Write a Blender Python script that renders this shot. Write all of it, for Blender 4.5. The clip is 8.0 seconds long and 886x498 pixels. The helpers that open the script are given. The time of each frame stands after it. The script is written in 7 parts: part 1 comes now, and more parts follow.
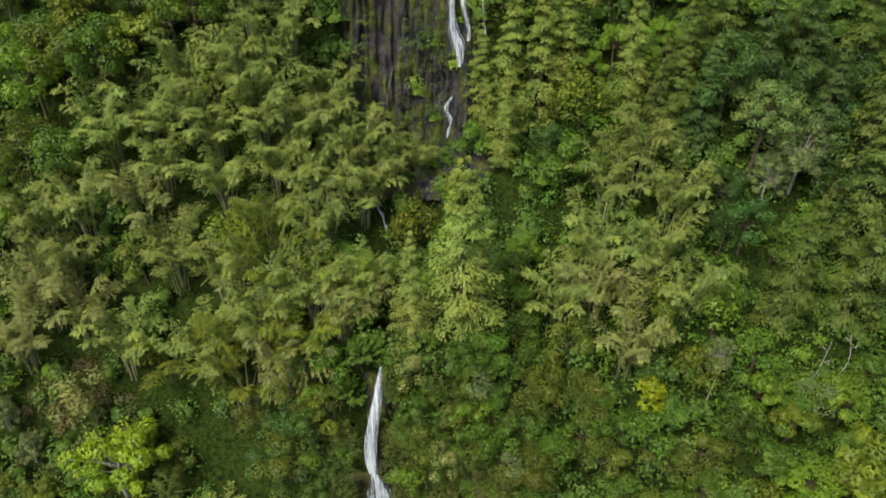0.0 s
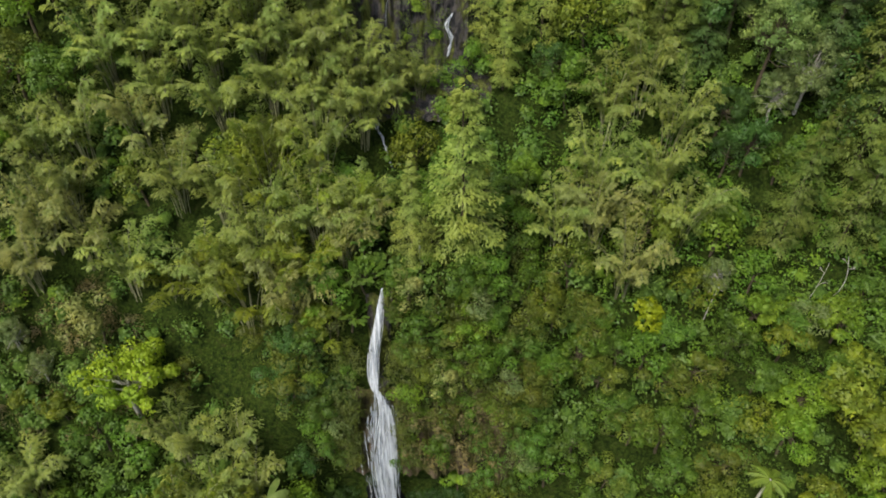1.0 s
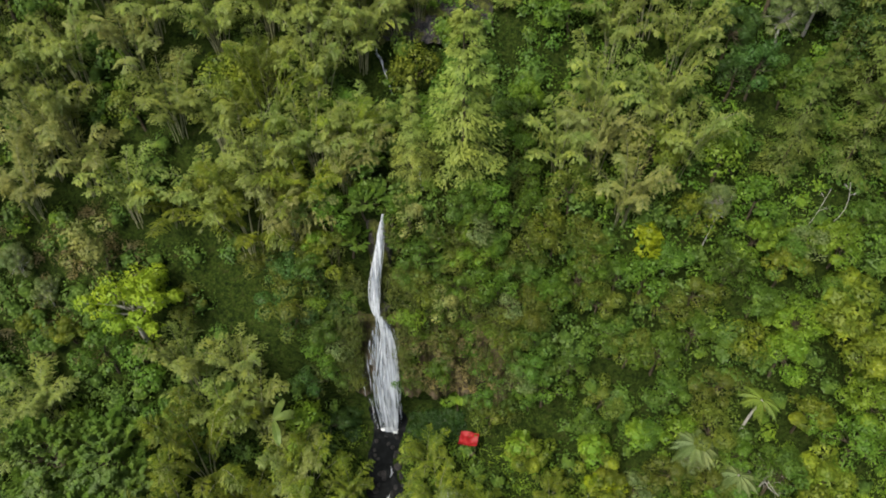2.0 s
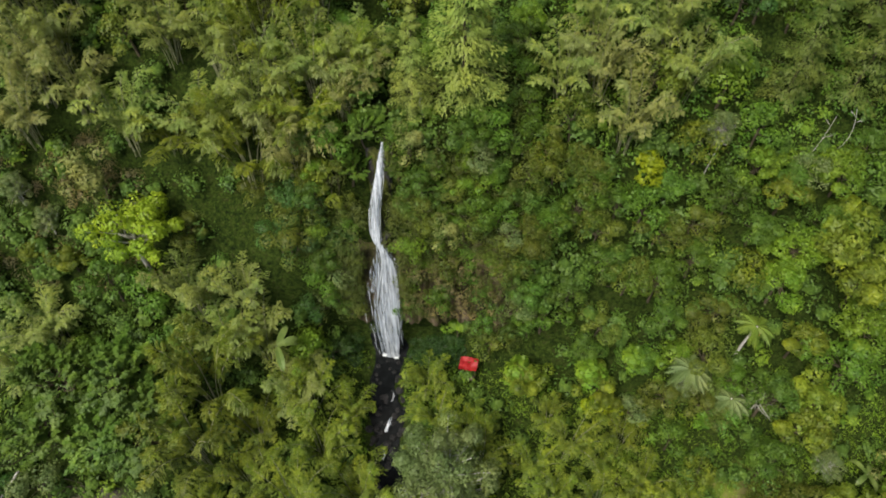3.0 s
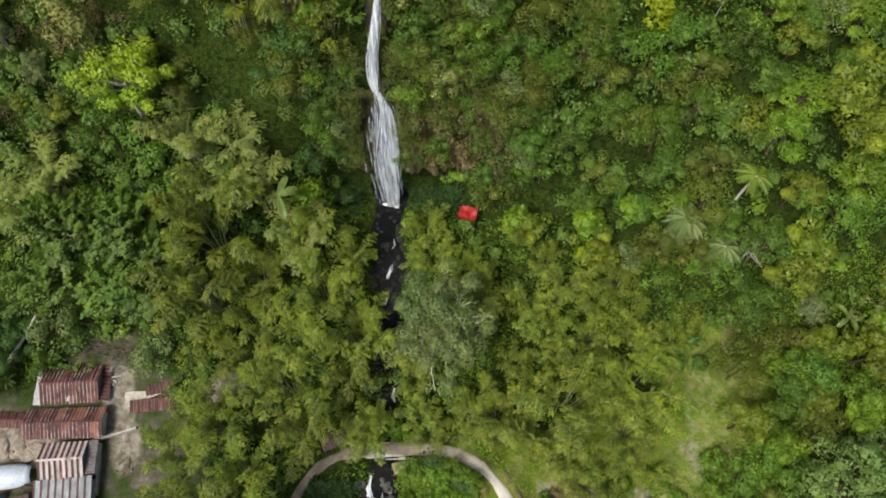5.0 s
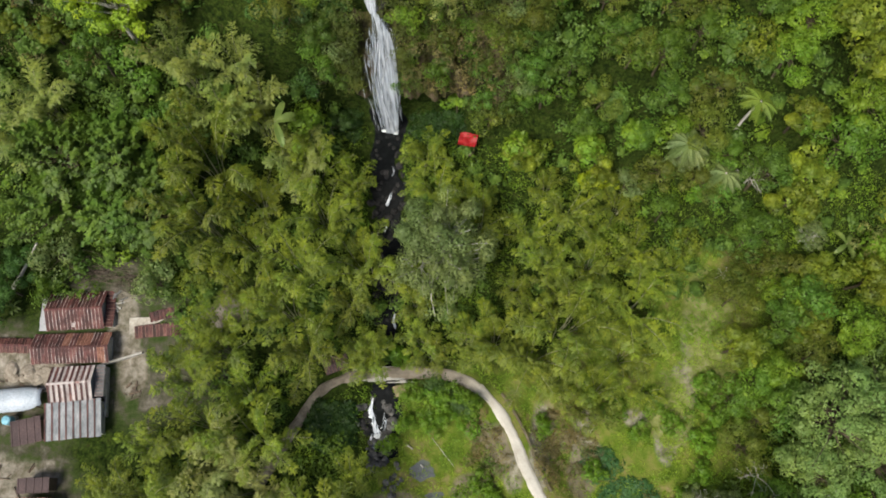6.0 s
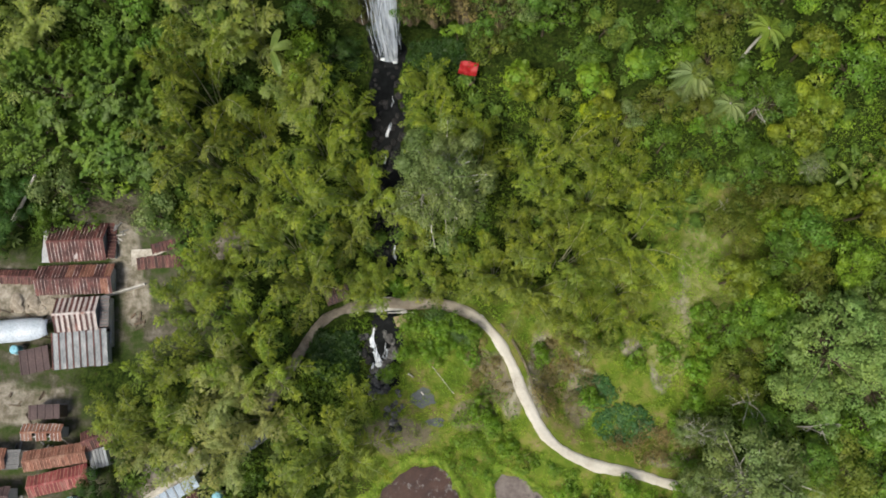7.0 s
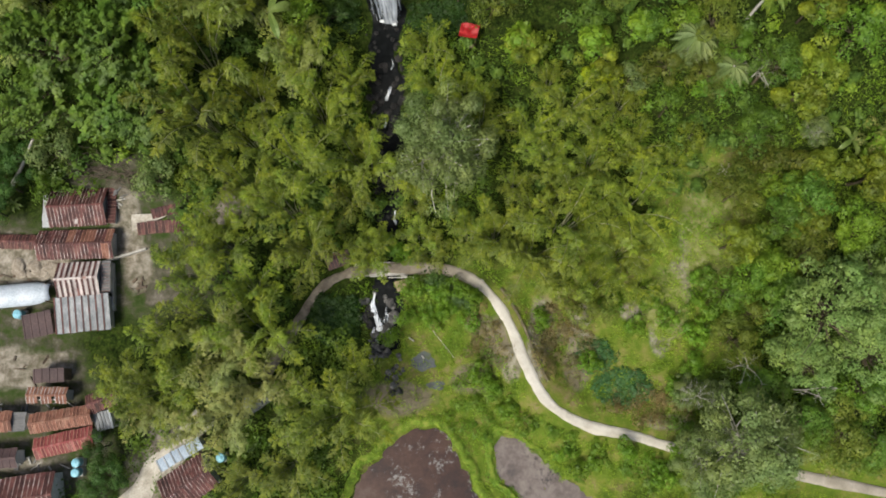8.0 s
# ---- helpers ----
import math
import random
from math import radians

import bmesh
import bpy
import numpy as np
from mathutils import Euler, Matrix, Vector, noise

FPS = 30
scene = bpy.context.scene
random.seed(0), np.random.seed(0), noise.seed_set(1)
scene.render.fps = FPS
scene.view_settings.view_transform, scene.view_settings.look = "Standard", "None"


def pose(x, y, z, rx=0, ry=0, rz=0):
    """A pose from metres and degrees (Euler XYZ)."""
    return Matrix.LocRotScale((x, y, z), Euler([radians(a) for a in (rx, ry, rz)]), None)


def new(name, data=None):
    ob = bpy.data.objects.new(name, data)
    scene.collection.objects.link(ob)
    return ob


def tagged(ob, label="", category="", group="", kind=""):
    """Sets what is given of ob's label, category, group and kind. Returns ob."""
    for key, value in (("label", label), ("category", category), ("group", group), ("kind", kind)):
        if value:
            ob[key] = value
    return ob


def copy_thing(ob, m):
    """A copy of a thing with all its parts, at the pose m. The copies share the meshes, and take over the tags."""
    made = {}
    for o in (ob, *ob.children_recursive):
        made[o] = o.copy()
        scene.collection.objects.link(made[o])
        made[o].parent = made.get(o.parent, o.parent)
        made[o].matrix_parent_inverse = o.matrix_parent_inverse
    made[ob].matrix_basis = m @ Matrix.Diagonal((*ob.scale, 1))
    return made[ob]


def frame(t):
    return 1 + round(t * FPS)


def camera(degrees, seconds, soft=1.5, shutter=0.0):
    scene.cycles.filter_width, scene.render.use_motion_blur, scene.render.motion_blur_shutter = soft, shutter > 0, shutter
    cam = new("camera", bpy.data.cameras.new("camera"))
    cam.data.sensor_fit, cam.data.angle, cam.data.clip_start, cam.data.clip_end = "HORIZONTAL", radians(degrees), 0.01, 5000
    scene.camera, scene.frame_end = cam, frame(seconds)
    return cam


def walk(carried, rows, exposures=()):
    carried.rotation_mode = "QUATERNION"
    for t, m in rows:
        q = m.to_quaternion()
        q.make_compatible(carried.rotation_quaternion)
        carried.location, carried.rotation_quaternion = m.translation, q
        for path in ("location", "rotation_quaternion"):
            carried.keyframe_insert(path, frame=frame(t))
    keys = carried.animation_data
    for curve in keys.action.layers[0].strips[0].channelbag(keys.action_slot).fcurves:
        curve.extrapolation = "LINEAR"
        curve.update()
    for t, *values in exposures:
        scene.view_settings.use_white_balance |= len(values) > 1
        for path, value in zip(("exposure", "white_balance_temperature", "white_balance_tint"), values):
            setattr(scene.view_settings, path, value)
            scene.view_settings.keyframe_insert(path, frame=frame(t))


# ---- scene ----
cam = camera(63.9, 8.0, 1.85)
PATH = [
    (0.0, 0, 0, 88, 54.860, 0.000, 0.000),
    (0.5, 0, 0, 88, 51.702, 0.041, 0.004),
    (1.0, 0, 0, 88, 48.594, 0.070, 0.004),
    (1.5, 0, 0, 88, 45.958, 0.090, 0.004),
    (1.7, 0, 0, 88, 44.580, 0.100, 0.000),
    (2.8, 0, 0, 88, 38.080, 0.145, -0.010),
    (3.0, 0, 0, 88, 36.875, 0.153, -0.014),
    (3.5, 0, 0, 88, 33.951, 0.179, -0.014),
    (4.0, 0, 0, 88, 30.765, 0.195, -0.028),
    (4.5, 0, 0, 88, 27.820, 0.183, -0.055),
    (4.7, 0, 0, 88, 26.620, 0.180, -0.070),
    (5.8, 0, 0, 88, 20.044, 0.175, -0.150),
    (6.0, 0, 0, 88, 18.937, 0.170, -0.158),
    (6.5, 0, 0, 88, 16.182, 0.150, -0.175),
    (7.0, 0, 0, 88, 13.437, 0.184, -0.178),
    (7.5, 0, 0, 88, 10.994, 0.220, -0.188),
    (7.6, 0, 0, 88, 10.620, 0.219, -0.186),
    (8.0, 0, 0, 88, 10.604, 0.216, -0.184),
]
walk(cam, [(row[0], pose(*row[1:])) for row in PATH])

# ---- light: an overcast tropical sky and a very soft, high sun ----
SUN_ELEVATION, SUN_TURN = 57.0, 222.0
world = bpy.data.worlds.new("world")
scene.world = world
world.use_nodes = True
sky = world.node_tree.nodes.new("ShaderNodeTexSky")
sky.sky_type, sky.sun_disc = "NISHITA", False
sky.sun_elevation, sky.sun_rotation = radians(SUN_ELEVATION), radians(SUN_TURN)
sky.air_density, sky.dust_density, sky.ozone_density = 1.0, 4.0, 1.0
world.node_tree.links.new(sky.outputs[0], world.node_tree.nodes["Background"].inputs[0])
world.node_tree.nodes["Background"].inputs[1].default_value = 0.105
sun = new("sun", bpy.data.lights.new("sun", "SUN"))
sun.data.energy, sun.data.angle, sun.data.color = 3.1, radians(20), (1.0, 0.97, 0.86)
sun.matrix_world = pose(0, 0, 200, 90 - SUN_ELEVATION, 0, 180 - SUN_TURN)
scene.view_settings.exposure = 0.54
# ---- materials ----
def material(name):
    m = bpy.data.materials.new(name)
    m.use_nodes = True
    nt = m.node_tree
    return m, nt, nt.nodes["Principled BSDF"], nt.nodes["Material Output"]


def ramp(nt, fac, stops):
    n = nt.nodes.new("ShaderNodeValToRGB")
    e = n.color_ramp.elements
    while len(e) < len(stops):
        e.new(0.5)
    for i, (p, c) in enumerate(stops):
        e[i].position, e[i].color = p, (*c, 1)
    nt.links.new(fac, n.inputs[0])
    return n.outputs[0]


def noise_tex(nt, scale, detail=4.0, rough=0.6, coord="Object", stretch=(1, 1, 1)):
    tc = nt.nodes.new("ShaderNodeTexCoord")
    mp = nt.nodes.new("ShaderNodeMapping")
    mp.inputs["Scale"].default_value = stretch
    n = nt.nodes.new("ShaderNodeTexNoise")
    n.inputs["Scale"].default_value, n.inputs["Detail"].default_value, n.inputs["Roughness"].default_value = scale, detail, rough
    place = nt.nodes.new("ShaderNodeNewGeometry").outputs["Position"] if coord == "World" else tc.outputs[coord]
    nt.links.new(place, mp.inputs[0])
    nt.links.new(mp.outputs[0], n.inputs["Vector"])
    return n.outputs["Fac"]


def mix(nt, fac, a, b, mode="MIX"):
    n = nt.nodes.new("ShaderNodeMix")
    n.data_type, n.blend_type = "RGBA", mode
    for sock, v in ((n.inputs[0], fac), (n.inputs[6], a), (n.inputs[7], b)):
        if isinstance(v, (int, float)):
            sock.default_value = v
        elif isinstance(v, tuple):
            sock.default_value = (*v, 1)
        else:
            nt.links.new(v, sock)
    return n.outputs[2]


def maths(nt, op, a, b=0.0, c=0.0):
    n = nt.nodes.new("ShaderNodeMath")
    n.operation = op
    for sock, v in zip(n.inputs, (a, b, c)):
        if isinstance(v, (int, float)):
            sock.default_value = v
        else:
            nt.links.new(v, sock)
    return n.outputs[0]


def bump(nt, bsdf, height, strength, distance):
    n = nt.nodes.new("ShaderNodeBump")
    n.inputs["Strength"].default_value, n.inputs["Distance"].default_value = strength, distance
    nt.links.new(height, n.inputs["Height"])
    nt.links.new(n.outputs[0], bsdf.inputs["Normal"])


def foliage(name, shades, spread=0.25, through_light=0.3, rough=0.5, clumps=1.0):
    """Leaves: each leaf takes its own shade, each plant its own cast."""
    m, nt, b, out = material(name)
    geo = nt.nodes.new("ShaderNodeNewGeometry")
    info = nt.nodes.new("ShaderNodeObjectInfo")
    k = len(shades)
    col = ramp(nt, maths(nt, "MULTIPLY_ADD", geo.outputs["Random Per Island"], 0.3, 0.37), [(i / max(1, k - 1), c) for i, c in enumerate(shades)])
    patch = ramp(nt, noise_tex(nt, 0.5, 3, 0.6), [(0.3, (0.60 / clumps, 0.64 / clumps, 0.55 / clumps)), (0.52, (1, 1, 1)), (0.72, (1.34 * clumps, 1.26 * clumps, 1.05))])
    col = mix(nt, 1.0, col, patch, "MULTIPLY")
    drift = ramp(nt, noise_tex(nt, 0.13, 3, 0.55), [(0.4, (0.90, 1.0, 1.0)), (0.5, (1, 1, 1)), (0.62, (1.10, 1.05, 1.0))])
    col = mix(nt, 1.0, col, drift, "MULTIPLY")
    hsv = nt.nodes.new("ShaderNodeHueSaturation")
    nt.links.new(col, hsv.inputs["Color"])
    nt.links.new(maths(nt, "MULTIPLY_ADD", info.outputs["Random"], 0.07 * spread, 0.5 - 0.03 * spread), hsv.inputs["Hue"])
    nt.links.new(maths(nt, "MULTIPLY_ADD", info.outputs["Random"], 2 * spread, 1 - spread), hsv.inputs["Value"])
    col = hsv.outputs[0]
    nt.links.new(col, b.inputs["Base Color"])
    b.inputs["Roughness"].default_value = rough
    b.inputs["Specular IOR Level"].default_value = 0.25
    tr = nt.nodes.new("ShaderNodeBsdfTranslucent")
    nt.links.new(mix(nt, 1.0, col, (1.25, 1.2, 0.5), "MULTIPLY"), tr.inputs[0])
    ms = nt.nodes.new("ShaderNodeMixShader")
    ms.inputs[0].default_value = through_light
    nt.links.new(b.outputs[0], ms.inputs[1])
    nt.links.new(tr.outputs[0], ms.inputs[2])
    nt.links.new(ms.outputs[0], out.inputs[0])
    return m


def surface(name, stops, scale, rough=0.8, relief=0.3, depth=0.05, fine=None, stretch=(1, 1, 1), metal=0.0, detail=5.0, vary=0.0, spec=0.3, coord="Object"):
    """A plain matter: colours by a noise of that scale, finer mottling, relief."""
    m, nt, b, out = material(name)
    n1 = noise_tex(nt, scale, detail, 0.62, coord, stretch)
    col = ramp(nt, n1, stops)
    n2 = noise_tex(nt, fine or scale * 7, 5, 0.65, coord, stretch)
    col = mix(nt, 1.0, col, ramp(nt, n2, [(0.3, (0.7, 0.7, 0.7)), (0.7, (1.2, 1.2, 1.2))]), "MULTIPLY")
    if vary:
        info = nt.nodes.new("ShaderNodeObjectInfo")
        hsv = nt.nodes.new("ShaderNodeHueSaturation")
        nt.links.new(col, hsv.inputs["Color"])
        nt.links.new(maths(nt, "MULTIPLY_ADD", info.outputs["Random"], 2 * vary, 1 - vary), hsv.inputs["Value"])
        col = hsv.outputs[0]
    nt.links.new(col, b.inputs["Base Color"])
    b.inputs["Roughness"].default_value, b.inputs["Metallic"].default_value = rough, metal
    b.inputs["Specular IOR Level"].default_value = spec
    bump(nt, b, n2, relief, depth)
    return m


BAMBOO_LEAF = foliage("bamboo_leaf", [(0.102, 0.148, 0.023), (0.160, 0.217, 0.038), (0.214, 0.268, 0.057), (0.270, 0.302, 0.100), (0.34, 0.335, 0.19)], 0.16, clumps=1.1)
BAMBOO_GREEN_LEAF = foliage("bamboo_green_leaf", [(0.060, 0.096, 0.010), (0.106, 0.152, 0.014), (0.170, 0.204, 0.021), (0.240, 0.244, 0.042)], 0.2, clumps=1.25)
BAMBOO_DRY_LEAF = foliage("bamboo_dry_leaf", [(0.120, 0.148, 0.026), (0.190, 0.215, 0.050), (0.262, 0.272, 0.090), (0.345, 0.325, 0.165)], 0.12)
CONIFER_LEAF = foliage("conifer_leaf", [(0.145, 0.196, 0.034), (0.208, 0.265, 0.048), (0.262, 0.312, 0.066), (0.312, 0.345, 0.092)], 0.08)
CONIFER_OLIVE_LEAF = foliage("olive_conifer_leaf", [(0.072, 0.108, 0.018), (0.108, 0.150, 0.026), (0.142, 0.182, 0.035), (0.176, 0.208, 0.048)], 0.12)
CONIFER_DARK_LEAF = foliage("dark_conifer_leaf", [(0.044, 0.080, 0.020), (0.066, 0.112, 0.028), (0.090, 0.138, 0.036), (0.118, 0.158, 0.050)], 0.14)
OLIVE_LEAF = foliage("olive_leaf", [(0.056, 0.080, 0.011), (0.096, 0.126, 0.016), (0.140, 0.166, 0.025), (0.190, 0.198, 0.045)], 0.24)
BROAD_LEAF = foliage("broad_leaf", [(0.036, 0.078, 0.010), (0.066, 0.134, 0.017), (0.106, 0.180, 0.023), (0.155, 0.215, 0.037)], 0.28)
BRIGHT_LEAF = foliage("bright_leaf", [(0.072, 0.148, 0.012), (0.118, 0.212, 0.016), (0.168, 0.252, 0.023), (0.215, 0.278, 0.035)], 0.12)
LIME_LEAF = foliage("lime_leaf", [(0.14, 0.23, 0.014), (0.22, 0.33, 0.019), (0.29, 0.39, 0.028), (0.35, 0.42, 0.042)], 0.05)
YELLOW_LEAF = foliage("yellow_leaf", [(0.12, 0.185, 0.008), (0.19, 0.25, 0.009), (0.25, 0.30, 0.011), (0.30, 0.335, 0.018)], 0.08)
GREY_LEAF = foliage("grey_leaf", [(0.090, 0.134, 0.038), (0.132, 0.182, 0.055), (0.176, 0.222, 0.077), (0.235, 0.265, 0.115)], 0.08)
DEEP_LEAF = foliage("deep_leaf", [(0.040, 0.086, 0.010), (0.070, 0.130, 0.015), (0.104, 0.172, 0.022), (0.142, 0.208, 0.035)], 0.1, clumps=1.1)
ROUND_LEAF = foliage("round_leaf", [(0.092, 0.158, 0.036), (0.138, 0.215, 0.052), (0.185, 0.258, 0.070), (0.235, 0.295, 0.098)], 0.1)
SHRUB_LEAF = foliage("shrub_leaf", [(0.034, 0.076, 0.009), (0.070, 0.136, 0.013), (0.110, 0.188, 0.019), (0.155, 0.230, 0.028)], 0.26)
UNDER_LEAF = foliage("undergrowth_leaf", [(0.034, 0.068, 0.011), (0.064, 0.118, 0.017), (0.096, 0.158, 0.024), (0.134, 0.192, 0.036)], 0.2)
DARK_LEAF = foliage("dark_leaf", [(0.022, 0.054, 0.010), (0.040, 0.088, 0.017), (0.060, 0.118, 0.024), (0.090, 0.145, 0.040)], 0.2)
CROP_LEAF = foliage("crop_leaf", [(0.028, 0.085, 0.024), (0.046, 0.122, 0.036), (0.072, 0.152, 0.046)], 0.15)
# dark crop leaf; on the alcove ferns its darkness stands for shade
TARO_SHADE_LEAF = foliage("taro_shade_leaf", [(0.014, 0.038, 0.005), (0.024, 0.056, 0.008), (0.038, 0.076, 0.012)], 0.1)
GRASS_BLADE = foliage("grass_blade", [(0.089, 0.165, 0.010), (0.133, 0.223, 0.013), (0.186, 0.262, 0.021), (0.239, 0.272, 0.050)])
PALM_LEAF = foliage("palm_leaf", [(0.089, 0.145, 0.017), (0.133, 0.194, 0.024), (0.186, 0.242, 0.043)], 0.12)
BANANA_LEAF = foliage("banana_leaf", [(0.100, 0.150, 0.028), (0.140, 0.190, 0.045), (0.195, 0.235, 0.080)], 0.1, rough=0.4)
BARK = surface("bark", [(0.3, (0.05, 0.04, 0.025)), (0.7, (0.12, 0.10, 0.065))], 2.5, 0.9, 0.5, 0.03, spec=0.1)
PALE_BARK = surface("pale_bark", [(0.3, (0.30, 0.28, 0.24)), (0.7, (0.52, 0.50, 0.45))], 2.5, 0.85, 0.4, 0.02)
CULM = surface("culm", [(0.3, (0.16, 0.165, 0.08)), (0.7, (0.36, 0.35, 0.22))], 3.0, 0.6, 0.2, 0.01)
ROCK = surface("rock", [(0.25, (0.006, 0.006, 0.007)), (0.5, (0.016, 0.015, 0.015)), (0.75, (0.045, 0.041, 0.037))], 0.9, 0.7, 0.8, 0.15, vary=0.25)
CLIFF = surface("cliff_rock", [(0.34, (0.008, 0.009, 0.011)), (0.42, (0.022, 0.022, 0.024)), (0.48, (0.070, 0.064, 0.062)), (0.51, (0.030, 0.028, 0.020)), (0.54, (0.045, 0.050, 0.016)), (0.60, (0.080, 0.092, 0.020)), (0.72, (0.125, 0.135, 0.028))], 0.8, 0.6, 0.9, 0.3, 4.0, (1, 1, 0.22), spec=0.15)
EARTH_CLIFF = surface("earthy_cliff", [(0.32, (0.012, 0.011, 0.009)), (0.42, (0.040, 0.036, 0.018)), (0.50, (0.072, 0.070, 0.022)), (0.57, (0.092, 0.070, 0.042)), (0.66, (0.13, 0.098, 0.065)), (0.76, (0.085, 0.098, 0.026))], 0.55, 0.85, 0.9, 0.25, 4.5, (1, 1, 0.4), spec=0.1)
MOSS_LEAF = foliage("moss_leaf", [(0.044, 0.078, 0.011), (0.076, 0.122, 0.016), (0.110, 0.158, 0.022), (0.150, 0.180, 0.042)], 0.1)
WALL_MOSS = foliage("wall_moss", [(0.032, 0.050, 0.009), (0.060, 0.082, 0.013), (0.090, 0.112, 0.018), (0.130, 0.138, 0.035)], 0.1)
CONCRETE = surface("concrete", [(0.3, (0.26, 0.25, 0.22)), (0.7, (0.46, 0.44, 0.40))], 1.2, 0.85, 0.4, 0.02)
WALL_PAINT = surface("wall_paint", [(0.3, (0.36, 0.35, 0.32)), (0.7, (0.55, 0.53, 0.50))], 0.8, 0.8, 0.2, 0.01, 9)
DARK_WOOD = surface("dark_wood", [(0.3, (0.06, 0.045, 0.03)), (0.7, (0.16, 0.11, 0.075))], 2.0, 0.8, 0.4, 0.02, stretch=(1, 6, 1))
RUST_ROOF = surface("rust_roof", [(0.28, (0.026, 0.012, 0.012)), (0.46, (0.055, 0.020, 0.018)), (0.60, (0.095, 0.034, 0.029)), (0.74, (0.16, 0.085, 0.07))], 1.3, 0.7, 0.3, 0.02, 9, vary=0.4, stretch=(1, 0.45, 1), coord="World")
RED_ROOF = surface("red_roof", [(0.28, (0.10, 0.020, 0.021)), (0.5, (0.18, 0.038, 0.036)), (0.72, (0.26, 0.12, 0.105))], 1.3, 0.7, 0.3, 0.02, 8, vary=0.3, stretch=(1, 0.45, 1), coord="World")
ORANGE_ROOF = surface("orange_roof", [(0.28, (0.085, 0.036, 0.024)), (0.48, (0.165, 0.070, 0.045)), (0.72, (0.26, 0.155, 0.11))], 1.3, 0.75, 0.3, 0.02, 8, vary=0.3, stretch=(1, 0.45, 1), coord="World")
BROWN_ROOF = surface("brown_roof", [(0.3, (0.035, 0.021, 0.022)), (0.7, (0.080, 0.050, 0.048))], 0.9, 0.7, 0.3, 0.02, 6, vary=0.15)
TIN_ROOF = surface("tin_roof", [(0.3, (0.11, 0.12, 0.13)), (0.5, (0.19, 0.205, 0.215)), (0.66, (0.29, 0.295, 0.30)), (0.8, (0.13, 0.075, 0.055))], 1.1, 0.6, 0.25, 0.02, 7, vary=0.3, stretch=(1, 0.45, 1), coord="World")
PALE_TIN = surface("pale_tin", [(0.3, (0.26, 0.21, 0.20)), (0.54, (0.42, 0.38, 0.36)), (0.74, (0.20, 0.09, 0.07))], 1.1, 0.65, 0.25, 0.02, 7, vary=0.25, stretch=(1, 0.45, 1), coord="World")
PALE_WALL_TIN = surface("pale_wall_tin", [(0.3, (0.36, 0.37, 0.38)), (0.7, (0.56, 0.57, 0.58))], 0.9, 0.6, 0.2, 0.01, 7, vary=0.1)
WHITE_METAL = surface("white_metal", [(0.3, (0.33, 0.38, 0.43)), (0.7, (0.48, 0.52, 0.57))], 0.5, 0.45, 0.1, 0.01, 5)
BLUE_TIN = surface("blue_tin", [(0.3, (0.20, 0.26, 0.33)), (0.7, (0.34, 0.40, 0.46))], 0.8, 0.6, 0.2, 0.01, 6, vary=0.1)
GREY_ROOF = surface("grey_roof", [(0.3, (0.07, 0.07, 0.072)), (0.7, (0.17, 0.168, 0.165))], 0.8, 0.7, 0.3, 0.02, 6, vary=0.15)
TANK_BLUE = surface("tank_blue", [(0.3, (0.14, 0.36, 0.45)), (0.7, (0.24, 0.48, 0.56))], 1.5, 0.45, 0.1, 0.01)
TARP_RED = surface("tarp_red", [(0.3, (0.20, 0.006, 0.008)), (0.7, (0.34, 0.015, 0.016))], 1.5, 0.55, 0.2, 0.02)
DIRT_ROAD = surface("dirt_road", [(0.3, (0.095, 0.078, 0.058)), (0.5, (0.15, 0.127, 0.098)), (0.72, (0.24, 0.21, 0.17))], 0.7, 0.95, 0.4, 0.03, 5)


def path_material():
    """Brown trodden earth by the bridge, which gives way to pale sand further along."""
    m, nt, b, out = material("sand_road")
    dirt = ramp(nt, noise_tex(nt, 0.7, 6, 0.6), [(0.3, (0.125, 0.105, 0.08)), (0.5, (0.18, 0.155, 0.12)), (0.7, (0.26, 0.23, 0.19))])
    sand = ramp(nt, noise_tex(nt, 0.5, 6, 0.6), [(0.3, (0.31, 0.285, 0.235)), (0.5, (0.39, 0.365, 0.31)), (0.7, (0.47, 0.445, 0.39))])
    tc = nt.nodes.new("ShaderNodeTexCoord")
    ax = nt.nodes.new("ShaderNodeSeparateXYZ")
    nt.links.new(tc.outputs["Object"], ax.inputs[0])
    r = nt.nodes.new("ShaderNodeMapRange")
    r.interpolation_type = "SMOOTHSTEP"
    r.inputs[1].default_value, r.inputs[2].default_value = -1.0, 7.0
    nt.links.new(maths(nt, "MULTIPLY_ADD", noise_tex(nt, 0.8, 4, 0.6), 3.0, maths(nt, "SUBTRACT", ax.outputs["X"], 1.5)), r.inputs[0])
    far = nt.nodes.new("ShaderNodeMapRange")
    far.inputs[1].default_value, far.inputs[2].default_value, far.inputs[3].default_value, far.inputs[4].default_value = 36.0, 46.0, 1.0, 0.25
    nt.links.new(ax.outputs["X"], far.inputs[0])
    col = mix(nt, maths(nt, "MULTIPLY", r.outputs[0], far.outputs[0]), dirt, sand)
    fine = noise_tex(nt, 6.0, 5, 0.65)
    col = mix(nt, 1.0, col, ramp(nt, fine, [(0.3, (0.85, 0.85, 0.85)), (0.7, (1.1, 1.1, 1.1))]), "MULTIPLY")
    nt.links.new(col, b.inputs["Base Color"])
    b.inputs["Roughness"].default_value = 0.95
    b.inputs["Specular IOR Level"].default_value = 0.1
    bump(nt, b, fine, 0.3, 0.03)
    return m


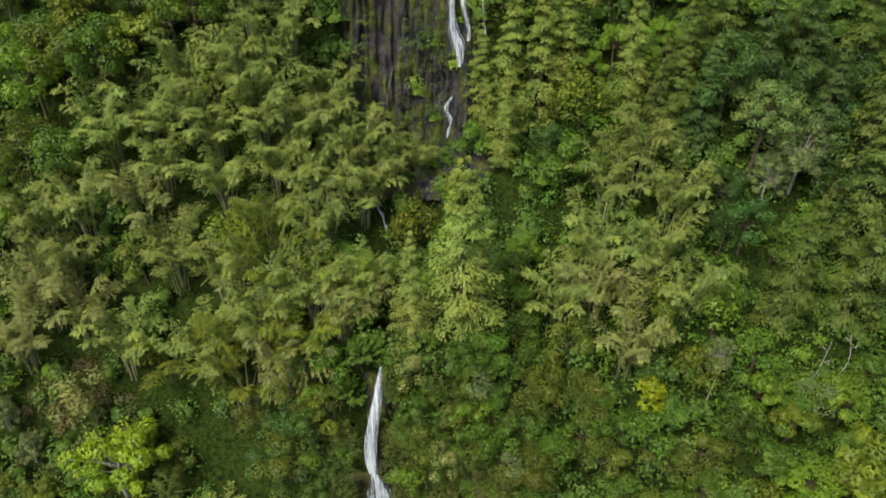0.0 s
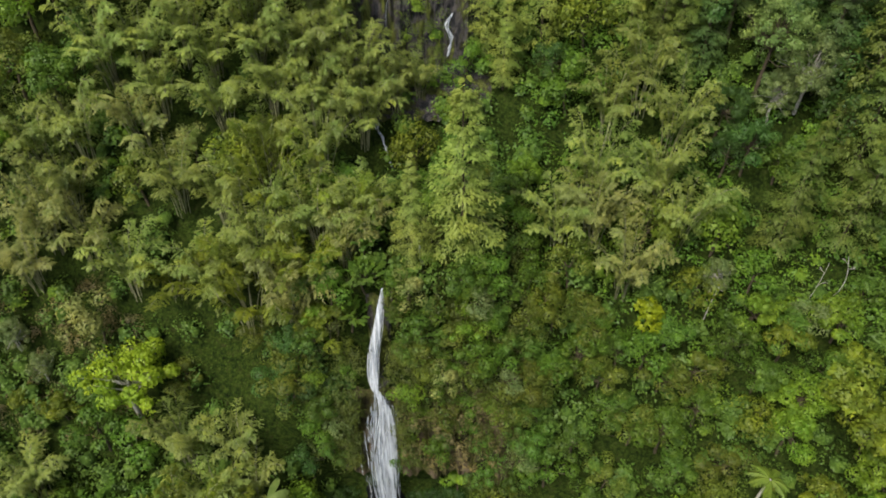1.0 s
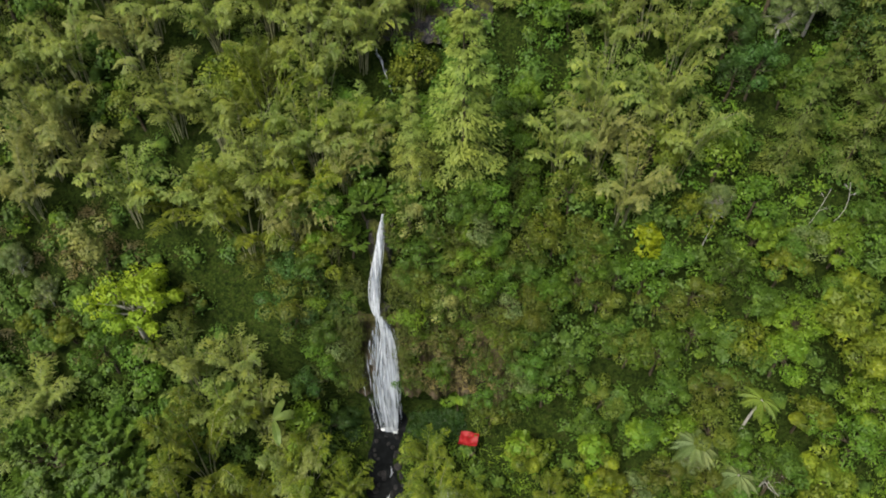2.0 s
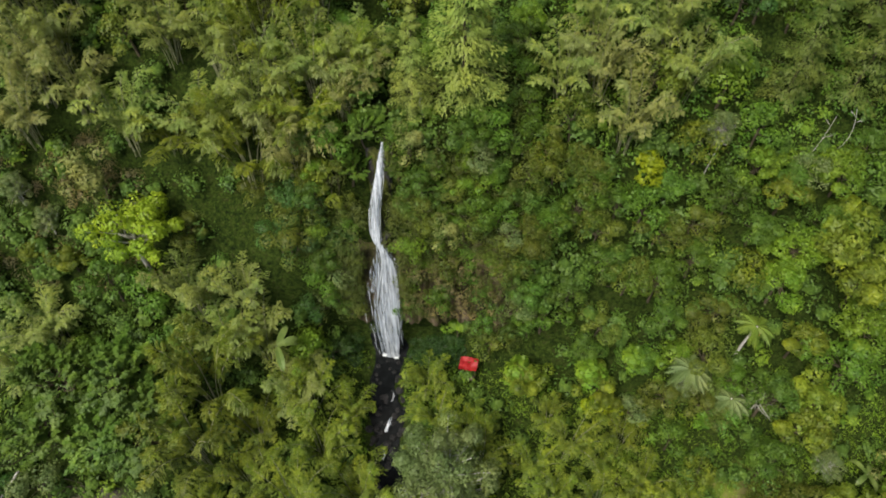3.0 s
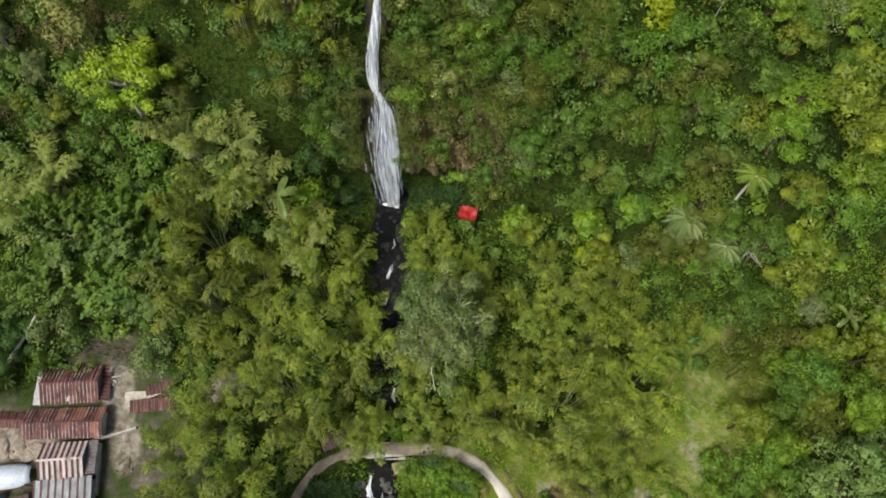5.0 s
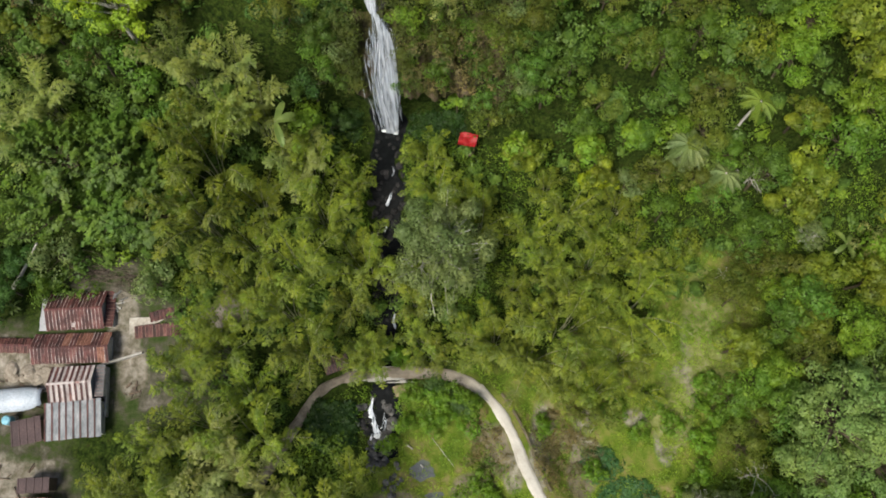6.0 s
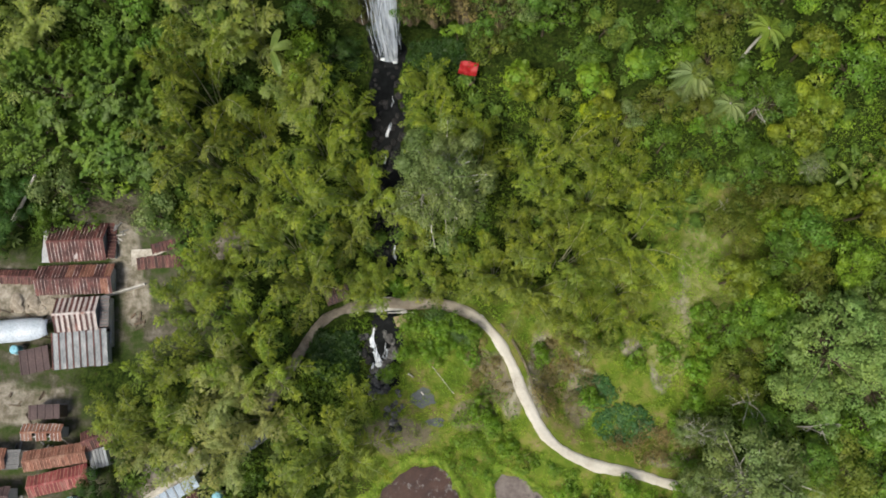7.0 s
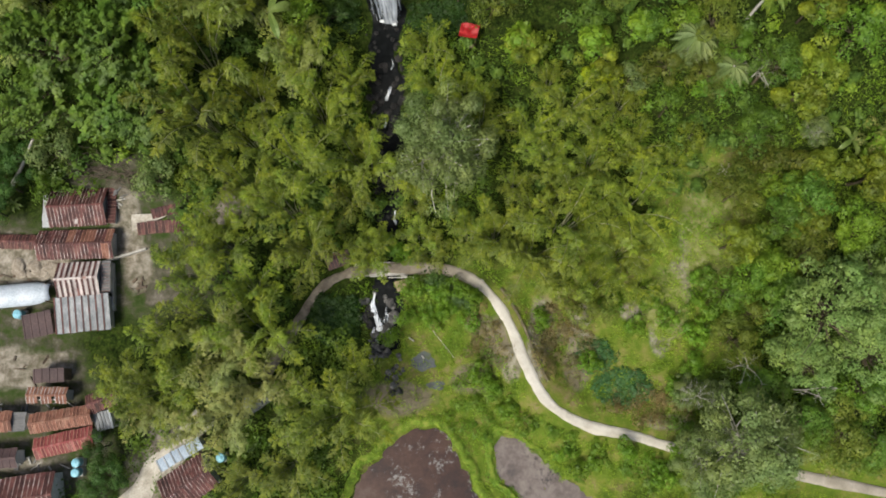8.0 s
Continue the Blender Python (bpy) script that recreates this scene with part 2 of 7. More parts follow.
SAND_ROAD = path_material()
RUBBLE_STONE = surface("rubble_stone", [(0.3, (0.15, 0.125, 0.095)), (0.5, (0.24, 0.205, 0.16)), (0.7, (0.35, 0.31, 0.25))], 0.9, 0.9, 0.6, 0.08)
LANE_SAND = surface("lane_sand", [(0.3, (0.26, 0.235, 0.19)), (0.5, (0.38, 0.35, 0.295)), (0.7, (0.47, 0.44, 0.385))], 0.6, 0.95, 0.3, 0.03, 5)
DRY_STICK = surface("dry_stick", [(0.3, (0.045, 0.035, 0.026)), (0.7, (0.135, 0.105, 0.08))], 1.5, 0.9, 0.3, 0.02)
MUD_DARK = surface("dark_earth", [(0.3, (0.05, 0.045, 0.02)), (0.6, (0.11, 0.09, 0.055)), (0.8, (0.2, 0.17, 0.12))], 0.9, 0.9, 0.4, 0.04, 4)
BUND_GRASS = surface("bund_grass_cover", [(0.3, (0.07, 0.115, 0.012)), (0.5, (0.125, 0.185, 0.016)), (0.66, (0.19, 0.215, 0.035)), (0.8, (0.25, 0.23, 0.11))], 1.2, 0.95, 0.5, 0.05, 7)
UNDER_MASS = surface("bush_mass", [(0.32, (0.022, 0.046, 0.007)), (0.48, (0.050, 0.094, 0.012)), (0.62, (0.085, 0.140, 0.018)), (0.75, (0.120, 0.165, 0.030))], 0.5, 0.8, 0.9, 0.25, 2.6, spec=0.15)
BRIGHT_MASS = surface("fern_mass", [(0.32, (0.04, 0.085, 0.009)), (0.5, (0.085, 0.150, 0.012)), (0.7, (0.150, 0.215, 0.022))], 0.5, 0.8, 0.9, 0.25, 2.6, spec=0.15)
PALM_FRUIT = surface("palm_fruit", [(0.3, (0.38, 0.11, 0.012)), (0.7, (0.55, 0.22, 0.02))], 6.0, 0.5, 0.3, 0.01)
MUD_BANK = surface("mud_bank", [(0.3, (0.16, 0.13, 0.07)), (0.6, (0.27, 0.22, 0.13)), (0.8, (0.33, 0.30, 0.2))], 0.5, 0.9, 0.4, 0.04, 4)


def water_material(name, stops, scale, rough, stretch=(1, 1, 1), relief=0.15, spec=0.5, scum=None):
    m, nt, b, out = material(name)
    b.inputs["Specular IOR Level"].default_value = spec
    n = noise_tex(nt, scale, 9, 0.72, stretch=stretch)
    col = ramp(nt, n, stops)
    if scum:
        film = maths(nt, "MULTIPLY", noise_tex(nt, 0.28, 4, 0.6), noise_tex(nt, 2.2, 7, 0.75))
        col = mix(nt, ramp(nt, film, [(0.29, (0, 0, 0)), (0.37, (1, 1, 1))]), col, scum)
    nt.links.new(col, b.inputs["Base Color"])
    b.inputs["Roughness"].default_value = rough
    bump(nt, b, noise_tex(nt, scale * 8, 4, 0.6), relief, 0.03)
    return m


PADDY_WATER = water_material("paddy_water", [(0.3, (0.016, 0.012, 0.012)), (0.46, (0.036, 0.019, 0.015)), (0.58, (0.055, 0.029, 0.021)), (0.70, (0.075, 0.052, 0.044))], 0.35, 0.3, spec=0.25, scum=(0.17, 0.165, 0.16))
PADDY_WATER_PALE = water_material("paddy_water_pale", [(0.3, (0.05, 0.042, 0.042)), (0.42, (0.085, 0.068, 0.062)), (0.52, (0.135, 0.112, 0.100)), (0.75, (0.20, 0.175, 0.155))], 0.3, 0.45, spec=0.25, scum=(0.035, 0.03, 0.03))
PUDDLE_WATER = water_material("puddle_water", [(0.35, (0.045, 0.05, 0.045)), (0.5, (0.085, 0.095, 0.095)), (0.65, (0.075, 0.09, 0.05))], 0.6, 0.35, spec=0.3)
# near-black: dark reflection and shade of the trees are put into the colour
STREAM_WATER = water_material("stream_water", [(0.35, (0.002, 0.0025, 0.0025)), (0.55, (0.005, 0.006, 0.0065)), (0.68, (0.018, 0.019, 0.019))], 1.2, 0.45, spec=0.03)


def falling_water(name, thin, fine=2.3, soft=0.1, stops=((0.34, (0.22, 0.25, 0.29)), (0.46, (0.42, 0.46, 0.51)), (0.62, (0.74, 0.77, 0.82)))):
    """White water in streaks, with gaps where the rock shows through."""
    m, nt, b, out = material(name)
    streak = noise_tex(nt, 3.2 * fine / 2.3, 5, 0.6, stretch=(1, 0.2, 0.1))
    nt.links.new(ramp(nt, streak, list(stops)), b.inputs["Base Color"])
    b.inputs["Roughness"].default_value = 0.35
    gaps = ramp(nt, noise_tex(nt, fine, 5, 0.6, stretch=(1.4, 0.2, 0.08)), [(thin - soft - 0.02, (0, 0, 0)), (thin + soft, (1, 1, 1))])
    clear = nt.nodes.new("ShaderNodeBsdfTransparent")
    ms = nt.nodes.new("ShaderNodeMixShader")
    nt.links.new(gaps, ms.inputs[0])
    nt.links.new(clear.outputs[0], ms.inputs[1])
    nt.links.new(b.outputs[0], ms.inputs[2])
    nt.links.new(ms.outputs[0], out.inputs[0])
    return m


FALL_WATER = falling_water("fall_water", 0.42)
FALL_VEIL = falling_water("fall_veil", 0.44, 6.5, 0.12)
FALL_MIST = falling_water("fall_mist", 0.62)
FALL_THIN = falling_water("fall_thin", 0.55, 4.2, 0.2, ((0.3, (0.24, 0.28, 0.33)), (0.5, (0.38, 0.43, 0.49)), (0.7, (0.60, 0.65, 0.71))))
FALL_SOFT = falling_water("fall_soft", 0.47, 3.0, 0.22, ((0.3, (0.36, 0.40, 0.46)), (0.5, (0.52, 0.56, 0.62)), (0.7, (0.72, 0.76, 0.81))))
FALL_CORE = falling_water("fall_core", 0.48, 3.0, 0.16)
FOAM = surface("foam", [(0.3, (0.55, 0.58, 0.60)), (0.7, (0.78, 0.80, 0.81))], 3.0, 0.5, 0.6, 0.05)
ROCK_PALE = surface("pale_rock", [(0.3, (0.03, 0.03, 0.03)), (0.5, (0.085, 0.082, 0.078)), (0.72, (0.21, 0.20, 0.185))], 1.4, 0.75, 0.8, 0.12, vary=0.6)
DRY_WEED = foliage("dry_weed", [(0.082, 0.085, 0.022), (0.134, 0.120, 0.039), (0.185, 0.150, 0.067), (0.227, 0.170, 0.101)], 0.15)
WEED_LEAF = foliage("weed_leaf", [(0.057, 0.120, 0.009), (0.093, 0.180, 0.013), (0.134, 0.220, 0.018), (0.185, 0.250, 0.034)], 0.15)
# ---- the lie of the land ----
HILL = np.array([(-400, -16), (-70, -4.5), (-25, -2.5), (-8, -1.2), (6, 0.2), (11.5, 0.8), (26, 3), (37, 8), (42, 13),
                 (47, 19.5), (51, 25.5), (57, 32), (66, 42), (72, 49.5), (78, 57), (87, 68), (125, 104), (420, 165)], float)
RAVINE = np.array([(-400, -20), (-70, -7.5), (-25, -5), (-8, -4.4), (5, -3.6), (11.5, -1.6), (26, 1.6), (44.4, 5.6), (46.6, 7),
                   (47.6, 27.4), (49.5, 28.2), (51.5, 37.2), (66, 40.6), (70.5, 46), (77.5, 48.5), (83, 66), (125, 104), (420, 165)], float)
ROAD = np.array([(-22, 1, -0.2), (-18, 7.8, -0.1), (-14.8, 12.2, 0), (-10, 13.9, 0), (-5, 14.1, 0), (0.8, 13.7, -0.2), (5, 11.4, -0.3), (7.9, 7.2, -0.6),
                 (9.9, 2.2, -0.9), (12.6, -2.5, -1.1), (17.3, -5.3, -1.2), (22.8, -6.5, -1.3), (28.3, -8.1, -1.4), (42, -11.1, -1.6), (53, -13.3, -1.8), (75, -18, -2)], float)


def smooth(a, lo, hi):
    s = np.clip((np.asarray(a, float) - lo) / (hi - lo), 0, 1)
    return s * s * (3 - 2 * s)


def spline(pts, n):
    """n points along a smooth curve through pts."""
    pts = np.asarray(pts, float)
    p = np.vstack([2 * pts[0] - pts[1], pts, 2 * pts[-1] - pts[-2]])
    t = np.linspace(0, len(pts) - 1 - 1e-6, n)
    i, f = t.astype(int), (t % 1)[:, None]
    a, b, c, d = p[i], p[i + 1], p[i + 2], p[i + 3]
    return 0.5 * (2 * b + (c - a) * f + (2 * a - 5 * b + 4 * c - d) * f ** 2 + (3 * b - a - 3 * c + d) * f ** 3)


ROAD_LINE = spline(ROAD, 160)
LANE_LINE = spline([(-29.4, -3.6, 0), (-31.2, -6.4, 0), (-34.2, -9.4, 0), (-36.6, -12.2, 0), (-38.6, -15.4, 0), (-40.6, -19.6, 0)], 40)
# two flooded paddies: the middle, and how far the shore lies from it, turning from east by north
PONDS = {
    "large": (-3.6, -17.0, (7.7, 8.1, 8.1, 9.1, 11.2, 11.4, 9.8, 8.9, 8.9, 8.5, 8.2, 8.7, 9.4, 8.8, 9.2, 8.7, 8.7, 8.9, 8.5, 8.0)),
    "small": (12.2, -13.0, (4.3, 3.0, 2.5, 2.5, 2.7, 3.2, 4.8, 8.4, 7.8, 6.3, 4.1, 3.3, 2.9, 3.2, 3.9, 5.6, 6.7, 8.3, 10.1, 8.1)),
}
POND_Z = -4.25


def pond_reach(name, ang):
    shore = np.array(PONDS[name][2])
    ang = np.asarray(ang, float)
    r = np.interp(np.mod(ang, 2 * math.pi), np.linspace(0, 2 * math.pi, len(shore) + 1), np.append(shore, shore[0]))
    return r + 0.16 * np.sin(11 * ang) + 0.12 * np.sin(19 * ang + 1) + 0.09 * np.sin(31 * ang + 2)


def pond_depth(x, y):
    """How far inside a paddy's shore; negative outside."""
    best = np.full(np.shape(x), -99.0)
    for name, (cx, cy, shore) in PONDS.items():
        dx, dy = x - cx, y - cy
        best = np.maximum(best, pond_reach(name, np.arctan2(dy, dx)) - np.hypot(dx, dy))
    return best


def ravine_weight(x, knot):
    """How far the ravine with the falls, rather than the plain hillside, shapes the land at x, knot by knot."""
    upper = smooth(knot, 4.0, 6.5)
    middle = 3.0 * (1 - upper) - 7.0 * upper
    d = x - middle
    reach = np.where(d > 0, 17.0, 15.0 * (1 - upper) + 11.0 * upper)
    return 1 / (1 + (np.abs(d) / reach) ** 4)


def column(x):
    """The ground's section at x, as y and z from the valley floor to the hilltop."""
    w = ravine_weight(x, np.arange(len(HILL), dtype=float))[:, None]
    return HILL * (1 - w) + RAVINE * w


def stream_x(y):
    y = np.asarray(y, float)
    return -7.2 + 0.35 * np.sin(y * 0.3) - 1.5 * (1 - smooth(y, 5, 15)) - 0.8 * smooth(y, 45, 46.5) - 0.6 * np.exp(-((y - 41.2) / 2.5) ** 2) + 0.6 * np.exp(-((y - 34.5) / 3.0) ** 2)


def ground(x, y):
    """Height of the ground at x, y (arrays of one length)."""
    x, y = np.atleast_1d(np.asarray(x, float)), np.atleast_1d(np.asarray(y, float))
    w = ravine_weight(x[:, None], np.arange(len(HILL), dtype=float)[None, :])
    Y, Z = HILL[:, 0] * (1 - w) + RAVINE[:, 0] * w, HILL[:, 1] * (1 - w) + RAVINE[:, 1] * w
    i = np.clip((Y <= y[:, None]).sum(1) - 1, 0, len(HILL) - 2)
    r = np.arange(len(x))
    f = np.clip((y - Y[r, i]) / (Y[r, i + 1] - Y[r, i]), 0, 1)
    z = Z[r, i] * (1 - f) + Z[r, i + 1] * f
    z += 0.35 * np.sin(x * 0.31 + 1.3) * np.sin(y * 0.27) + 0.9 * np.sin(x * 0.11 + y * 0.05) * smooth(y, 20, 50)
    near = (np.abs(x) < 80) & (y < 22) & (y > -24)
    if near.any():
        xn, yn, zn = x[near], y[near], z[near]
        d = np.hypot(xn[:, None] - ROAD_LINE[None, :, 0], yn[:, None] - ROAD_LINE[None, :, 1])
        k = d.argmin(1)
        b = 1 - smooth(d[np.arange(len(k)), k], 1.3, 4.5)
        zn = zn * (1 - b) + (ROAD_LINE[k, 2] - 0.12) * b
        pd = pond_depth(xn, yn)
        b = smooth(pd, -2.5, -0.4)
        zn = zn * (1 - b) + (POND_Z + 0.18) * b
        zn = zn - 0.6 * smooth(pd, -0.25, 0.5)
        z[near] = zn
    carve = np.exp(-(np.abs(x - stream_x(y)) / 2.9) ** 3) * smooth(y, -6, 4) * (1 - smooth(y, 45, 47))
    z -= (1.0 + 1.2 * np.exp(-((y - 13) / 4.0) ** 2)) * carve
    return z
# ---- mesh helpers ----
UP = np.array([0, 0, 1.0])


def mesh_np(name, verts, quads, mat, flat=True, corners=4):
    """A mesh out of arrays of points and of four-cornered faces."""
    me = bpy.data.meshes.new(name)
    verts, quads = np.asarray(verts, np.float32).reshape(-1, 3), np.asarray(quads, np.int32).reshape(-1, corners)
    me.vertices.add(len(verts))
    me.vertices.foreach_set("co", verts.ravel())
    me.loops.add(quads.size)
    me.loops.foreach_set("vertex_index", quads.ravel())
    me.polygons.add(len(quads))
    me.polygons.foreach_set("loop_start", np.arange(0, quads.size, corners, dtype=np.int32))
    me.polygons.foreach_set("use_smooth", np.full(len(quads), not flat))
    me.update(calc_edges=True)
    me.materials.append(mat)
    return me


def leaf_mesh(name, q, mat):
    """A mesh of loose leaves, each of three or four corners."""
    return mesh_np(name, q.reshape(-1, 3), np.arange(q.shape[0] * q.shape[1]), mat, corners=q.shape[1])


def part(name, bm, mat, parent, label=""):
    me = bpy.data.meshes.new(name)
    bm.to_mesh(me)
    bm.free()
    me.materials.append(mat)
    ob = new(name, me)
    ob.parent = parent
    if label:
        ob["label"] = label
    return ob


def part_mesh(name, me, parent, label=""):
    ob = new(name, me)
    ob.parent = parent
    if label:
        ob["label"] = label
    return ob


def unit(v):
    return v / (np.linalg.norm(v, axis=-1, keepdims=True) + 1e-9)


def leaves(p, d, n, length, width, droop=0.15):
    """Pointed leaves from p along d with the face towards n."""
    length, width = np.broadcast_to(length, len(p))[:, None], np.broadcast_to(width, len(p))[:, None]
    s = unit(np.cross(d, n)) * width * 0.5
    tip = p + d * length - UP * droop * length
    return np.stack([p - s, p + s, tip], 1)


def tube(points, radii, sides=6):
    """Points and faces of a tapered limb."""
    pts = np.asarray(points, float)
    tang = unit(np.gradient(pts, axis=0))
    ref = np.where(np.abs(tang[:, 2:3]) > 0.9, np.array([[1.0, 0, 0]]), np.array([[0, 0, 1.0]]))
    u = unit(np.cross(tang, ref))
    v = np.cross(tang, u)
    ang = np.arange(sides) * 2 * math.pi / sides
    ring = u[:, None] * np.cos(ang)[None, :, None] + v[:, None] * np.sin(ang)[None, :, None]
    verts = (pts[:, None] + ring * np.asarray(radii, float)[:, None, None]).reshape(-1, 3)
    i, j = np.meshgrid(np.arange(len(pts) - 1), np.arange(sides), indexing="ij")
    k = (j + 1) % sides
    return verts, np.stack([i * sides + j, i * sides + k, (i + 1) * sides + k, (i + 1) * sides + j], -1).reshape(-1, 4)


def joined(tubes):
    vs, fs, n = [], [], 0
    for v, f in tubes:
        vs.append(v)
        fs.append(f + n)
        n += len(v)
    return np.concatenate(vs), np.concatenate(fs)


# ---- ground ----
def ground_material():
    m, nt, b, out = material("ground_cover")
    leafy = nt.nodes.new("ShaderNodeTexVoronoi")
    leafy.inputs["Scale"].default_value = 4.2
    leafy.inputs["Randomness"].default_value = 1.0
    place = nt.nodes.new("ShaderNodeTexCoord")
    nt.links.new(place.outputs["Object"], leafy.inputs["Vector"])
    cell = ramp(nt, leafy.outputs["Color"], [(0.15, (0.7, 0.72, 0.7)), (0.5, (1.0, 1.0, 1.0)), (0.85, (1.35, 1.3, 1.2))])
    # darker between the leaf-like cells: crevice shade put into the colour
    gap_shade = ramp(nt, leafy.outputs["Distance"], [(0.1, (1.1, 1.1, 1.1)), (0.6, (0.65, 0.65, 0.65))])
    # near-black: deep shade under the growth is put into the litter's colour
    shaded_litter = ramp(nt, noise_tex(nt, 1.6, 8, 0.76), [(0.34, (0.006, 0.010, 0.003)), (0.44, (0.014, 0.025, 0.005)), (0.54, (0.032, 0.052, 0.008)), (0.64, (0.030, 0.032, 0.012)), (0.74, (0.065, 0.080, 0.018))])
    shaded_litter = mix(nt, 1.0, mix(nt, 1.0, shaded_litter, cell, "MULTIPLY"), gap_shade, "MULTIPLY")
    grass = ramp(nt, noise_tex(nt, 0.42, 8, 0.72), [(0.32, (0.045, 0.075, 0.010)), (0.46, (0.080, 0.120, 0.014)), (0.56, (0.125, 0.140, 0.028)), (0.66, (0.17, 0.14, 0.065)), (0.76, (0.23, 0.19, 0.12))])
    earth = ramp(nt, noise_tex(nt, 0.45, 8, 0.74), [(0.34, (0.022, 0.040, 0.009)), (0.45, (0.040, 0.055, 0.018)), (0.53, (0.060, 0.057, 0.038)), (0.62, (0.105, 0.095, 0.075)), (0.74, (0.20, 0.185, 0.155))])
    tc = nt.nodes.new("ShaderNodeTexCoord")
    wob = nt.nodes.new("ShaderNodeTexNoise")
    wob.inputs["Scale"].default_value = 0.25
    nt.links.new(tc.outputs["Object"], wob.inputs["Vector"])

    def zone(x, y, rx, ry):
        mp = nt.nodes.new("ShaderNodeMapping")
        mp.inputs["Location"].default_value = (-x / rx, -y / ry, 0)
        mp.inputs["Scale"].default_value = (1 / rx, 1 / ry, 0)
        nt.links.new(tc.outputs["Object"], mp.inputs[0])
        ln = nt.nodes.new("ShaderNodeVectorMath")
        ln.operation = "LENGTH"
        nt.links.new(mp.outputs[0], ln.inputs[0])
        d = maths(nt, "MULTIPLY_ADD", wob.outputs["Fac"], 0.8, ln.outputs["Value"])
        r = nt.nodes.new("ShaderNodeMapRange")
        r.inputs[1].default_value, r.inputs[2].default_value, r.inputs[3].default_value, r.inputs[4].default_value = 1.2, 1.5, 1.0, 0.0
        nt.links.new(d, r.inputs[0])
        return r.outputs[0]
    col = shaded_litter
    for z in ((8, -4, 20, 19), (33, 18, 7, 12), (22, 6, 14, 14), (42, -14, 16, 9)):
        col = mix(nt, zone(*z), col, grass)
    for z in ((-41, 25.5, 6.5, 2.6), (-37, 16, 11, 9), (-52, 12, 12, 8), (-55, -1, 13, 8), (-54, -9, 14, 8), (-33, -10, 5, 6)):
        col = mix(nt, zone(*z), col, earth)
    sand = ramp(nt, noise_tex(nt, 0.9, 7, 0.7), [(0.32, (0.07, 0.065, 0.04)), (0.46, (0.15, 0.13, 0.10)), (0.58, (0.25, 0.225, 0.185)), (0.74, (0.36, 0.33, 0.28))])
    for z in ((-39.6, 18.5, 1.9, 5.5), (-34.5, -11.0, 2.6, 6.0), (-54, 1.8, 8, 2.6), (-52, 13.8, 5.0, 2.4), (-51, -9.8, 4.0, 1.0), (-38, 14, 1.8, 3.0), (17.5, 4.5, 2.0, 1.6), (26.6, 5.5, 1.4, 2.8), (23.0, 8.5, 1.6, 1.2), (17.0, 8.0, 1.4, 1.6), (11.3, 4.0, 1.3, 4.5), (12.3, 7.0, 1.8, 4.0), (15.6, 6.2, 1.8, 1.5), (31.6, 17.5, 2.6, 4.0), (29.4, 12.5, 1.6, 3.0), (-28.0, 21.5, 2.5, 3.0), (8.0, 2.4, 1.3, 2.6), (26.9, -4.9, 2.6, 1.0), (-36.3, -11.9, 3.2, 5.5), (-50.5, 15.5, 6.0, 1.8), (-27.0, 21.0, 2.5, 2.5)):
        col = mix(nt, maths(nt, "MULTIPLY", zone(*z), 0.8), col, sand)
    meadow = ramp(nt, noise_tex(nt, 0.8, 8, 0.72), [(0.32, (0.085, 0.115, 0.022)), (0.48, (0.145, 0.165, 0.045)), (0.6, (0.20, 0.20, 0.09)), (0.74, (0.27, 0.25, 0.16))])
    for z in ((33, 18, 3.6, 8), (27.5, 9, 2.6, 4.5)):
        col = mix(nt, zone(*z), col, meadow)
    mud = ramp(nt, noise_tex(nt, 0.7, 7, 0.7), [(0.3, (0.085, 0.075, 0.045)), (0.55, (0.15, 0.13, 0.085)), (0.75, (0.22, 0.195, 0.14))])
    for z in ((-6.0, -2.0, 4.6, 2.2), (3.5, 0.5, 3.0, 2.0), (6.5, 4.5, 1.6, 3.6), (16.6, 2.0, 1.8, 3.0), (4.2, 7.2, 1.6, 1.4)):
        col = mix(nt, zone(*z), col, mud)
    nt.links.new(col, b.inputs["Base Color"])
    b.inputs["Roughness"].default_value = 0.95
    b.inputs["Specular IOR Level"].default_value = 0.05
    bump(nt, b, noise_tex(nt, 3.0, 6, 0.7), 0.6, 0.15)
    return m


xs = np.concatenate([np.linspace(-900, -100, 12), np.arange(-92, -30, 2.0), np.arange(-30, 40, 1.0), np.arange(40, 94, 2.0), np.linspace(100, 900, 12)])
SECTION = np.concatenate([np.linspace(0, 1.5, 5)[:-1], np.linspace(1.5, 3, 12)[:-1], np.linspace(3, 16, 118), np.linspace(16, 17, 8)[1:]])
knots = np.arange(len(HILL))
gv = np.zeros((len(xs), len(SECTION), 3))
for i, x in enumerate(xs):
    yz = column(x)
    gv[i, :, 0] = x
    gv[i, :, 1] = np.interp(SECTION, knots, yz[:, 0])
    gv[i, :, 2] = ground(np.full(len(SECTION), x), gv[i, :, 1])
gi, gj = np.meshgrid(np.arange(len(xs) - 1), np.arange(len(SECTION) - 1), indexing="ij")
gn = len(SECTION)
gq = np.stack([gi * gn + gj, (gi + 1) * gn + gj, (gi + 1) * gn + gj + 1, gi * gn + gj + 1], -1)
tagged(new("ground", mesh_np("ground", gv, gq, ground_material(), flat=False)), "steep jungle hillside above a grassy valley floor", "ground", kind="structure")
# ---- plants: each kind is modelled a few times over, then copied ----
def sphere_dirs(rng, n, low=-1.0):
    z = rng.uniform(low, 1, n)
    a = rng.uniform(0, 2 * math.pi, n)
    r = np.sqrt(1 - z * z)
    return np.stack([r * np.cos(a), r * np.sin(a), z], 1)


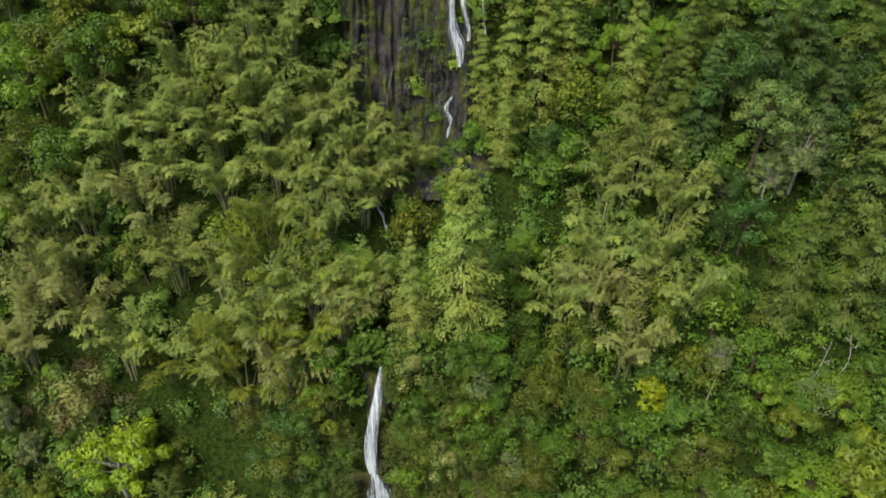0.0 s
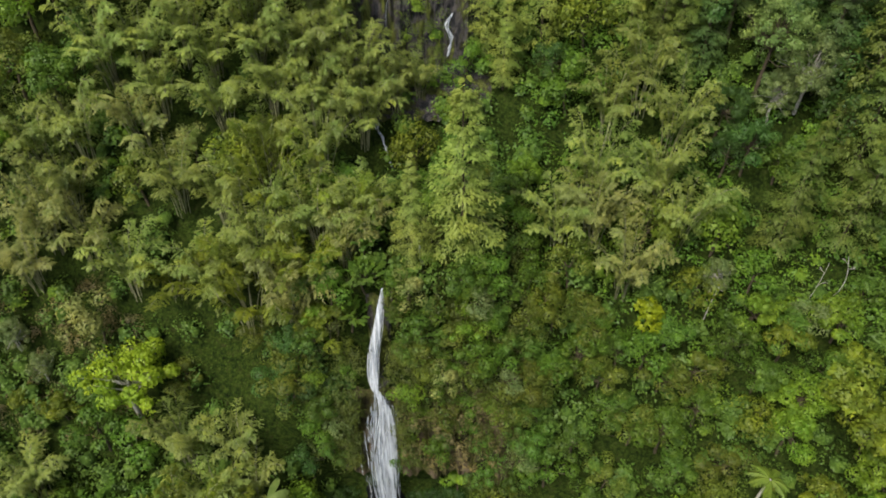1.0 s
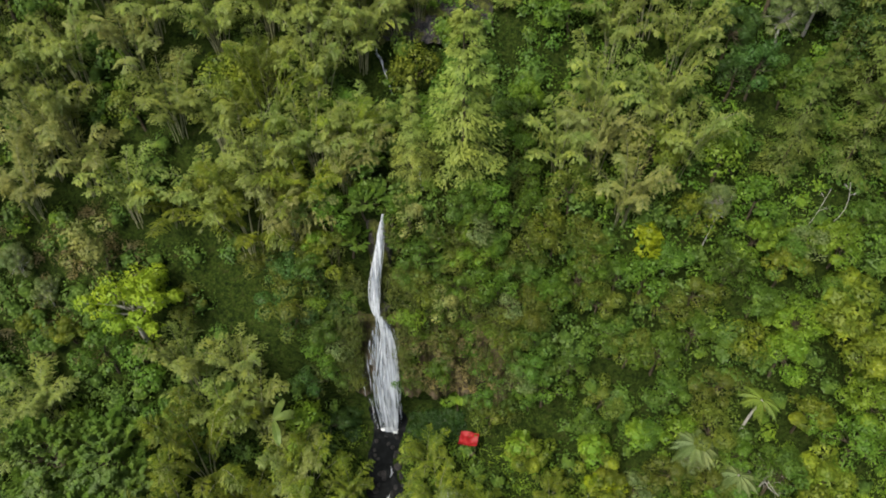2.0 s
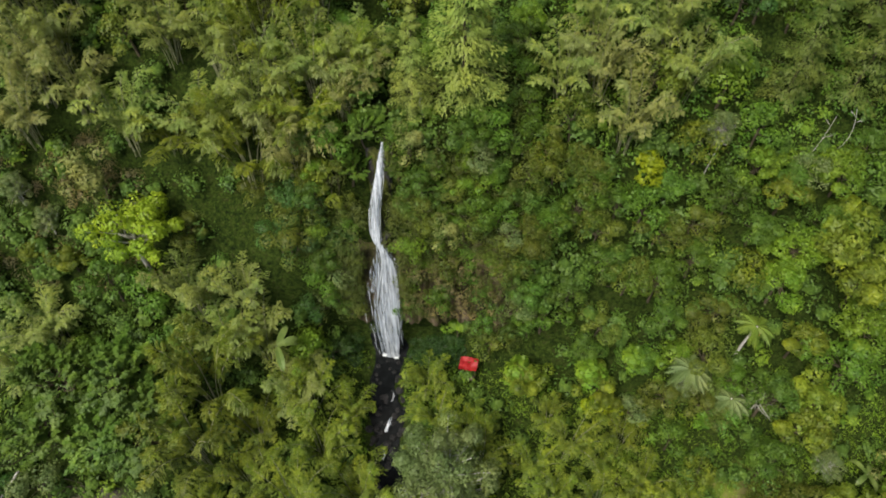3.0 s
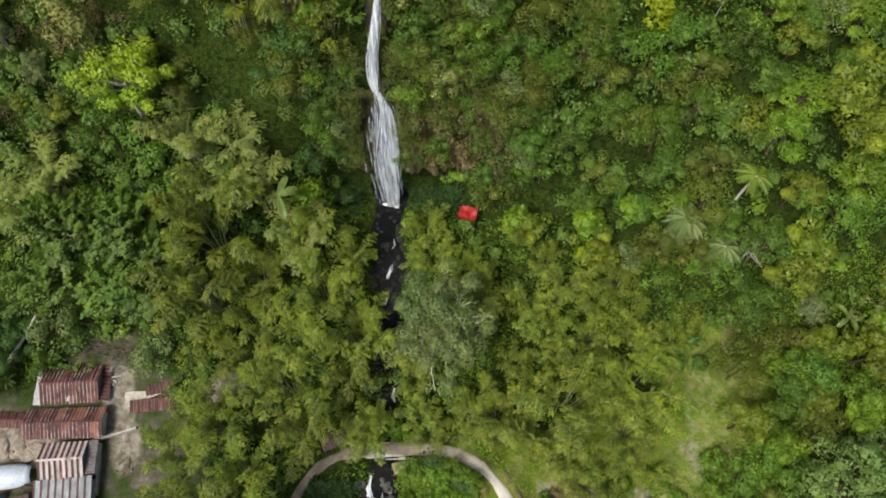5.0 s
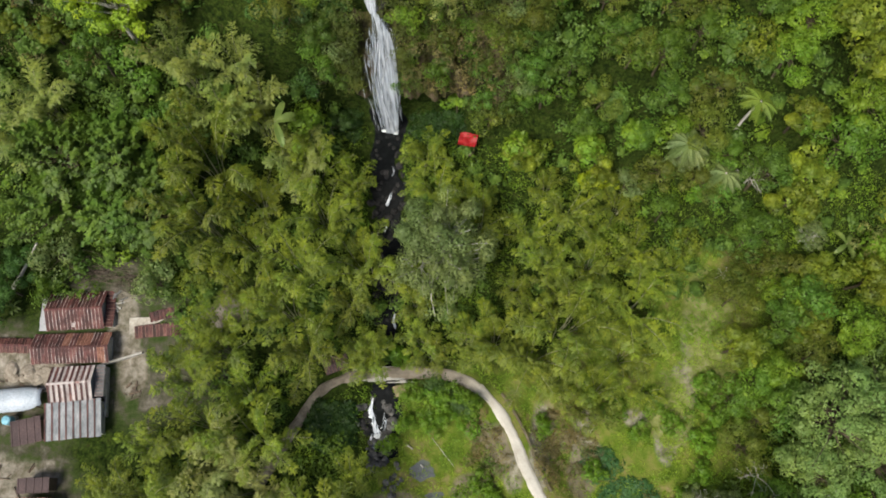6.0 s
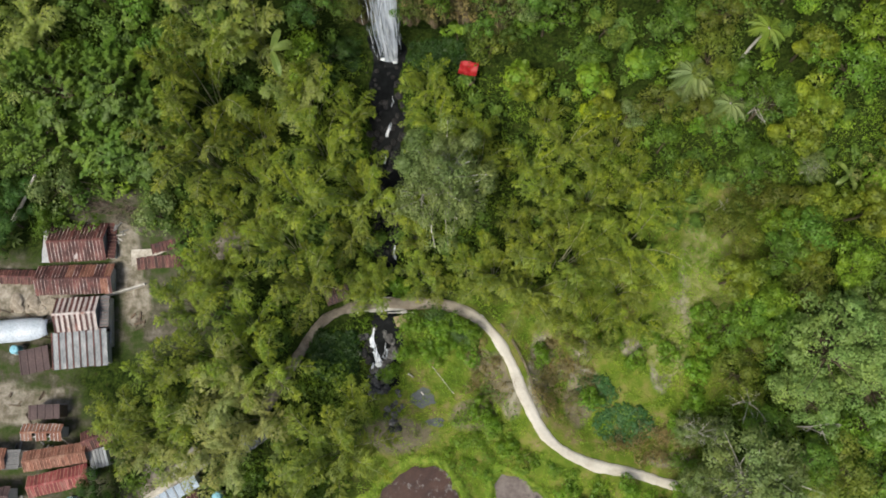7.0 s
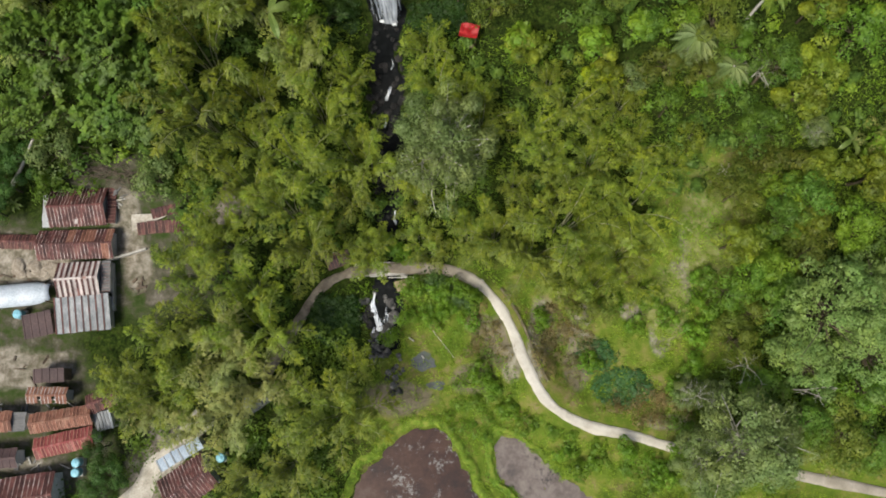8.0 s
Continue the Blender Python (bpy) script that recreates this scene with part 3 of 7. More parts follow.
def plant(name, trunk, crown, label, category, crown_name="crown", trunk_name="trunk"):
    root = new(name)
    root.empty_display_size = 0.5
    stem = part_mesh(trunk_name, trunk, root)
    if trunk_name == "culm":
        tagged(stem, kind="stuff")
    part_mesh(crown_name, crown, root)
    return tagged(root, label, category)


def limb(rng, a, b, bow=0.12, n=5):
    a, b = np.asarray(a, float), np.asarray(b, float)
    t = np.linspace(0, 1, n)[:, None]
    side = rng.normal(0, 1, 3) * np.linalg.norm(b - a) * bow
    return a * (1 - t) + b * t + side * np.sin(t * math.pi)


def broad_tree(seed, name, label, mat, bark, height=9.0, reach=4.2, flat=0.75, lobes=16, count=2400, size=0.42, lobe_size=0.36, open_limbs=0, tight=0.76, low=-0.5, spray=0.0):
    rng = np.random.default_rng(seed)
    mid = height - reach * flat
    tubes = [tube(limb(rng, (0, 0, -0.6), (rng.normal(0, 0.3), rng.normal(0, 0.3), mid), 0.04, 6), np.linspace(0.26, 0.13, 6) * height / 9, 7)]
    top = np.array([0, 0, mid * 0.8])
    d = sphere_dirs(rng, lobes, low)
    centres = np.array([0, 0, mid]) + d * np.array([1, 1, flat]) * reach * rng.uniform(0.45, 0.95, (lobes, 1))
    az = np.arctan2(d[:, 1], d[:, 0])
    centres[:, :2] *= (1 + 0.2 * np.sin(2 * az + seed) + 0.13 * np.sin(3 * az + 2 * seed))[:, None]
    # a few lobes close the crown above the trunk
    lids = max(2, lobes // 9)
    centres[:lids] = np.array([0, 0, mid + 0.72 * reach * flat]) + rng.normal(0, 1, (lids, 3)) * np.array([0.22, 0.22, 0.06]) * reach
    for c in centres[:: 2 if height < 6 else 1]:
        r0 = 0.085 * height / 9
        tubes.append(tube(limb(rng, top + rng.normal(0, 0.15, 3), c + (c - top) * 0.15 * open_limbs - UP * (0.7 if open_limbs < 0.3 else 0.1) * reach * lobe_size, 0.1, 4), np.linspace(r0, r0 * 0.3, 4), 3))
    quads = []
    share = rng.dirichlet(np.full(lobes, 6.0)) * count
    for c, k in zip(centres, share.astype(int)):
        lr = reach * lobe_size * rng.uniform(0.7, 1.25)
        u = sphere_dirs(rng, k, -0.55)
        p = c + u * lr * np.array([1, 1, 0.72]) * rng.uniform(tight, 1.06, (k, 1))
        if spray:
            # a flat spray that points away from the crown's middle
            out = unit(c - np.array([0, 0, mid - 0.4 * reach]))
            al = rng.uniform(-1, 1, k)[:, None]
            across = unit(np.cross(out, UP))
            wide = rng.normal(0, 0.34, k)[:, None] * (1.05 - 0.5 * (al + 1))
            p = c + lr * (out * al * spray + across * wide * 1.3 - UP * (0.25 * al ** 2 + 0.5 * wide ** 2)) + rng.normal(0, 0.05, (k, 3))
            u = unit(0.9 * UP + 0.5 * out + across * wide)
        n = unit(u + 0.1 * rng.normal(0, 1, (k, 3)) + 0.3 * UP)
        dd = unit(np.cross(n, rng.normal(0, 1, (k, 3))) + 0.22 * u)
        L = size * rng.uniform(0.7, 1.35, k)
        quads.append(leaves(p, dd, n, L, L * rng.uniform(0.6, 0.95, k), 0.1))
    v, f = joined(tubes)
    return plant(name, mesh_np("trunk", v, f, bark, False), leaf_mesh("crown", np.concatenate(quads), mat), label, "tree")


def bamboo(seed, label, mat, height=13.0, reach=5.0, culms=14, tufts=1, per=460, size=0.305, bare=0.40, wide=1.08):
    """A clump of culms that arch out and nod at the tip, each a long feather of narrow drooping leaves."""
    rng = np.random.default_rng(seed)
    tubes, tris = [], []
    t = np.linspace(0, 1, 9)[:, None]
    for i in range(culms):
        a = i * 2.4 + rng.uniform(-0.5, 0.5)
        o = np.array([math.cos(a), math.sin(a), 0])
        base = o * rng.uniform(0.1, 1.0) + np.array([0, 0, -0.5])
        sag = math.sqrt((i + 0.6) / culms) * rng.uniform(0.85, 1.12)
        h, out_reach = height * rng.uniform(0.66, 1.14) * (1.06 - 0.16 * sag), reach * sag
        side = np.array([-o[1], o[0], 0]) * rng.normal(0, 0.9)
        line = base + o * out_reach * t ** 2.1 + side * t ** 3 + UP * h * (t - 0.31 * (0.45 + 0.6 * sag) * t ** 5)
        tubes.append(tube(line, np.linspace(0.06, 0.012, 9), 3))
        # the feathery plume along the arching upper culm
        k = int(per * rng.uniform(0.8, 1.2))
        twigs = 28
        tw = rng.integers(0, twigs, k)
        al = np.clip((tw + 0.5) / twigs + rng.normal(0, 0.014, k), 0, 1)
        tq = bare + (1.0 - bare) * al
        q = np.stack([np.interp(tq, t[:, 0], line[:, c]) for c in range(3)], 1)
        q2 = np.stack([np.interp(tq - 0.06, t[:, 0], line[:, c]) for c in range(3)], 1)
        tang = unit(q - q2 + 1e-5)
        lat = unit(np.cross(tang, UP) + 0.02 * o)
        sg = np.where(tw % 2 == 0, -1.0, 1.0)
        span = wide * (0.16 + 0.95 * np.sin(np.pi * np.clip(0.16 + 0.80 * al, 0, 1)) ** 1.2) * rng.uniform(0.6, 1.5, twigs)[tw]
        turn = rng.normal(0, 0.18, (twigs, 3))[tw]
        way = unit(lat * sg[:, None] * 0.75 + tang * 0.6 + turn)
        ext = rng.uniform(0.0, 1.0, k) ** 0.85 * span
        p = q + way * ext[:, None] - UP * (0.34 * ext ** 2)[:, None] + rng.normal(0, 0.065, (k, 3))
        dd = unit(way + rng.normal(0, 0.24, (k, 3)) - UP * (0.15 + 0.4 * ext)[:, None])
        n = unit(UP + lat * (sg * 0.55 * ext)[:, None] + 0.25 * tang + rng.normal(0, 0.12, (k, 3)))
        L = size * rng.uniform(0.7, 1.3, k)
        tris.append(leaves(p, dd, n, L, L * rng.uniform(0.26, 0.38, k), 0.15))
        # loose side tufts lower down fill the clump
        for _ in range(tufts):
            tq = rng.uniform(bare * 0.85, 0.75)
            q = np.array([np.interp(tq, t[:, 0], line[:, c]) for c in range(3)])
            ad = rng.uniform(0, 2 * math.pi)
            sd = unit(np.array([math.cos(ad), math.sin(ad), 0]) + o * 0.4 + UP * rng.uniform(-0.1, 0.3))
            k = int(per * 0.14)
            al = rng.uniform(0.1, 1.0, k)
            p = q + sd * (al * rng.uniform(0.9, 1.7))[:, None] - UP * (0.5 * al ** 2)[:, None] + rng.normal(0, 0.16, (k, 3))
            dd = unit(sd * 0.7 + rng.normal(0, 0.4, (k, 3)) - UP * 0.4)
            n = unit(UP + 0.4 * sd + rng.normal(0, 0.25, (k, 3)))
            L = size * rng.uniform(0.6, 1.3, k)
            tris.append(leaves(p, dd, n, L, L * rng.uniform(0.26, 0.4, k), 0.15))
    v, f = joined(tubes)
    return plant("bamboo_clump", mesh_np("culm", v, f, CULM, False), leaf_mesh("foliage", np.concatenate(tris), mat), label, "bamboo", "foliage", "culm")


def conifer(seed, label, mat, height=17.0, reach=3.3, tufts=84, per=140, low=0.08, size=0.28):
    """A tall feathery conifer: a cone of drooping boughs, fine-needled all over."""
    rng = np.random.default_rng(seed)
    tubes = [tube(limb(rng, (0, 0, -0.6), (rng.normal(0, 0.3), rng.normal(0, 0.3), height), 0.012, 6), np.linspace(0.17, 0.03, 6), 6)]
    tris = []
    for i in range(tufts):
        f = ((i + rng.uniform(0, 1)) / tufts) ** 1.15
        tier = (round(f * 17) + rng.uniform(-0.3, 0.3)) / 17
        z = height * (low + (1.0 - low) * min(1.0, max(0.0, tier)))
        wide = reach * (1 - f) ** 0.72 * (0.72 + 0.28 * min(1, f * 5)) + 0.12
        a = i * 2.399 + rng.uniform(-0.5, 0.5)
        o = np.array([math.cos(a), math.sin(a), 0])
        s = np.array([-o[1], o[0], 0])
        L = wide * rng.uniform(0.6, 1.2)
        root = np.array([0, 0, z])
        tip = root + o * L + UP * L * rng.uniform(-0.05, 0.3)
        if i % 2 == 0:
            tubes.append(tube(np.array([root, (root + tip) / 2 + UP * 0.08 * L, tip]), np.linspace(0.035, 0.01, 3), 3))
        k = int(per * (0.5 + 0.5 * L / reach))
        al = rng.uniform(0.3, 1.1, k)
        w = 0.34 * L * np.sin(np.pi * np.clip((al - 0.1) / 1.05, 0.05, 1)) + 0.14
        off = rng.normal(0, 0.6, k) * w
        sag = 0.55 * al ** 2 * L * 0.5
        p = root * (1 - al[:, None]) + tip * al[:, None] + s * off[:, None] + UP * (0.16 * np.cos(off / w) - sag + rng.normal(0, 0.09, k))[:, None]
        dd = unit(o * 0.7 + s * (off * 0.9)[:, None] - UP * 0.25 + rng.normal(0, 0.25, (k, 3)))
        n = unit(UP * 0.8 + 0.6 * s * off[:, None] + 0.55 * o + rng.normal(0, 0.14, (k, 3)))
        ln = size * rng.uniform(0.6, 1.3, k)
        tris.append(leaves(p, dd, n, ln, ln * rng.uniform(0.34, 0.52, k), 0.2))
    v, f = joined(tubes)
    return plant("conifer", mesh_np("trunk", v, f, BARK, False), leaf_mesh("crown", np.concatenate(tris), mat), label, "tree")
# ---- where the plants stand: x, y and size ----
YELLOW_BAMBOO_A = [(-33.2, 72.8, 1.00), (-28.3, 73.4, 1.00), (-23.6, 76.6, 1.00), (-18.4, 78.0, 1.00), (-14.3, 78.2, 1.00), (-9.0, 72.7, 1.00), (-36.9, 72.0, 1.00), (-25.1, 71.6, 1.00), (-5.3, 71.0, 0.61), (-2.8, 72.6, 0.55), (-8.8, 68.1, 1.00), (-16.2, 71.9, 1.00), (-20.3, 72.5, 1.00), (-11.8, 68.8, 1.00), (-7.8, 70.8, 0.61), (-18.4, 65.7, 1.00), (-13.4, 64.2, 1.00), (-28.9, 62.6, 1.00), (-23.9, 61.0, 1.00), (-13.0, 56.3, 1.00), (-8.3, 58.1, 0.67), (-34.6, 56.7, 1.00), (-24.7, 55.7, 1.00), (-19.5, 55.6, 1.00), (-41.4, 62.7, 1.00), (-44.7, 66.2, 1.00), (-39.9, 66.3, 1.00), (21.7, 69.9, 1.00), (18.1, 68.6, 1.00), (25.2, 66.7, 1.00), (23.9, 63.1, 1.00), (12.7, 59.2, 1.00)]
YELLOW_BAMBOO_B = [(25.4, 59.6, 1.00), (16.0, 63.1, 1.00), (-6.1, 74.4, 0.63), (-45.7, 42.4, 1.00), (-28.5, 44.2, 1.00), (-22.6, 45.3, 0.76), (-25.7, 41.6, 1.00), (-21.5, 42.2, 1.00), (-48.1, 38.2, 1.00), (-17.7, 38.6, 1.00)]
YELLOW_BAMBOO_C = [(-29.4, 75.6, 0.95), (-21.4, 74.2, 1.05), (-13.6, 74.6, 1.0), (-11.6, 78.0, 0.85), (-17.4, 80.6, 0.95), (-22.0, 80.6, 1.0), (-18.6, 69.6, 1.0), (-31.0, 69.6, 0.95), (-14.4, 69.2, 0.95), (-24.2, 68.2, 0.95)]
YELLOW_BAMBOO = YELLOW_BAMBOO_A + YELLOW_BAMBOO_B + YELLOW_BAMBOO_C
GREEN_BAMBOO_A = [(-18.3, 59.9, 1.00), (-29.8, 56.4, 1.00), (-14.2, 52.3, 1.00), (-20.8, 52.7, 1.00), (-10.4, 58.1, 1.00), (-16.3, 37.4, 1.00), (-11.3, 36.1, 0.73), (-14.7, 31.8, 1.00), (-22.2, 33.1, 1.00), (-28.5, 30.8, 1.00), (-23.1, 28.4, 1.00), (-16.8, 25.7, 1.00), (-9.4, 26.1, 1.00), (-28.0, 25.7, 0.74), (-23.9, 23.1, 1.00), (-27.5, 36.5, 1.00), (-2.2, 39.7, 0.66), (-0.8, 35.6, 0.65), (2.9, 34.2, 0.65), (4.1, 30.1, 0.71), (14.6, 31.7, 0.71), (18.0, 30.3, 0.72), (21.0, 32.4, 0.58), (10.6, 29.5, 0.71), (12.7, 26.2, 0.78), (17.7, 26.0, 0.78), (22.7, 27.4, 0.66), (13.4, 22.6, 0.78), (8.5, 23.5, 0.71), (24.5, 24.1, 0.59), (12.6, 35.2, 0.58), (-30.0, 13.0, 0.80)]
GREEN_BAMBOO_B = [(-27.9, 7.1, 1.00), (-23.4, 10.9, 1.00), (-16.0, 15.4, 1.00), (-9.0, 16.9, 0.65), (-20.8, 5.2, 1.00), (-25.6, 15.6, 1.00), (-27.3, 18.6, 0.73), (-18.5, 20.5, 1.00), (-34.1, 4.7, 0.82), (-11.1, 1.5, 0.79), (-12.0, -3.6, 1.00), (-18.2, -9.7, 1.00), (-23.8, -11.2, 0.67), (-17.0, -1.7, 1.00), (6.1, 17.4, 1.00), (10.6, 15.4, 1.00), (14.4, 18.4, 1.00), (21.4, 15.2, 1.00), (22.0, 20.5, 1.00), (13.3, 12.6, 0.64), (2.9, 17.3, 0.64), (-1.8, 15.5, 0.57), (-2.9, 17.7, 0.51), (26.2, 18.4, 0.59), (25.2, 14.8, 0.59), (28.2, 26.1, 0.53), (23.8, 11.3, 0.44), (18.3, 11.3, 0.58), (-28.9, 0.2, 1.00), (-39.3, 0.3, 0.76), (-33.9, -0.4, 1.00)]
GREEN_BAMBOO_C = [(-11.4, 22.0, 0.66), (-3.4, 21.8, 0.60), (-8.7, 15.5, 0.60), (-10.1, 15.3, 0.48), (-4.0, 24.8, 0.50), (-10.0, 28.6, 0.6), (-3.6, 30.6, 0.5)]
GREEN_BAMBOO = GREEN_BAMBOO_A + GREEN_BAMBOO_B + GREEN_BAMBOO_C
DRY_BAMBOO = [(-33.6, 67.4, 1.00), (-43.5, 60.5, 1.00), (-39.2, 59.3, 1.00), (-10.2, 53.6, 0.65), (-7.7, 56.1, 0.55), (-15.8, 51.0, 1.00), (-45.5, 57.2, 1.00), (16.4, 59.8, 1.00), (19.7, 56.0, 1.00), (-24.6, 3.3, 1.00), (-21.9, 0.2, 1.00), (-25.0, -3.5, 1.00), (-30.1, -4.8, 0.74), (-35.9, -3.9, 0.61)]
CONIFERS = [(11.1, 76.4, 1.06), (7.2, 78.0, 0.90), (2.0, 55.4, 1.32), (-3.2, 53.4, 0.70), (14.3, 78.6, 0.87), (5.0, 77.8, 0.81), (20.8, 75.3, 0.86), (6.8, 73.5, 0.63)]
OLIVE_CONIFERS = [(26.4, 76.4, 0.80), (23.6, 73.6, 0.70), (29.6, 78.6, 0.75), (44.5, 68.4, 1.40), (44.8, 75.7, 1.05), (45.2, 64.1, 1.20), (43.6, 59.3, 1.0), (31.6, 77.2, 0.95), (25.4, 73.0, 0.80), (39.8, 77.0, 0.95), (50.0, 71.0, 1.2), (37.0, 59.5, 1.0)]
DARK_CONIFERS = [(39.8, 75.5, 1.00), (28.5, 72.6, 0.86), (35.1, 74.6, 1.00), (40.8, 70.6, 0.90)]
OLIVE_TREES = [(-42.6, 47.8, 0.52), (-46.4, 48.6, 0.45), (-34.7, 77.4, 1.00), (-31.0, 79.3, 1.00), (-39.8, 79.1, 1.00), (44.2, 47.8, 1.22), (36.9, 51.1, 0.73), (-11.6, 49.8, 0.86), (46.5, 44.8, 1.07), (41.0, 41.0, 0.79), (9.5, 38.8, 0.74), (17.8, 38.1, 0.75), (19.2, 35.6, 0.56), (45.9, 23.9, 0.91), (42.6, 34.8, 0.99), (40.0, 32.1, 0.89), (33.9, 16.2, 0.86), (42.3, 19.0, 0.80), (49.8, 24.0, 0.93)]
TREES_A = [(-45.6, 79.0, 1.00), (-27.8, 79.2, 1.00), (-42.8, 76.4, 1.00), (-37.7, 75.3, 1.00), (-47.1, 71.5, 1.00), (-42.6, 70.2, 1.00), (-5.3, 51.1, 0.42), (-16.3, 47.4, 0.82), (-13.4, 47.1, 0.70), (-18.5, 50.9, 0.61), (24.6, 52.3, 0.63), (14.7, 50.3, 0.73), (11.7, 52.6, 0.60), (6.8, 50.1, 0.63), (2.6, 50.3, 0.57), (-3.7, 48.8, 0.54), (2.1, 47.5, 0.58), (9.2, 47.2, 0.68), (18.4, 47.0, 0.71), (23.9, 49.4, 0.64), (34.6, 49.4, 0.75), (28.1, 47.3, 0.70), (15.4, 53.1, 0.61), (19.1, 50.8, 0.59)]
TREES_B = [(-28.7, 49.8, 0.57), (16.5, 41.2, 0.63), (11.7, 44.3, 0.66), (5.9, 47.0, 0.61), (14.5, 45.4, 0.64), (18.3, 43.5, 0.59), (6.9, 45.9, 0.58), (24.1, 45.6, 0.74), (20.8, 46.1, 0.65), (25.9, 43.4, 0.68), (31.5, 43.9, 0.68), (42.1, 48.7, 0.77), (46.4, 37.9, 1.01), (30.7, 39.7, 0.78), (37.3, 35.3, 0.81), (30.9, 35.6, 0.70), (36.7, 28.8, 0.80), (34.4, 38.0, 0.62), (39.4, 25.2, 0.81), (42.4, 21.0, 0.82), (26.4, 37.0, 0.70), (23.2, 40.5, 0.60), (-0.4, 47.3, 0.53), (-2.7, 48.1, 0.51), (11.9, 49.3, 0.61), (0.8, 50.0, 0.50), (4.9, 50.9, 0.51), (16.1, 51.9, 0.62), (17.1, 48.9, 0.63), (31.1, 51.3, 0.65), (27.7, 49.9, 0.65)]
TREES_C = [(37.4, 51.6, 0.67), (33.6, 9.8, 0.71), (34.4, 21.7, 0.71), (46.1, 12.4, 0.74), (17.8, 8.7, 0.68), (40.0, 9.6, 0.98), (48.7, -1.4, 0.94), (46.0, -5.8, 0.93), (41.4, -4.6, 0.82), (34.2, 4.6, 0.71), (36.9, -0.7, 0.80), (35.6, 12.5, 0.71), (43.4, 15.0, 0.82), (39.1, 19.1, 0.72), (36.4, 7.9, 0.63), (50.4, -7.4, 0.80)]
TREES = TREES_A + TREES_B + TREES_C
DARK_TREES = [(-52.6, 23.4, 0.62), (-54.6, 20.4, 0.55), (-50.6, 26.4, 0.66), (-55.4, 26.0, 0.75), (-57.5, 22.5, 0.7), (-40.9, -7.4, 0.52), (-39.9, -10.3, 0.56), (-40.8, -12.8, 0.55), (31.4, 74.7, 1.00), (12.0, 73.0, 0.56), (30.3, 67.9, 0.66), (30.8, 65.0, 0.65), (43.0, 74.2, 1.00), (42.2, 70.4, 1.00), (36.8, 73.9, 1.00), (43.9, 66.6, 1.00), (33.1, 65.0, 0.74), (-14.3, 43.4, 0.61), (-15.5, 45.7, 0.68), (-17.2, 47.3, 0.83), (-13.7, 47.3, 0.68), (-15.7, 49.2, 0.74), (-10.9, 47.4, 0.46)]
BRIGHT_TREES = [(19.6, 79.2, 0.62), (22.6, 78.0, 0.55), (17.0, 78.6, 0.50), (24.8, 79.4, 0.55), (21.6, 76.4, 0.42), (39.1, 47.4, 0.84), (33.6, 53.3, 0.72), (42.8, 52.3, 0.75), (-45.3, 75.2, 1.08), (-49.1, 79.1, 0.62), (9.2, 64.5, 0.51), (1.0, 69.6, 0.43), (37.8, 45.1, 0.85), (47.9, 41.8, 0.90), (37.3, 13.6, 0.87), (40.3, 22.3, 0.79), (48.0, 17.5, 0.82)]
GREY_TREES = [(-44.6, 50.4, 0.42), (-47.6, 52.6, 0.48), (39.0, 69.4, 0.90), (36.1, 68.7, 0.67), (29.8, 56.5, 0.53), (29.4, 38.3, 0.61), (43.9, 29.3, 0.47), (28.6, -1.6, 0.50), (31.8, -2.2, 0.55)]
DEEP_TREES = [(4.4, 51.8, 0.41), (-0.8, 49.9, 0.41), (-8.0, 51.3, 0.46), (-9.6, 50.3, 0.51), (-3.3, 51.1, 0.40), (-7.9, 54.5, 0.47), (-4.8, 50.4, 0.34), (-44.0, 36.8, 1.12), (-37.4, 37.6, 1.09), (-45.0, 31.5, 1.13), (-38.1, 31.4, 1.17), (-34.0, 30.6, 0.95), (-34.0, 35.1, 0.92)]
LARGE_GREY_TREES = [(0.2, 26.2, 1.50), (32.8, -7.2, 1.50), (29.2, -8.8, 1.00), (35.6, -8.2, 0.95)]
ROUND_TREES = [(34.6, 70.6, 1.02), (43.1, 6.7, 1.46), (40.7, 2.2, 1.00), (48.2, 10.1, 1.03), (48.5, 3.1, 1.12)]
SHRUBS = [(4.4, 1.2, 1.00), (5.6, -0.6, 1.00), (8.2, -3.5, 1.00), (9.9, -5.1, 1.00), (14.7, -8.8, 1.00), (16.6, -10.3, 1.00), (18.4, -9.1, 1.00), (21.7, -7.9, 1.00), (-1.2, 11.1, 1.00), (0.9, 11.5, 1.00), (3.1, 10.2, 1.00), (-0.2, 9.1, 1.00), (-4.0, 11.8, 1.00), (-4.8, 7.8, 1.00), (27.7, -8.6, 1.00), (25.7, -11.3, 1.00), (11.8, 7.7, 1.00), (-2.0, 7.8, 1.00), (3.0, 7.7, 1.00), (-7.0, 5.8, 1.00), (17.6, 2.1, 1.00), (27.0, 7.5, 1.00), (30.7, 35.0, 1.00), (20.6, 9.4, 1.1), (23.4, 6.8, 0.9), (24.9, 10.2, 1.2), (30.8, 5.6, 1.2), (32.0, 9.2, 1.3), (29.8, 2.2, 1.1), (27.6, -0.6, 0.9), (31.4, 12.2, 1.0), (-6.0, 16.7, 1.3), (-8.0, 17.3, 1.2), (-5.2, 15.6, 0.9)]
# ---- the growth on the slopes ----
rng = np.random.default_rng(7)


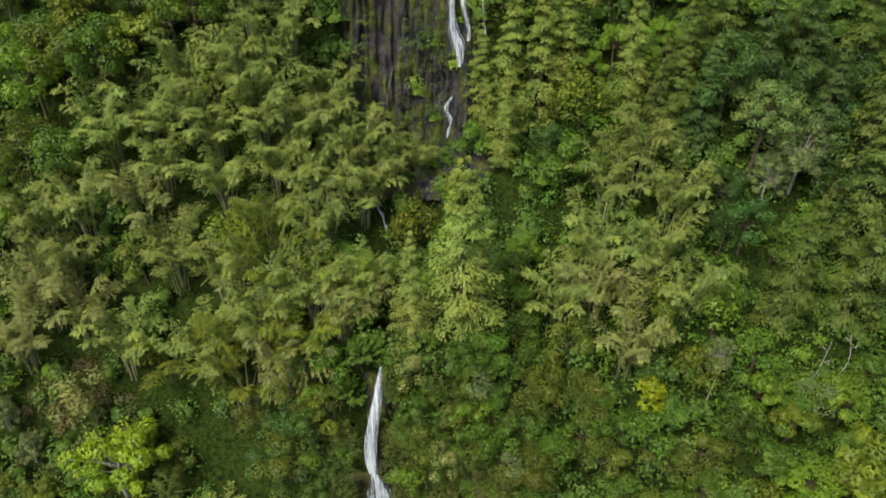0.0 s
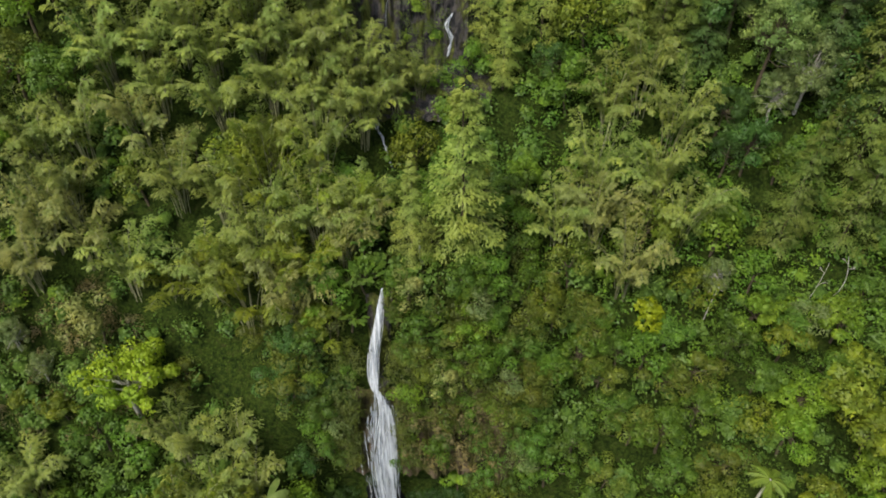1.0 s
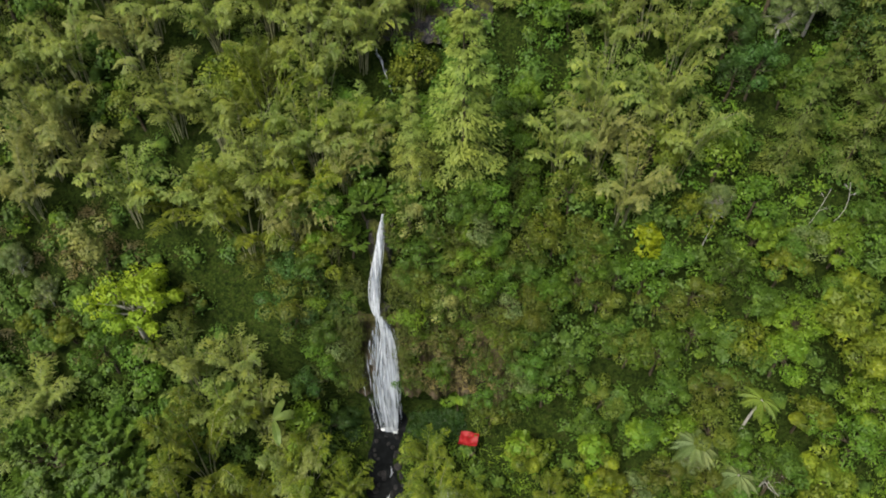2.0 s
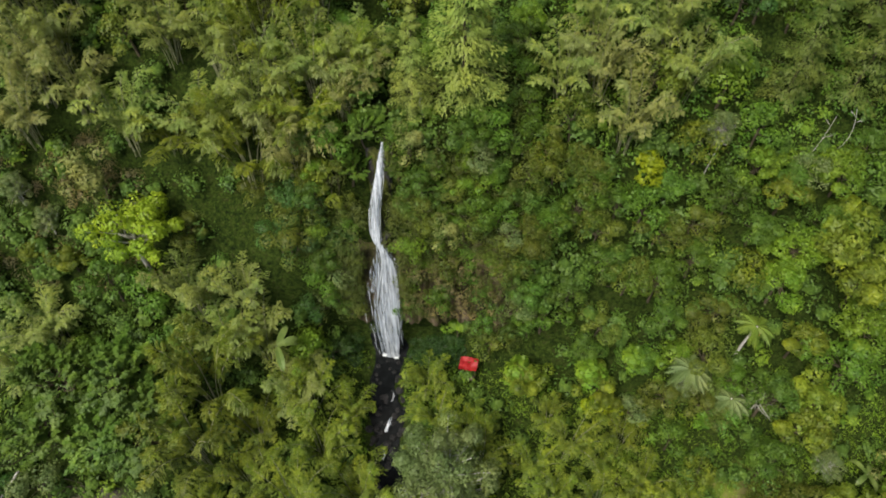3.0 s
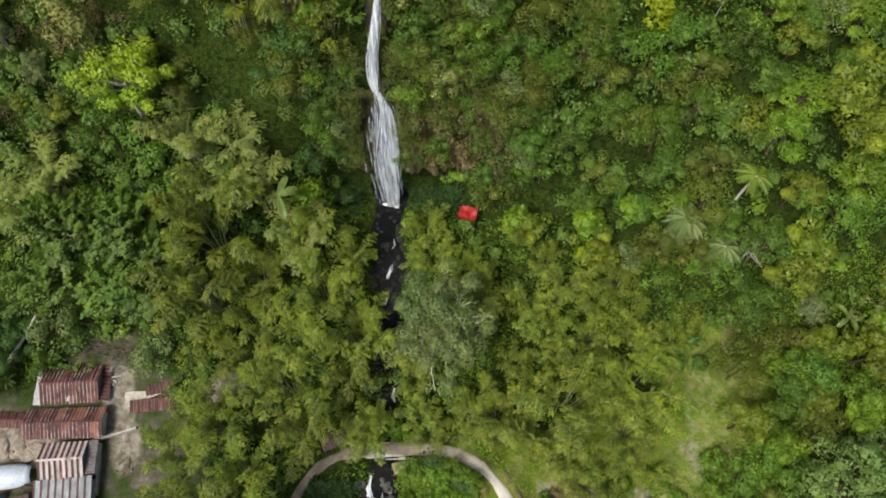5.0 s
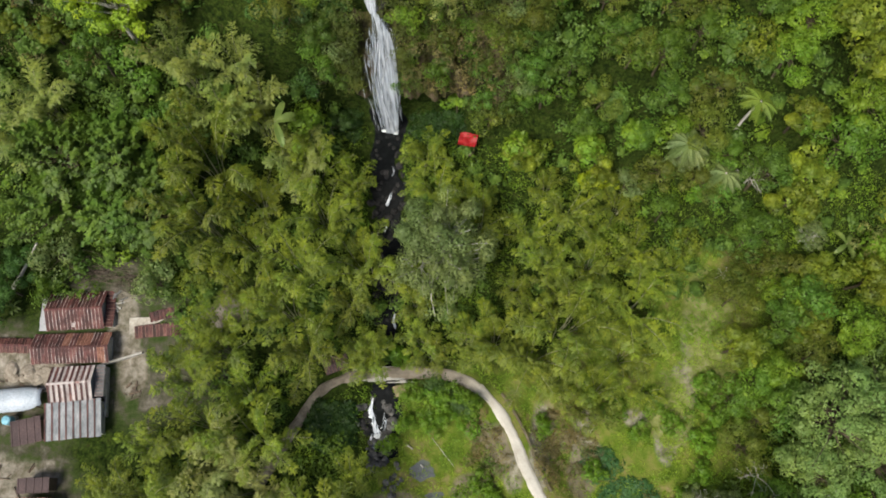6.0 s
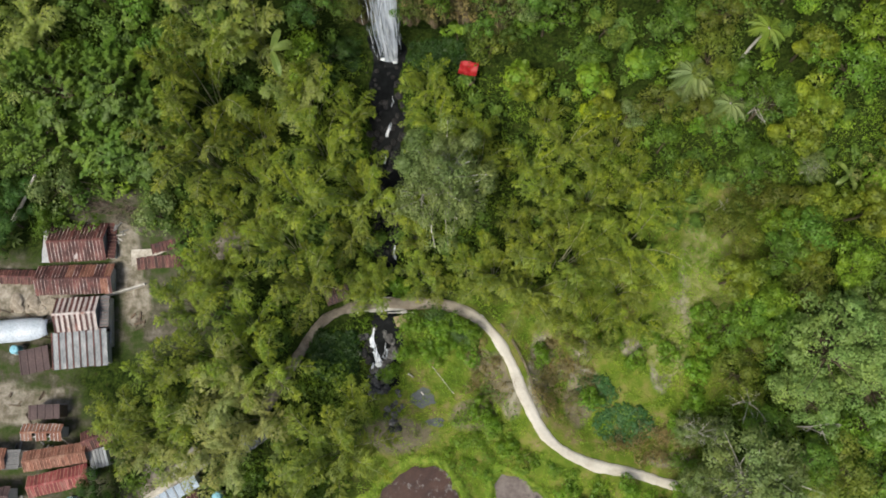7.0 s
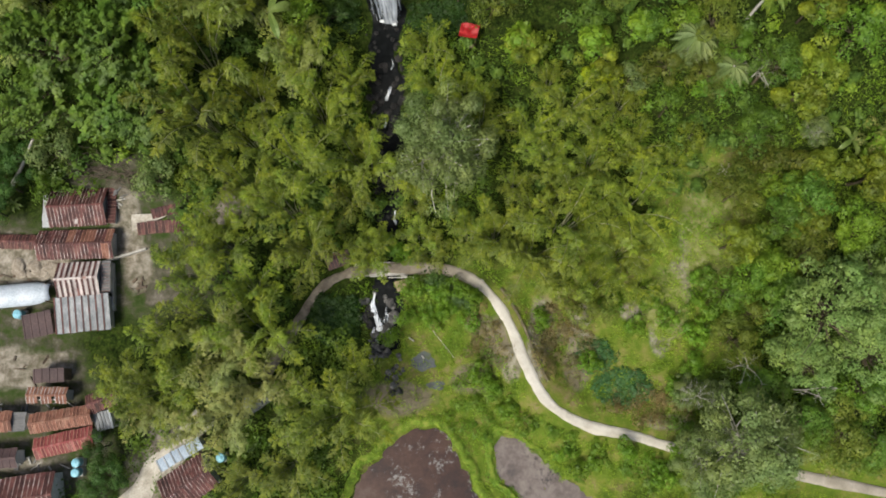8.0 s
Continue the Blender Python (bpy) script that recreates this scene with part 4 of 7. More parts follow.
def keep_clear(x, y):
    """True where water, road, yards or roofs leave no room for growth."""
    x, y = np.asarray(x, float), np.asarray(y, float)
    road = np.min(np.hypot(x[:, None] - ROAD_LINE[None, :, 0], y[:, None] - ROAD_LINE[None, :, 1]), 1) < 1.5
    lane = np.min(np.hypot(x[:, None] - LANE_LINE[None, :, 0], y[:, None] - LANE_LINE[None, :, 1]), 1) < 1.9
    brush = np.hypot((x + 41.0) / 5.0, (y - 25.2) / 1.9) < 1
    water = (np.abs(x - stream_x(y)) < np.where(y > 26, 2.6, 1.3)) & (y > 2) & (y < 52)
    return road | water | (pond_depth(x, y) > -0.6) | YARD(x, y) | in_clearing(x, y) | lane | brush


CLEARING = spline([(33.2, 26.5), (33.0, 23.0), (32.2, 19.5), (30.6, 16.0), (29.2, 12.0), (27.4, 7.5), (26.4, 2.5)], 40)
CLEARING_HALF = np.interp(np.arange(40), (0, 10, 18, 26, 39), (0.8, 2.0, 2.9, 1.5, 0.9))


def in_clearing(x, y, more=0.0):
    d = np.hypot(np.asarray(x, float)[:, None] - CLEARING[None, :, 0], np.asarray(y, float)[:, None] - CLEARING[None, :, 1])
    return (d - CLEARING_HALF[None, :]).min(1) < more


def beside_clearing(places):
    """Leave out the trees whose crowns would hang over the clearing."""
    return [p for p in places if not in_clearing([p[0] * 1.07], [p[1] * 1.07], 2.2 * p[2])[0]]


def YARD(x, y):
    a = (x < -31) & (x > -80) & (y > 2.5) & (y < 23.5) & (x + 0.12 * (y - 12) < -31.6)
    b = (x < -40) & (x > -80) & (y > -16) & (y < 2.2) & (y > -0.15 * (x + 45) - 13)
    return a | b


def stand(sources, places, low=0.88, high=1.14, uneven=0.0):
    for i, (x, y, s) in enumerate(places):
        s *= rng.uniform(1 - uneven, 1 + uneven)
        src = sources[i % len(sources)]
        z = float(ground(x, y)[0])
        m = Matrix.Translation((x, y, z)) @ pose(0, 0, 0, rng.uniform(-4, 4), rng.uniform(-4, 4), rng.uniform(0, 360))
        copy_thing(src, m @ Matrix.Diagonal((s, s, s * rng.uniform(low, high), 1)))


def clear(sources):
    """Take the models themselves away, once their copies stand."""
    for src in sources:
        for o in (*src.children_recursive, src):
            bpy.data.objects.remove(o)


yellow_bamboo = [bamboo(11 + i, "tall clump of arching yellow-green bamboo on the steep slope", BAMBOO_LEAF) for i in range(3)]
dry_bamboo = [bamboo(21 + i, "clump of pale, drying bamboo with straw-coloured tips", BAMBOO_DRY_LEAF, 12.5, 4.7, 13) for i in range(2)]
green_bamboo = [bamboo(26 + i, "dense clump of green bamboo beside the stream", BAMBOO_GREEN_LEAF, 12.0, 5.6, 12, 0, 600) for i in range(3)]
olive_conifers = [conifer(38 + i, "tall olive-green conifer with layered boughs", CONIFER_OLIVE_LEAF) for i in range(2)]
dark_conifers = [conifer(35 + i, "tall dark green conifer with drooping boughs", CONIFER_DARK_LEAF) for i in range(2)]
conifers = [conifer(31 + i, "tall feathery conifer with drooping yellow-green boughs", CONIFER_LEAF) for i in range(3)]
# the leaf is dark green, with the slope's recess shade put into it too
dark_trees = [broad_tree(45 + i, "dark_green_tree", "dark green broadleaf tree in the shade of the slope", DARK_LEAF, BARK, 8.8, 4.0, 0.9, 22, 3700, 0.26, 0.29, 0, 0.84) for i in range(2)]
trees = [broad_tree(51 + i, "broadleaf_tree", "round-crowned broadleaf tree in dense green leaf", (BROAD_LEAF, SHRUB_LEAF, OLIVE_LEAF, BROAD_LEAF, OLIVE_LEAF)[i], BARK, 8.5 + i % 2, 4.0 + 0.3 * (i % 3), 0.9, (20, 30, 17, 24, 20)[i], 3450, 0.27, (0.31, 0.24, 0.34, 0.28, 0.30)[i], 0, 0.84) for i in range(5)]
deep_trees = [broad_tree(61 + i, "large_leaved_tree", "deep green tree with large, layered leaves", DEEP_LEAF, BARK, 9.5, 4.5, 0.75, 74, 5600, 0.33, 0.25, 0, 0.82, -0.3, 1.0) for i in range(2)]
grey_trees = [broad_tree(71 + i, "grey_leaved_tree", "grey-green tree with pale branches among thin leaves", GREY_LEAF, PALE_BARK, 9.5, 4.3, 0.95, 76, 10500, 0.2, 0.18, 0.15, 0.8, -0.85) for i in range(2)]
round_trees = [broad_tree(66 + i, "round_crowned_tree", "grey-green tree with a dense crown of rounded clumps", ROUND_LEAF, BARK, 9.5, 4.4, 0.75, 90, 10500, 0.19, 0.155, 0, 0.9) for i in range(2)]
large_grey_trees = [broad_tree(76 + i, "grey_leaved_tree", "large pale grey-green tree with thin twigs in a fine-leaved crown", GREY_LEAF, PALE_BARK, 9.5, 4.4, 0.62, 84, 16500, 0.17, 0.19, 0.45, 0.55) for i in range(2)]
bright_trees = [broad_tree(81 + i, "light_green_tree", "light yellow-green young tree with open limbs", BRIGHT_LEAF, BARK, 8.5, 3.9, 0.8, 34, 5200, 0.26, 0.26, 0.0) for i in range(2)]
olive_trees = [broad_tree(91 + i, "olive_green_tree", "olive-yellow tree with a loose spreading crown", BAMBOO_GREEN_LEAF, BARK, 8.5, 3.9, 0.7, 18, 3600, 0.34, 0.3) for i in range(2)]
shrubs = [broad_tree(101 + i, "shrub", "low green shrub beside the path", WEED_LEAF, BARK, 2.2, 1.7, 0.55, 12, 800, 0.24, 0.34) for i in range(3)]
stand(yellow_bamboo, YELLOW_BAMBOO, 0.8, 1.2)
stand(dry_bamboo, DRY_BAMBOO, 0.85, 1.2)
stand(green_bamboo, beside_clearing(GREEN_BAMBOO), 0.75, 1.3, 0.26)
stand(conifers, CONIFERS)
stand(olive_conifers, OLIVE_CONIFERS)
stand(dark_conifers, DARK_CONIFERS)
stand(trees, beside_clearing(TREES), 0.8, 1.25)
stand(deep_trees, DEEP_TREES)
stand(round_trees, ROUND_TREES)
stand(large_grey_trees, LARGE_GREY_TREES)
stand(dark_trees, DARK_TREES, 0.8, 1.25)
stand(grey_trees, beside_clearing(GREY_TREES))
stand(bright_trees, beside_clearing(BRIGHT_TREES))
stand(olive_trees, beside_clearing(OLIVE_TREES))
stand(shrubs, SHRUBS)
for kind in (yellow_bamboo, dry_bamboo, green_bamboo, conifers, olive_conifers, dark_conifers, trees, dark_trees, deep_trees, round_trees, large_grey_trees, grey_trees, bright_trees, olive_trees, shrubs):
    clear(kind)


def undergrowth(name, label, mat, x, y, per, spread, size, rise, slim=0.65, forward=0.0, mass=None):
    """One sheet of low growth: at each place a tuft of leaves over a small dome."""
    n = len(x)
    c = np.stack([x, y - forward, ground(x, y)], 1)
    e = 0.5
    slope = np.stack([(ground(x + e, y) - ground(x - e, y)) / (2 * e), (ground(x, y + e) - ground(x, y - e)) / (2 * e)], 1)
    nrm = unit(np.stack([-np.clip(slope[:, 0], -3, 3), -np.clip(slope[:, 1], -3, 3), np.ones(n)], 1))
    r = spread * rng.uniform(0.6, 1.4, n)
    u = sphere_dirs(rng, n * per, 0.0)
    cc, nn, rr = np.repeat(c, per, 0), np.repeat(nrm, per, 0), np.repeat(r, per)[:, None]
    knob, turn = rng.normal(0, 2.6, (n, 3)), rng.uniform(0, 6.28, n)
    swell = 1 + 0.32 * np.sin((u * np.repeat(knob, per, 0)).sum(1) + np.repeat(turn, per))
    p = cc + nn * rise * rr * 0.4 + u * rr * (swell * rng.uniform(0.74, 1.1, n * per))[:, None]
    nl = unit(u + 0.35 * nn + 0.18 * rng.normal(0, 1, u.shape) + 0.3 * UP)
    d = unit(np.cross(nl, rng.normal(0, 1, u.shape)) + 0.2 * u)
    L = size * rng.uniform(0.6, 1.4, n * per) * np.repeat(rng.uniform(0.7, 1.3, n), per)
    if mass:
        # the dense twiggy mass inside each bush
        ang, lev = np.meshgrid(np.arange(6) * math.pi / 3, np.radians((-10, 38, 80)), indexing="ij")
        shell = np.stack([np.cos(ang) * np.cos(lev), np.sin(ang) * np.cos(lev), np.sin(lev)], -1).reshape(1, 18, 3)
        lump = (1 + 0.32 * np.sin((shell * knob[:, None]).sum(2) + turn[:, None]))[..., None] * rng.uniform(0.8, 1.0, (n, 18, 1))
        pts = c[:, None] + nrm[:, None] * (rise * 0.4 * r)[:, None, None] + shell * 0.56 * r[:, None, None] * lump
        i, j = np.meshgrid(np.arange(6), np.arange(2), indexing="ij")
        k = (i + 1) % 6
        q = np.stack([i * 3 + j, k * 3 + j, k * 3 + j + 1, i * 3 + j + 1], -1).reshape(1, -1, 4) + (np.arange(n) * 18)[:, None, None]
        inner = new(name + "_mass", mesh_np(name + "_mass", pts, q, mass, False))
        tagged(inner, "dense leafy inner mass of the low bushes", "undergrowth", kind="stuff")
    ob = new(name, leaf_mesh(name, leaves(p, d, nl, L, L * slim), mat))
    return tagged(ob, label, "undergrowth", kind="stuff")


def scatter(n, x0, x1, k0, k1):
    """Places spread evenly along the slope, not the map."""
    x, f = rng.uniform(x0, x1, n), rng.uniform(0, 1, n)
    y = np.zeros(n)
    for i in range(n):
        s = column(x[i])
        seg = np.concatenate([[0], np.cumsum(np.hypot(*np.diff(s, axis=0).T))])
        lo, hi = np.interp((k0, k1), np.arange(len(s)), seg)
        y[i] = np.interp(lo + (hi - lo) * f[i], seg, s[:, 0])
    ok = ~keep_clear(x, y)
    return x[ok], y[ok]


# young trees and tall shrubs fill the gaps between the larger crowns
STANDING = np.array([(p[0], p[1], 4.2 * p[2]) for p in YELLOW_BAMBOO + DRY_BAMBOO + GREEN_BAMBOO + TREES + DARK_TREES + DEEP_TREES + ROUND_TREES + LARGE_GREY_TREES + GREY_TREES + BRIGHT_TREES + OLIVE_TREES + CONIFERS + OLIVE_CONIFERS + DARK_CONIFERS])
young = [broad_tree(111 + i, "young_tree", lab, mat, BARK, 5.6, 2.6, 0.9, 12 + i % 3, 1220, size * 0.78, 0.35, 0, 0.84) for i, (lab, mat, size) in enumerate((
    ("young green tree among the shrubs of the slope", SHRUB_LEAF, 0.32), ("bushy young tree in fresh green leaf", BROAD_LEAF, 0.34), ("olive leafy young tree with rounded clumps", OLIVE_LEAF, 0.3),
    ("light green sapling on the slope", BRIGHT_LEAF, 0.34), ("olive-yellow sapling on the slope", BAMBOO_GREEN_LEAF, 0.32), ("dull grey-green bushy tree on the slope", GREY_LEAF, 0.3), ("dry straw-tipped bush on the slope", BAMBOO_DRY_LEAF, 0.3)))]
fill = [[] for _ in young]
x, y = scatter(1500, -72, 72, 5.8, 16.0)
placed = []
for px, py in zip(x, y):
    if np.min(np.hypot(STANDING[:, 0] - px, STANDING[:, 1] - py) - STANDING[:, 2] * 0.85) < 0 or math.hypot(px - 3, py - 40.5) < 4 or (-14 < px < -1 and py < 56):
        continue
    if (-17 < px < 9 and 76 < py < 84) or (-13 < px < 9 and 44 < py < 48.5):
        continue
    if placed and min((px - a) ** 2 + ((py - b) * 1.4) ** 2 for a, b in placed) < 15:
        continue
    if (-37 < px < -15.5 and 45.5 < py < 53) or (-60 < px < -41 and 47 < py < 56 and rng.random() < 0.6):
        continue
    if px > 26 and py > 62 and rng.random() < 0.75:
        continue
    if len(placed) >= 270:
        break
    placed.append((px, py))
    fill[int(rng.choice(7, p=(0.2, 0.17, 0.19, 0.13, 0.15, 0.09, 0.07)))].append((px, py, rng.uniform(0.75, 1.4)))
for src, places in zip(young, fill):
    stand([src], places)
x, y = scatter(420, -14, 11, 7.3, 12.2)
kept = []
for px, py in zip(x, y):
    pz = float(ground(px, py)[0])
    if -9.6 < px < -4.6 or pz < (14.0 if px < 3 else 10.5) or (-5.2 < px < 3.2 and pz < 24 and rng.random() < 0.6) or (kept and min((px - a) ** 2 + (pz - c) ** 2 + (py - b) ** 2 for a, b, c in kept) < 5.0):
        continue
    kept.append((px, py, pz))
    src = young[int(rng.choice(7, p=(0.26, 0.24, 0.12, 0.2, 0.06, 0.09, 0.03)))]
    s = rng.uniform(0.42, 0.85)
    copy_thing(src, Matrix.Translation((px, py - 1.3, pz - 0.5)) @ pose(0, 0, 0, rng.uniform(8, 22), rng.uniform(-6, 6), rng.uniform(-40, 40)) @ Matrix.Scale(s, 4))
clear(young)

def open_places(x, y):
    """Only where no large crown hides the ground."""
    d = np.hypot(STANDING[None, :, 0] - x[:, None], STANDING[None, :, 1] - y[:, None]) - STANDING[None, :, 2] * 0.42
    return d.min(1) > 0


def alcove(x, y):
    """The shaded hollow under the lip of the lower cliff."""
    return (x > -14) & (x < 3) & (y > 42.6) & (ground(x, y) < 13.5)


x, y = scatter(5700, -75, 75, 5.5, 16.3)
# thinned so the ground's painted shade shows between the bushes
hollow = ((x > 4) & (y < 43) & (rng.random(len(x)) < 0.55)) | ((x > -37) & (x < -15.5) & (y > 45.5) & (y < 53) & (rng.random(len(x)) < 0.8)) | ((x > -62) & (x < -40) & (y > 46) & (y < 57) & (rng.random(len(x)) < 0.45))
x, y = x[~hollow], y[~hollow]
bare_rock = (x > -11.2) & (x < 3) & (y > 77.2) & (y < 84.5)
ok = open_places(x, y) & ~bare_rock & ~((x > -14) & (x < 0) & (y > 38) & (y < 47.6)) & ~alcove(x, y)
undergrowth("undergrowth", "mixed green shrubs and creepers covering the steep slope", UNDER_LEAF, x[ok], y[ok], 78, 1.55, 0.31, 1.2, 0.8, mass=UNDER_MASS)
x, y = scatter(620, 8, 56, 10.2, 14.0)
undergrowth("slope_shrubs", "leafy green shrubs close over the slope under the trees", SHRUB_LEAF, x, y, 44, 1.15, 0.27, 0.9, 0.8)
x, y = scatter(2200, -75, 75, 5.5, 16.3)
ok = open_places(x, y) & (np.sin(x * 0.21 + 1) * np.sin(y * 0.17) > -0.1) & ~((x > -62) & (x < -15.5) & (y > 45.5) & (y < 56)) & ~alcove(x, y)
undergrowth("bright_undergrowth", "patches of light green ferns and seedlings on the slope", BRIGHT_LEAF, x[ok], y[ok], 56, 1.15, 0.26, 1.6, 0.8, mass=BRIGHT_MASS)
x, y = scatter(1500, -12, 9, 13.9, 15.8)
hang = (np.sin(x * 1.3 + 0.6) > 0.35) | (x > 2.5) | ((x > -4.6) & (rng.random(len(x)) < 0.85)) | ((x > -9.5) & (x < -7) & (rng.random(len(x)) < 0.25))
hang &= np.abs(x - 1.6) > 1.1
x, y = x[hang], y[hang]
undergrowth("cliff_moss", "olive moss and ferns hanging on the rock face", MOSS_LEAF, x, y, 80, 0.6, 0.14, 0.4, 0.4, forward=1.7)
x, y = scatter(1000, -15, 9, 7.6, 12)
wall_z = ground(x, y)
keep = (np.abs(x + 7.1) > 1.5) | ((np.abs(x + 7.1) > 1.0) & (rng.random(len(x)) < 0.5))
keep &= ~((x > -5.4) & (x < 3.5) & (wall_z < 24) & (rng.random(len(x)) < 0.55)) & (wall_z > np.where(x < 3, 14.2, 10))
undergrowth("cliff_moss", "olive moss and ferns on the wet rock wall", WALL_MOSS, x[keep], y[keep], 60, 0.85, 0.18, 0.4, 0.5, forward=1.7)
x, f = rng.uniform(-11.4, -2.8, 420), rng.uniform(14.5, 31, 420)
y = np.array([float(np.interp(b, column(a)[6:13, 1], column(a)[6:13, 0])) for a, b in zip(x, f)])
side = np.abs(x + 7.15) > np.where(f > 27, 1.1, 2.1)
undergrowth("cliff_ferns", "olive ferns and moss beside the falling water", WALL_MOSS, x[side], y[side], 60, 0.7, 0.17, 0.5, 0.5, forward=2.0)
x, f = rng.uniform(-4.6, 6.5, 60), rng.uniform(14.5, 25, 60)
y = np.array([float(np.interp(b, column(a)[6:13, 1], column(a)[6:13, 0])) for a, b in zip(x, f)])
undergrowth("dry_creepers", "brownish dry creepers hanging on the rock wall", DRY_WEED, x, y, 50, 0.7, 0.2, 0.5, forward=2.1)
# overhang shade is put into the very dark leaf of these ferns
x, y = rng.uniform(-13.6, 2.6, 330), rng.uniform(42.8, 46.2, 330)
side = (np.abs(x + 7.4) > 3.1) & alcove(x, y)
undergrowth("alcove_ferns", "low ferns under the cliff, overhang shade put into their dark green", TARO_SHADE_LEAF, x[side], y[side], 40, 0.5, 0.2, 0.3)
x, y = rng.uniform(-60, -33, 330), rng.uniform(46.5, 57.5, 330)
scrub = (np.sin(x * 0.9) * np.sin(y * 1.1 + 0.5) > -0.35) & open_places(x, y)
undergrowth("dry_scrub", "grey-brown dry scrub on the shaded slope", DRY_WEED, x[scrub], y[scrub], 60, 0.8, 0.2, 0.7, 0.5)
x, y = scatter(2200, -65, 62, 1.9, 6)
wild = (x < -13) | (x > np.where(y < 11, 29.5, 37) + 4 * np.sin(y * 0.4)) | ((x > 24) & (y < -10))
wild &= np.min(np.hypot(x[:, None] - ROAD_LINE[None, :, 0], y[:, None] - ROAD_LINE[None, :, 1]), 1) > 2.3
wild &= open_places(x, y)
undergrowth("valley_shrubs", "low green bushes on the valley floor", SHRUB_LEAF, x[wild], y[wild], 80, 1.2, 0.28, 0.9, 0.8)
x, y = scatter(2600, -8, 30, 1.9, 6.2)
by_road = np.min(np.hypot(x[:, None] - ROAD_LINE[None, :, 0], y[:, None] - ROAD_LINE[None, :, 1]), 1)
lush = ((x > -5.8) & (x < 3.5) & (y > 7.0 + 0.5 * np.abs(x)) & (y < 12.3)) | ((x < 9) & (x > 1.5 + 0.5 * y) & (y < 4) & (y > -7) & (by_road > 2.0)) | ((by_road > 1.6) & (by_road < 4.2) & (y < -5) & (pond_depth(x, y) < -1.5))
weed = lush & (rng.random(len(x)) < 0.75)
undergrowth("weeds", "fresh green weeds thick on the bank of the path", WEED_LEAF, x[weed], y[weed], 80, 0.8, 0.2, 0.8)
dry = (np.hypot((x - 5.2) / 2.6, (y - 5.6) / 4.6) < 1) | (np.hypot((x - 14.5) / 4.0, (y - 5.0) / 5.5) < 1) | (np.hypot((x - 25.0) / 5, (y + 3.5) / 2.2) < 1)
undergrowth("dry_weeds", "brownish dry weeds and thorny scrub beside the path", DRY_WEED, x[dry & (by_road > 1.3)], y[dry & (by_road > 1.3)], 70, 0.8, 0.26, 0.6, 0.4)
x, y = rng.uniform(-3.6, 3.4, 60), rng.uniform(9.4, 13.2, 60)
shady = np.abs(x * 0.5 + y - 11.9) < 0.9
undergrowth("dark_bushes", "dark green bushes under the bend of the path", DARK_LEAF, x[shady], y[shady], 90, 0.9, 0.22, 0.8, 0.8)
x, y = scatter(11000, -20, 55, 1.9, 7)
gx, gy = rng.uniform(24, 37, 1500), rng.uniform(1, 27, 1500)
bare = in_clearing(gx, gy)
x, y = np.concatenate([x, gx[bare]]), np.concatenate([y, gy[bare]])
undergrowth("grass", "rough yellow-green grass on the valley floor", GRASS_BLADE, x, y, 10, 0.5, 0.34, 0.0, 0.2)
x, y = rng.uniform(-16.5, -11.2, 420), rng.uniform(4.5, 10.5, 420)
bed = np.hypot((x + 13.6) / 2.9, (y - 8.0) / 3.4) < 1
undergrowth("taro_patch", "dark green patch of low broad-leaved crops", TARO_SHADE_LEAF, x[bed], y[bed], 14, 0.45, 0.4, 0.6)
x, y = rng.uniform(14, 27, 900), rng.uniform(-3, 7, 900)
bed = (np.hypot((x - 19.0) / 2.3, (y - 3.2) / 1.9) < 1) | (np.hypot((x - 22.0) / 3.6, (y - -0.7) / 2.2) < 1)
undergrowth("vegetable_patch", "dark green vegetable bed beside the path", CROP_LEAF, x[bed], y[bed], 22, 0.5, 0.24, 0.1)
# ---- cliffs ----
def cliff(name, label, x0, x1, z0, z1, k0, k1, proud=0.4, step=0.35, mat=CLIFF, undercut=0.0):
    """A fluted rock face standing just proud of the slope."""
    gx, gz = np.arange(x0, x1, step), np.arange(z0, z1, 0.6)
    v = np.zeros((len(gx), len(gz), 3))
    for i, x in enumerate(gx):
        yz = column(x)[k0:k1]
        edge = min(1.0, (x - x0) / 2.0, (x1 - x) / 2.0)
        for j, z in enumerate(gz):
            rim = min(1.0, (z1 - z) / 2.0)
            rib = abs(noise.noise((x * 0.55, z * 0.05, 3.1))) * 1.7 + abs(noise.noise((x * 1.5, z * 0.08, 7.7))) * 1.1 + 0.35 * noise.noise((x * 0.9, z * 0.7, 1.0))
            y = float(np.interp(z, yz[:, 1], yz[:, 0])) + 0.9 - (proud + 0.9 + rib) * max(0.0, min(edge, rim))
            if undercut:
                lip = 13.2 + 0.5 * math.sin(x * 0.9) + 0.4 * math.sin(x * 2.3)
                if z < lip:
                    y += undercut * min(1.0, (lip - z) / 0.8)
                elif abs(x + 7.1) > 1.4:
                    y -= 1.25 * max(0.0, 1 - (z - lip) / 6.0) * min(1.0, abs(x + 7.1) - 1.4, edge)
            v[i, j] = (x + 0.15 * noise.noise((x, z, 5.0)), y, z)
    i, j = np.meshgrid(np.arange(len(gx) - 1), np.arange(len(gz) - 1), indexing="ij")
    n = len(gz)
    q = np.stack([i * n + j, (i + 1) * n + j, (i + 1) * n + j + 1, i * n + j + 1], -1)
    return tagged(new(name, mesh_np(name, v, q, mat)), label, "cliff", kind="structure")


cliff("upper_cliff", "dark columnar rock face streaked with hanging moss", -12.3, 5.6, 46, 72, 13, 17)
cliff("lower_cliff", "wet dark rock wall behind the lower waterfall", -13, 9, 5, 27.4, 7, 11, 0.25, mat=EARTH_CLIFF, undercut=2.2)
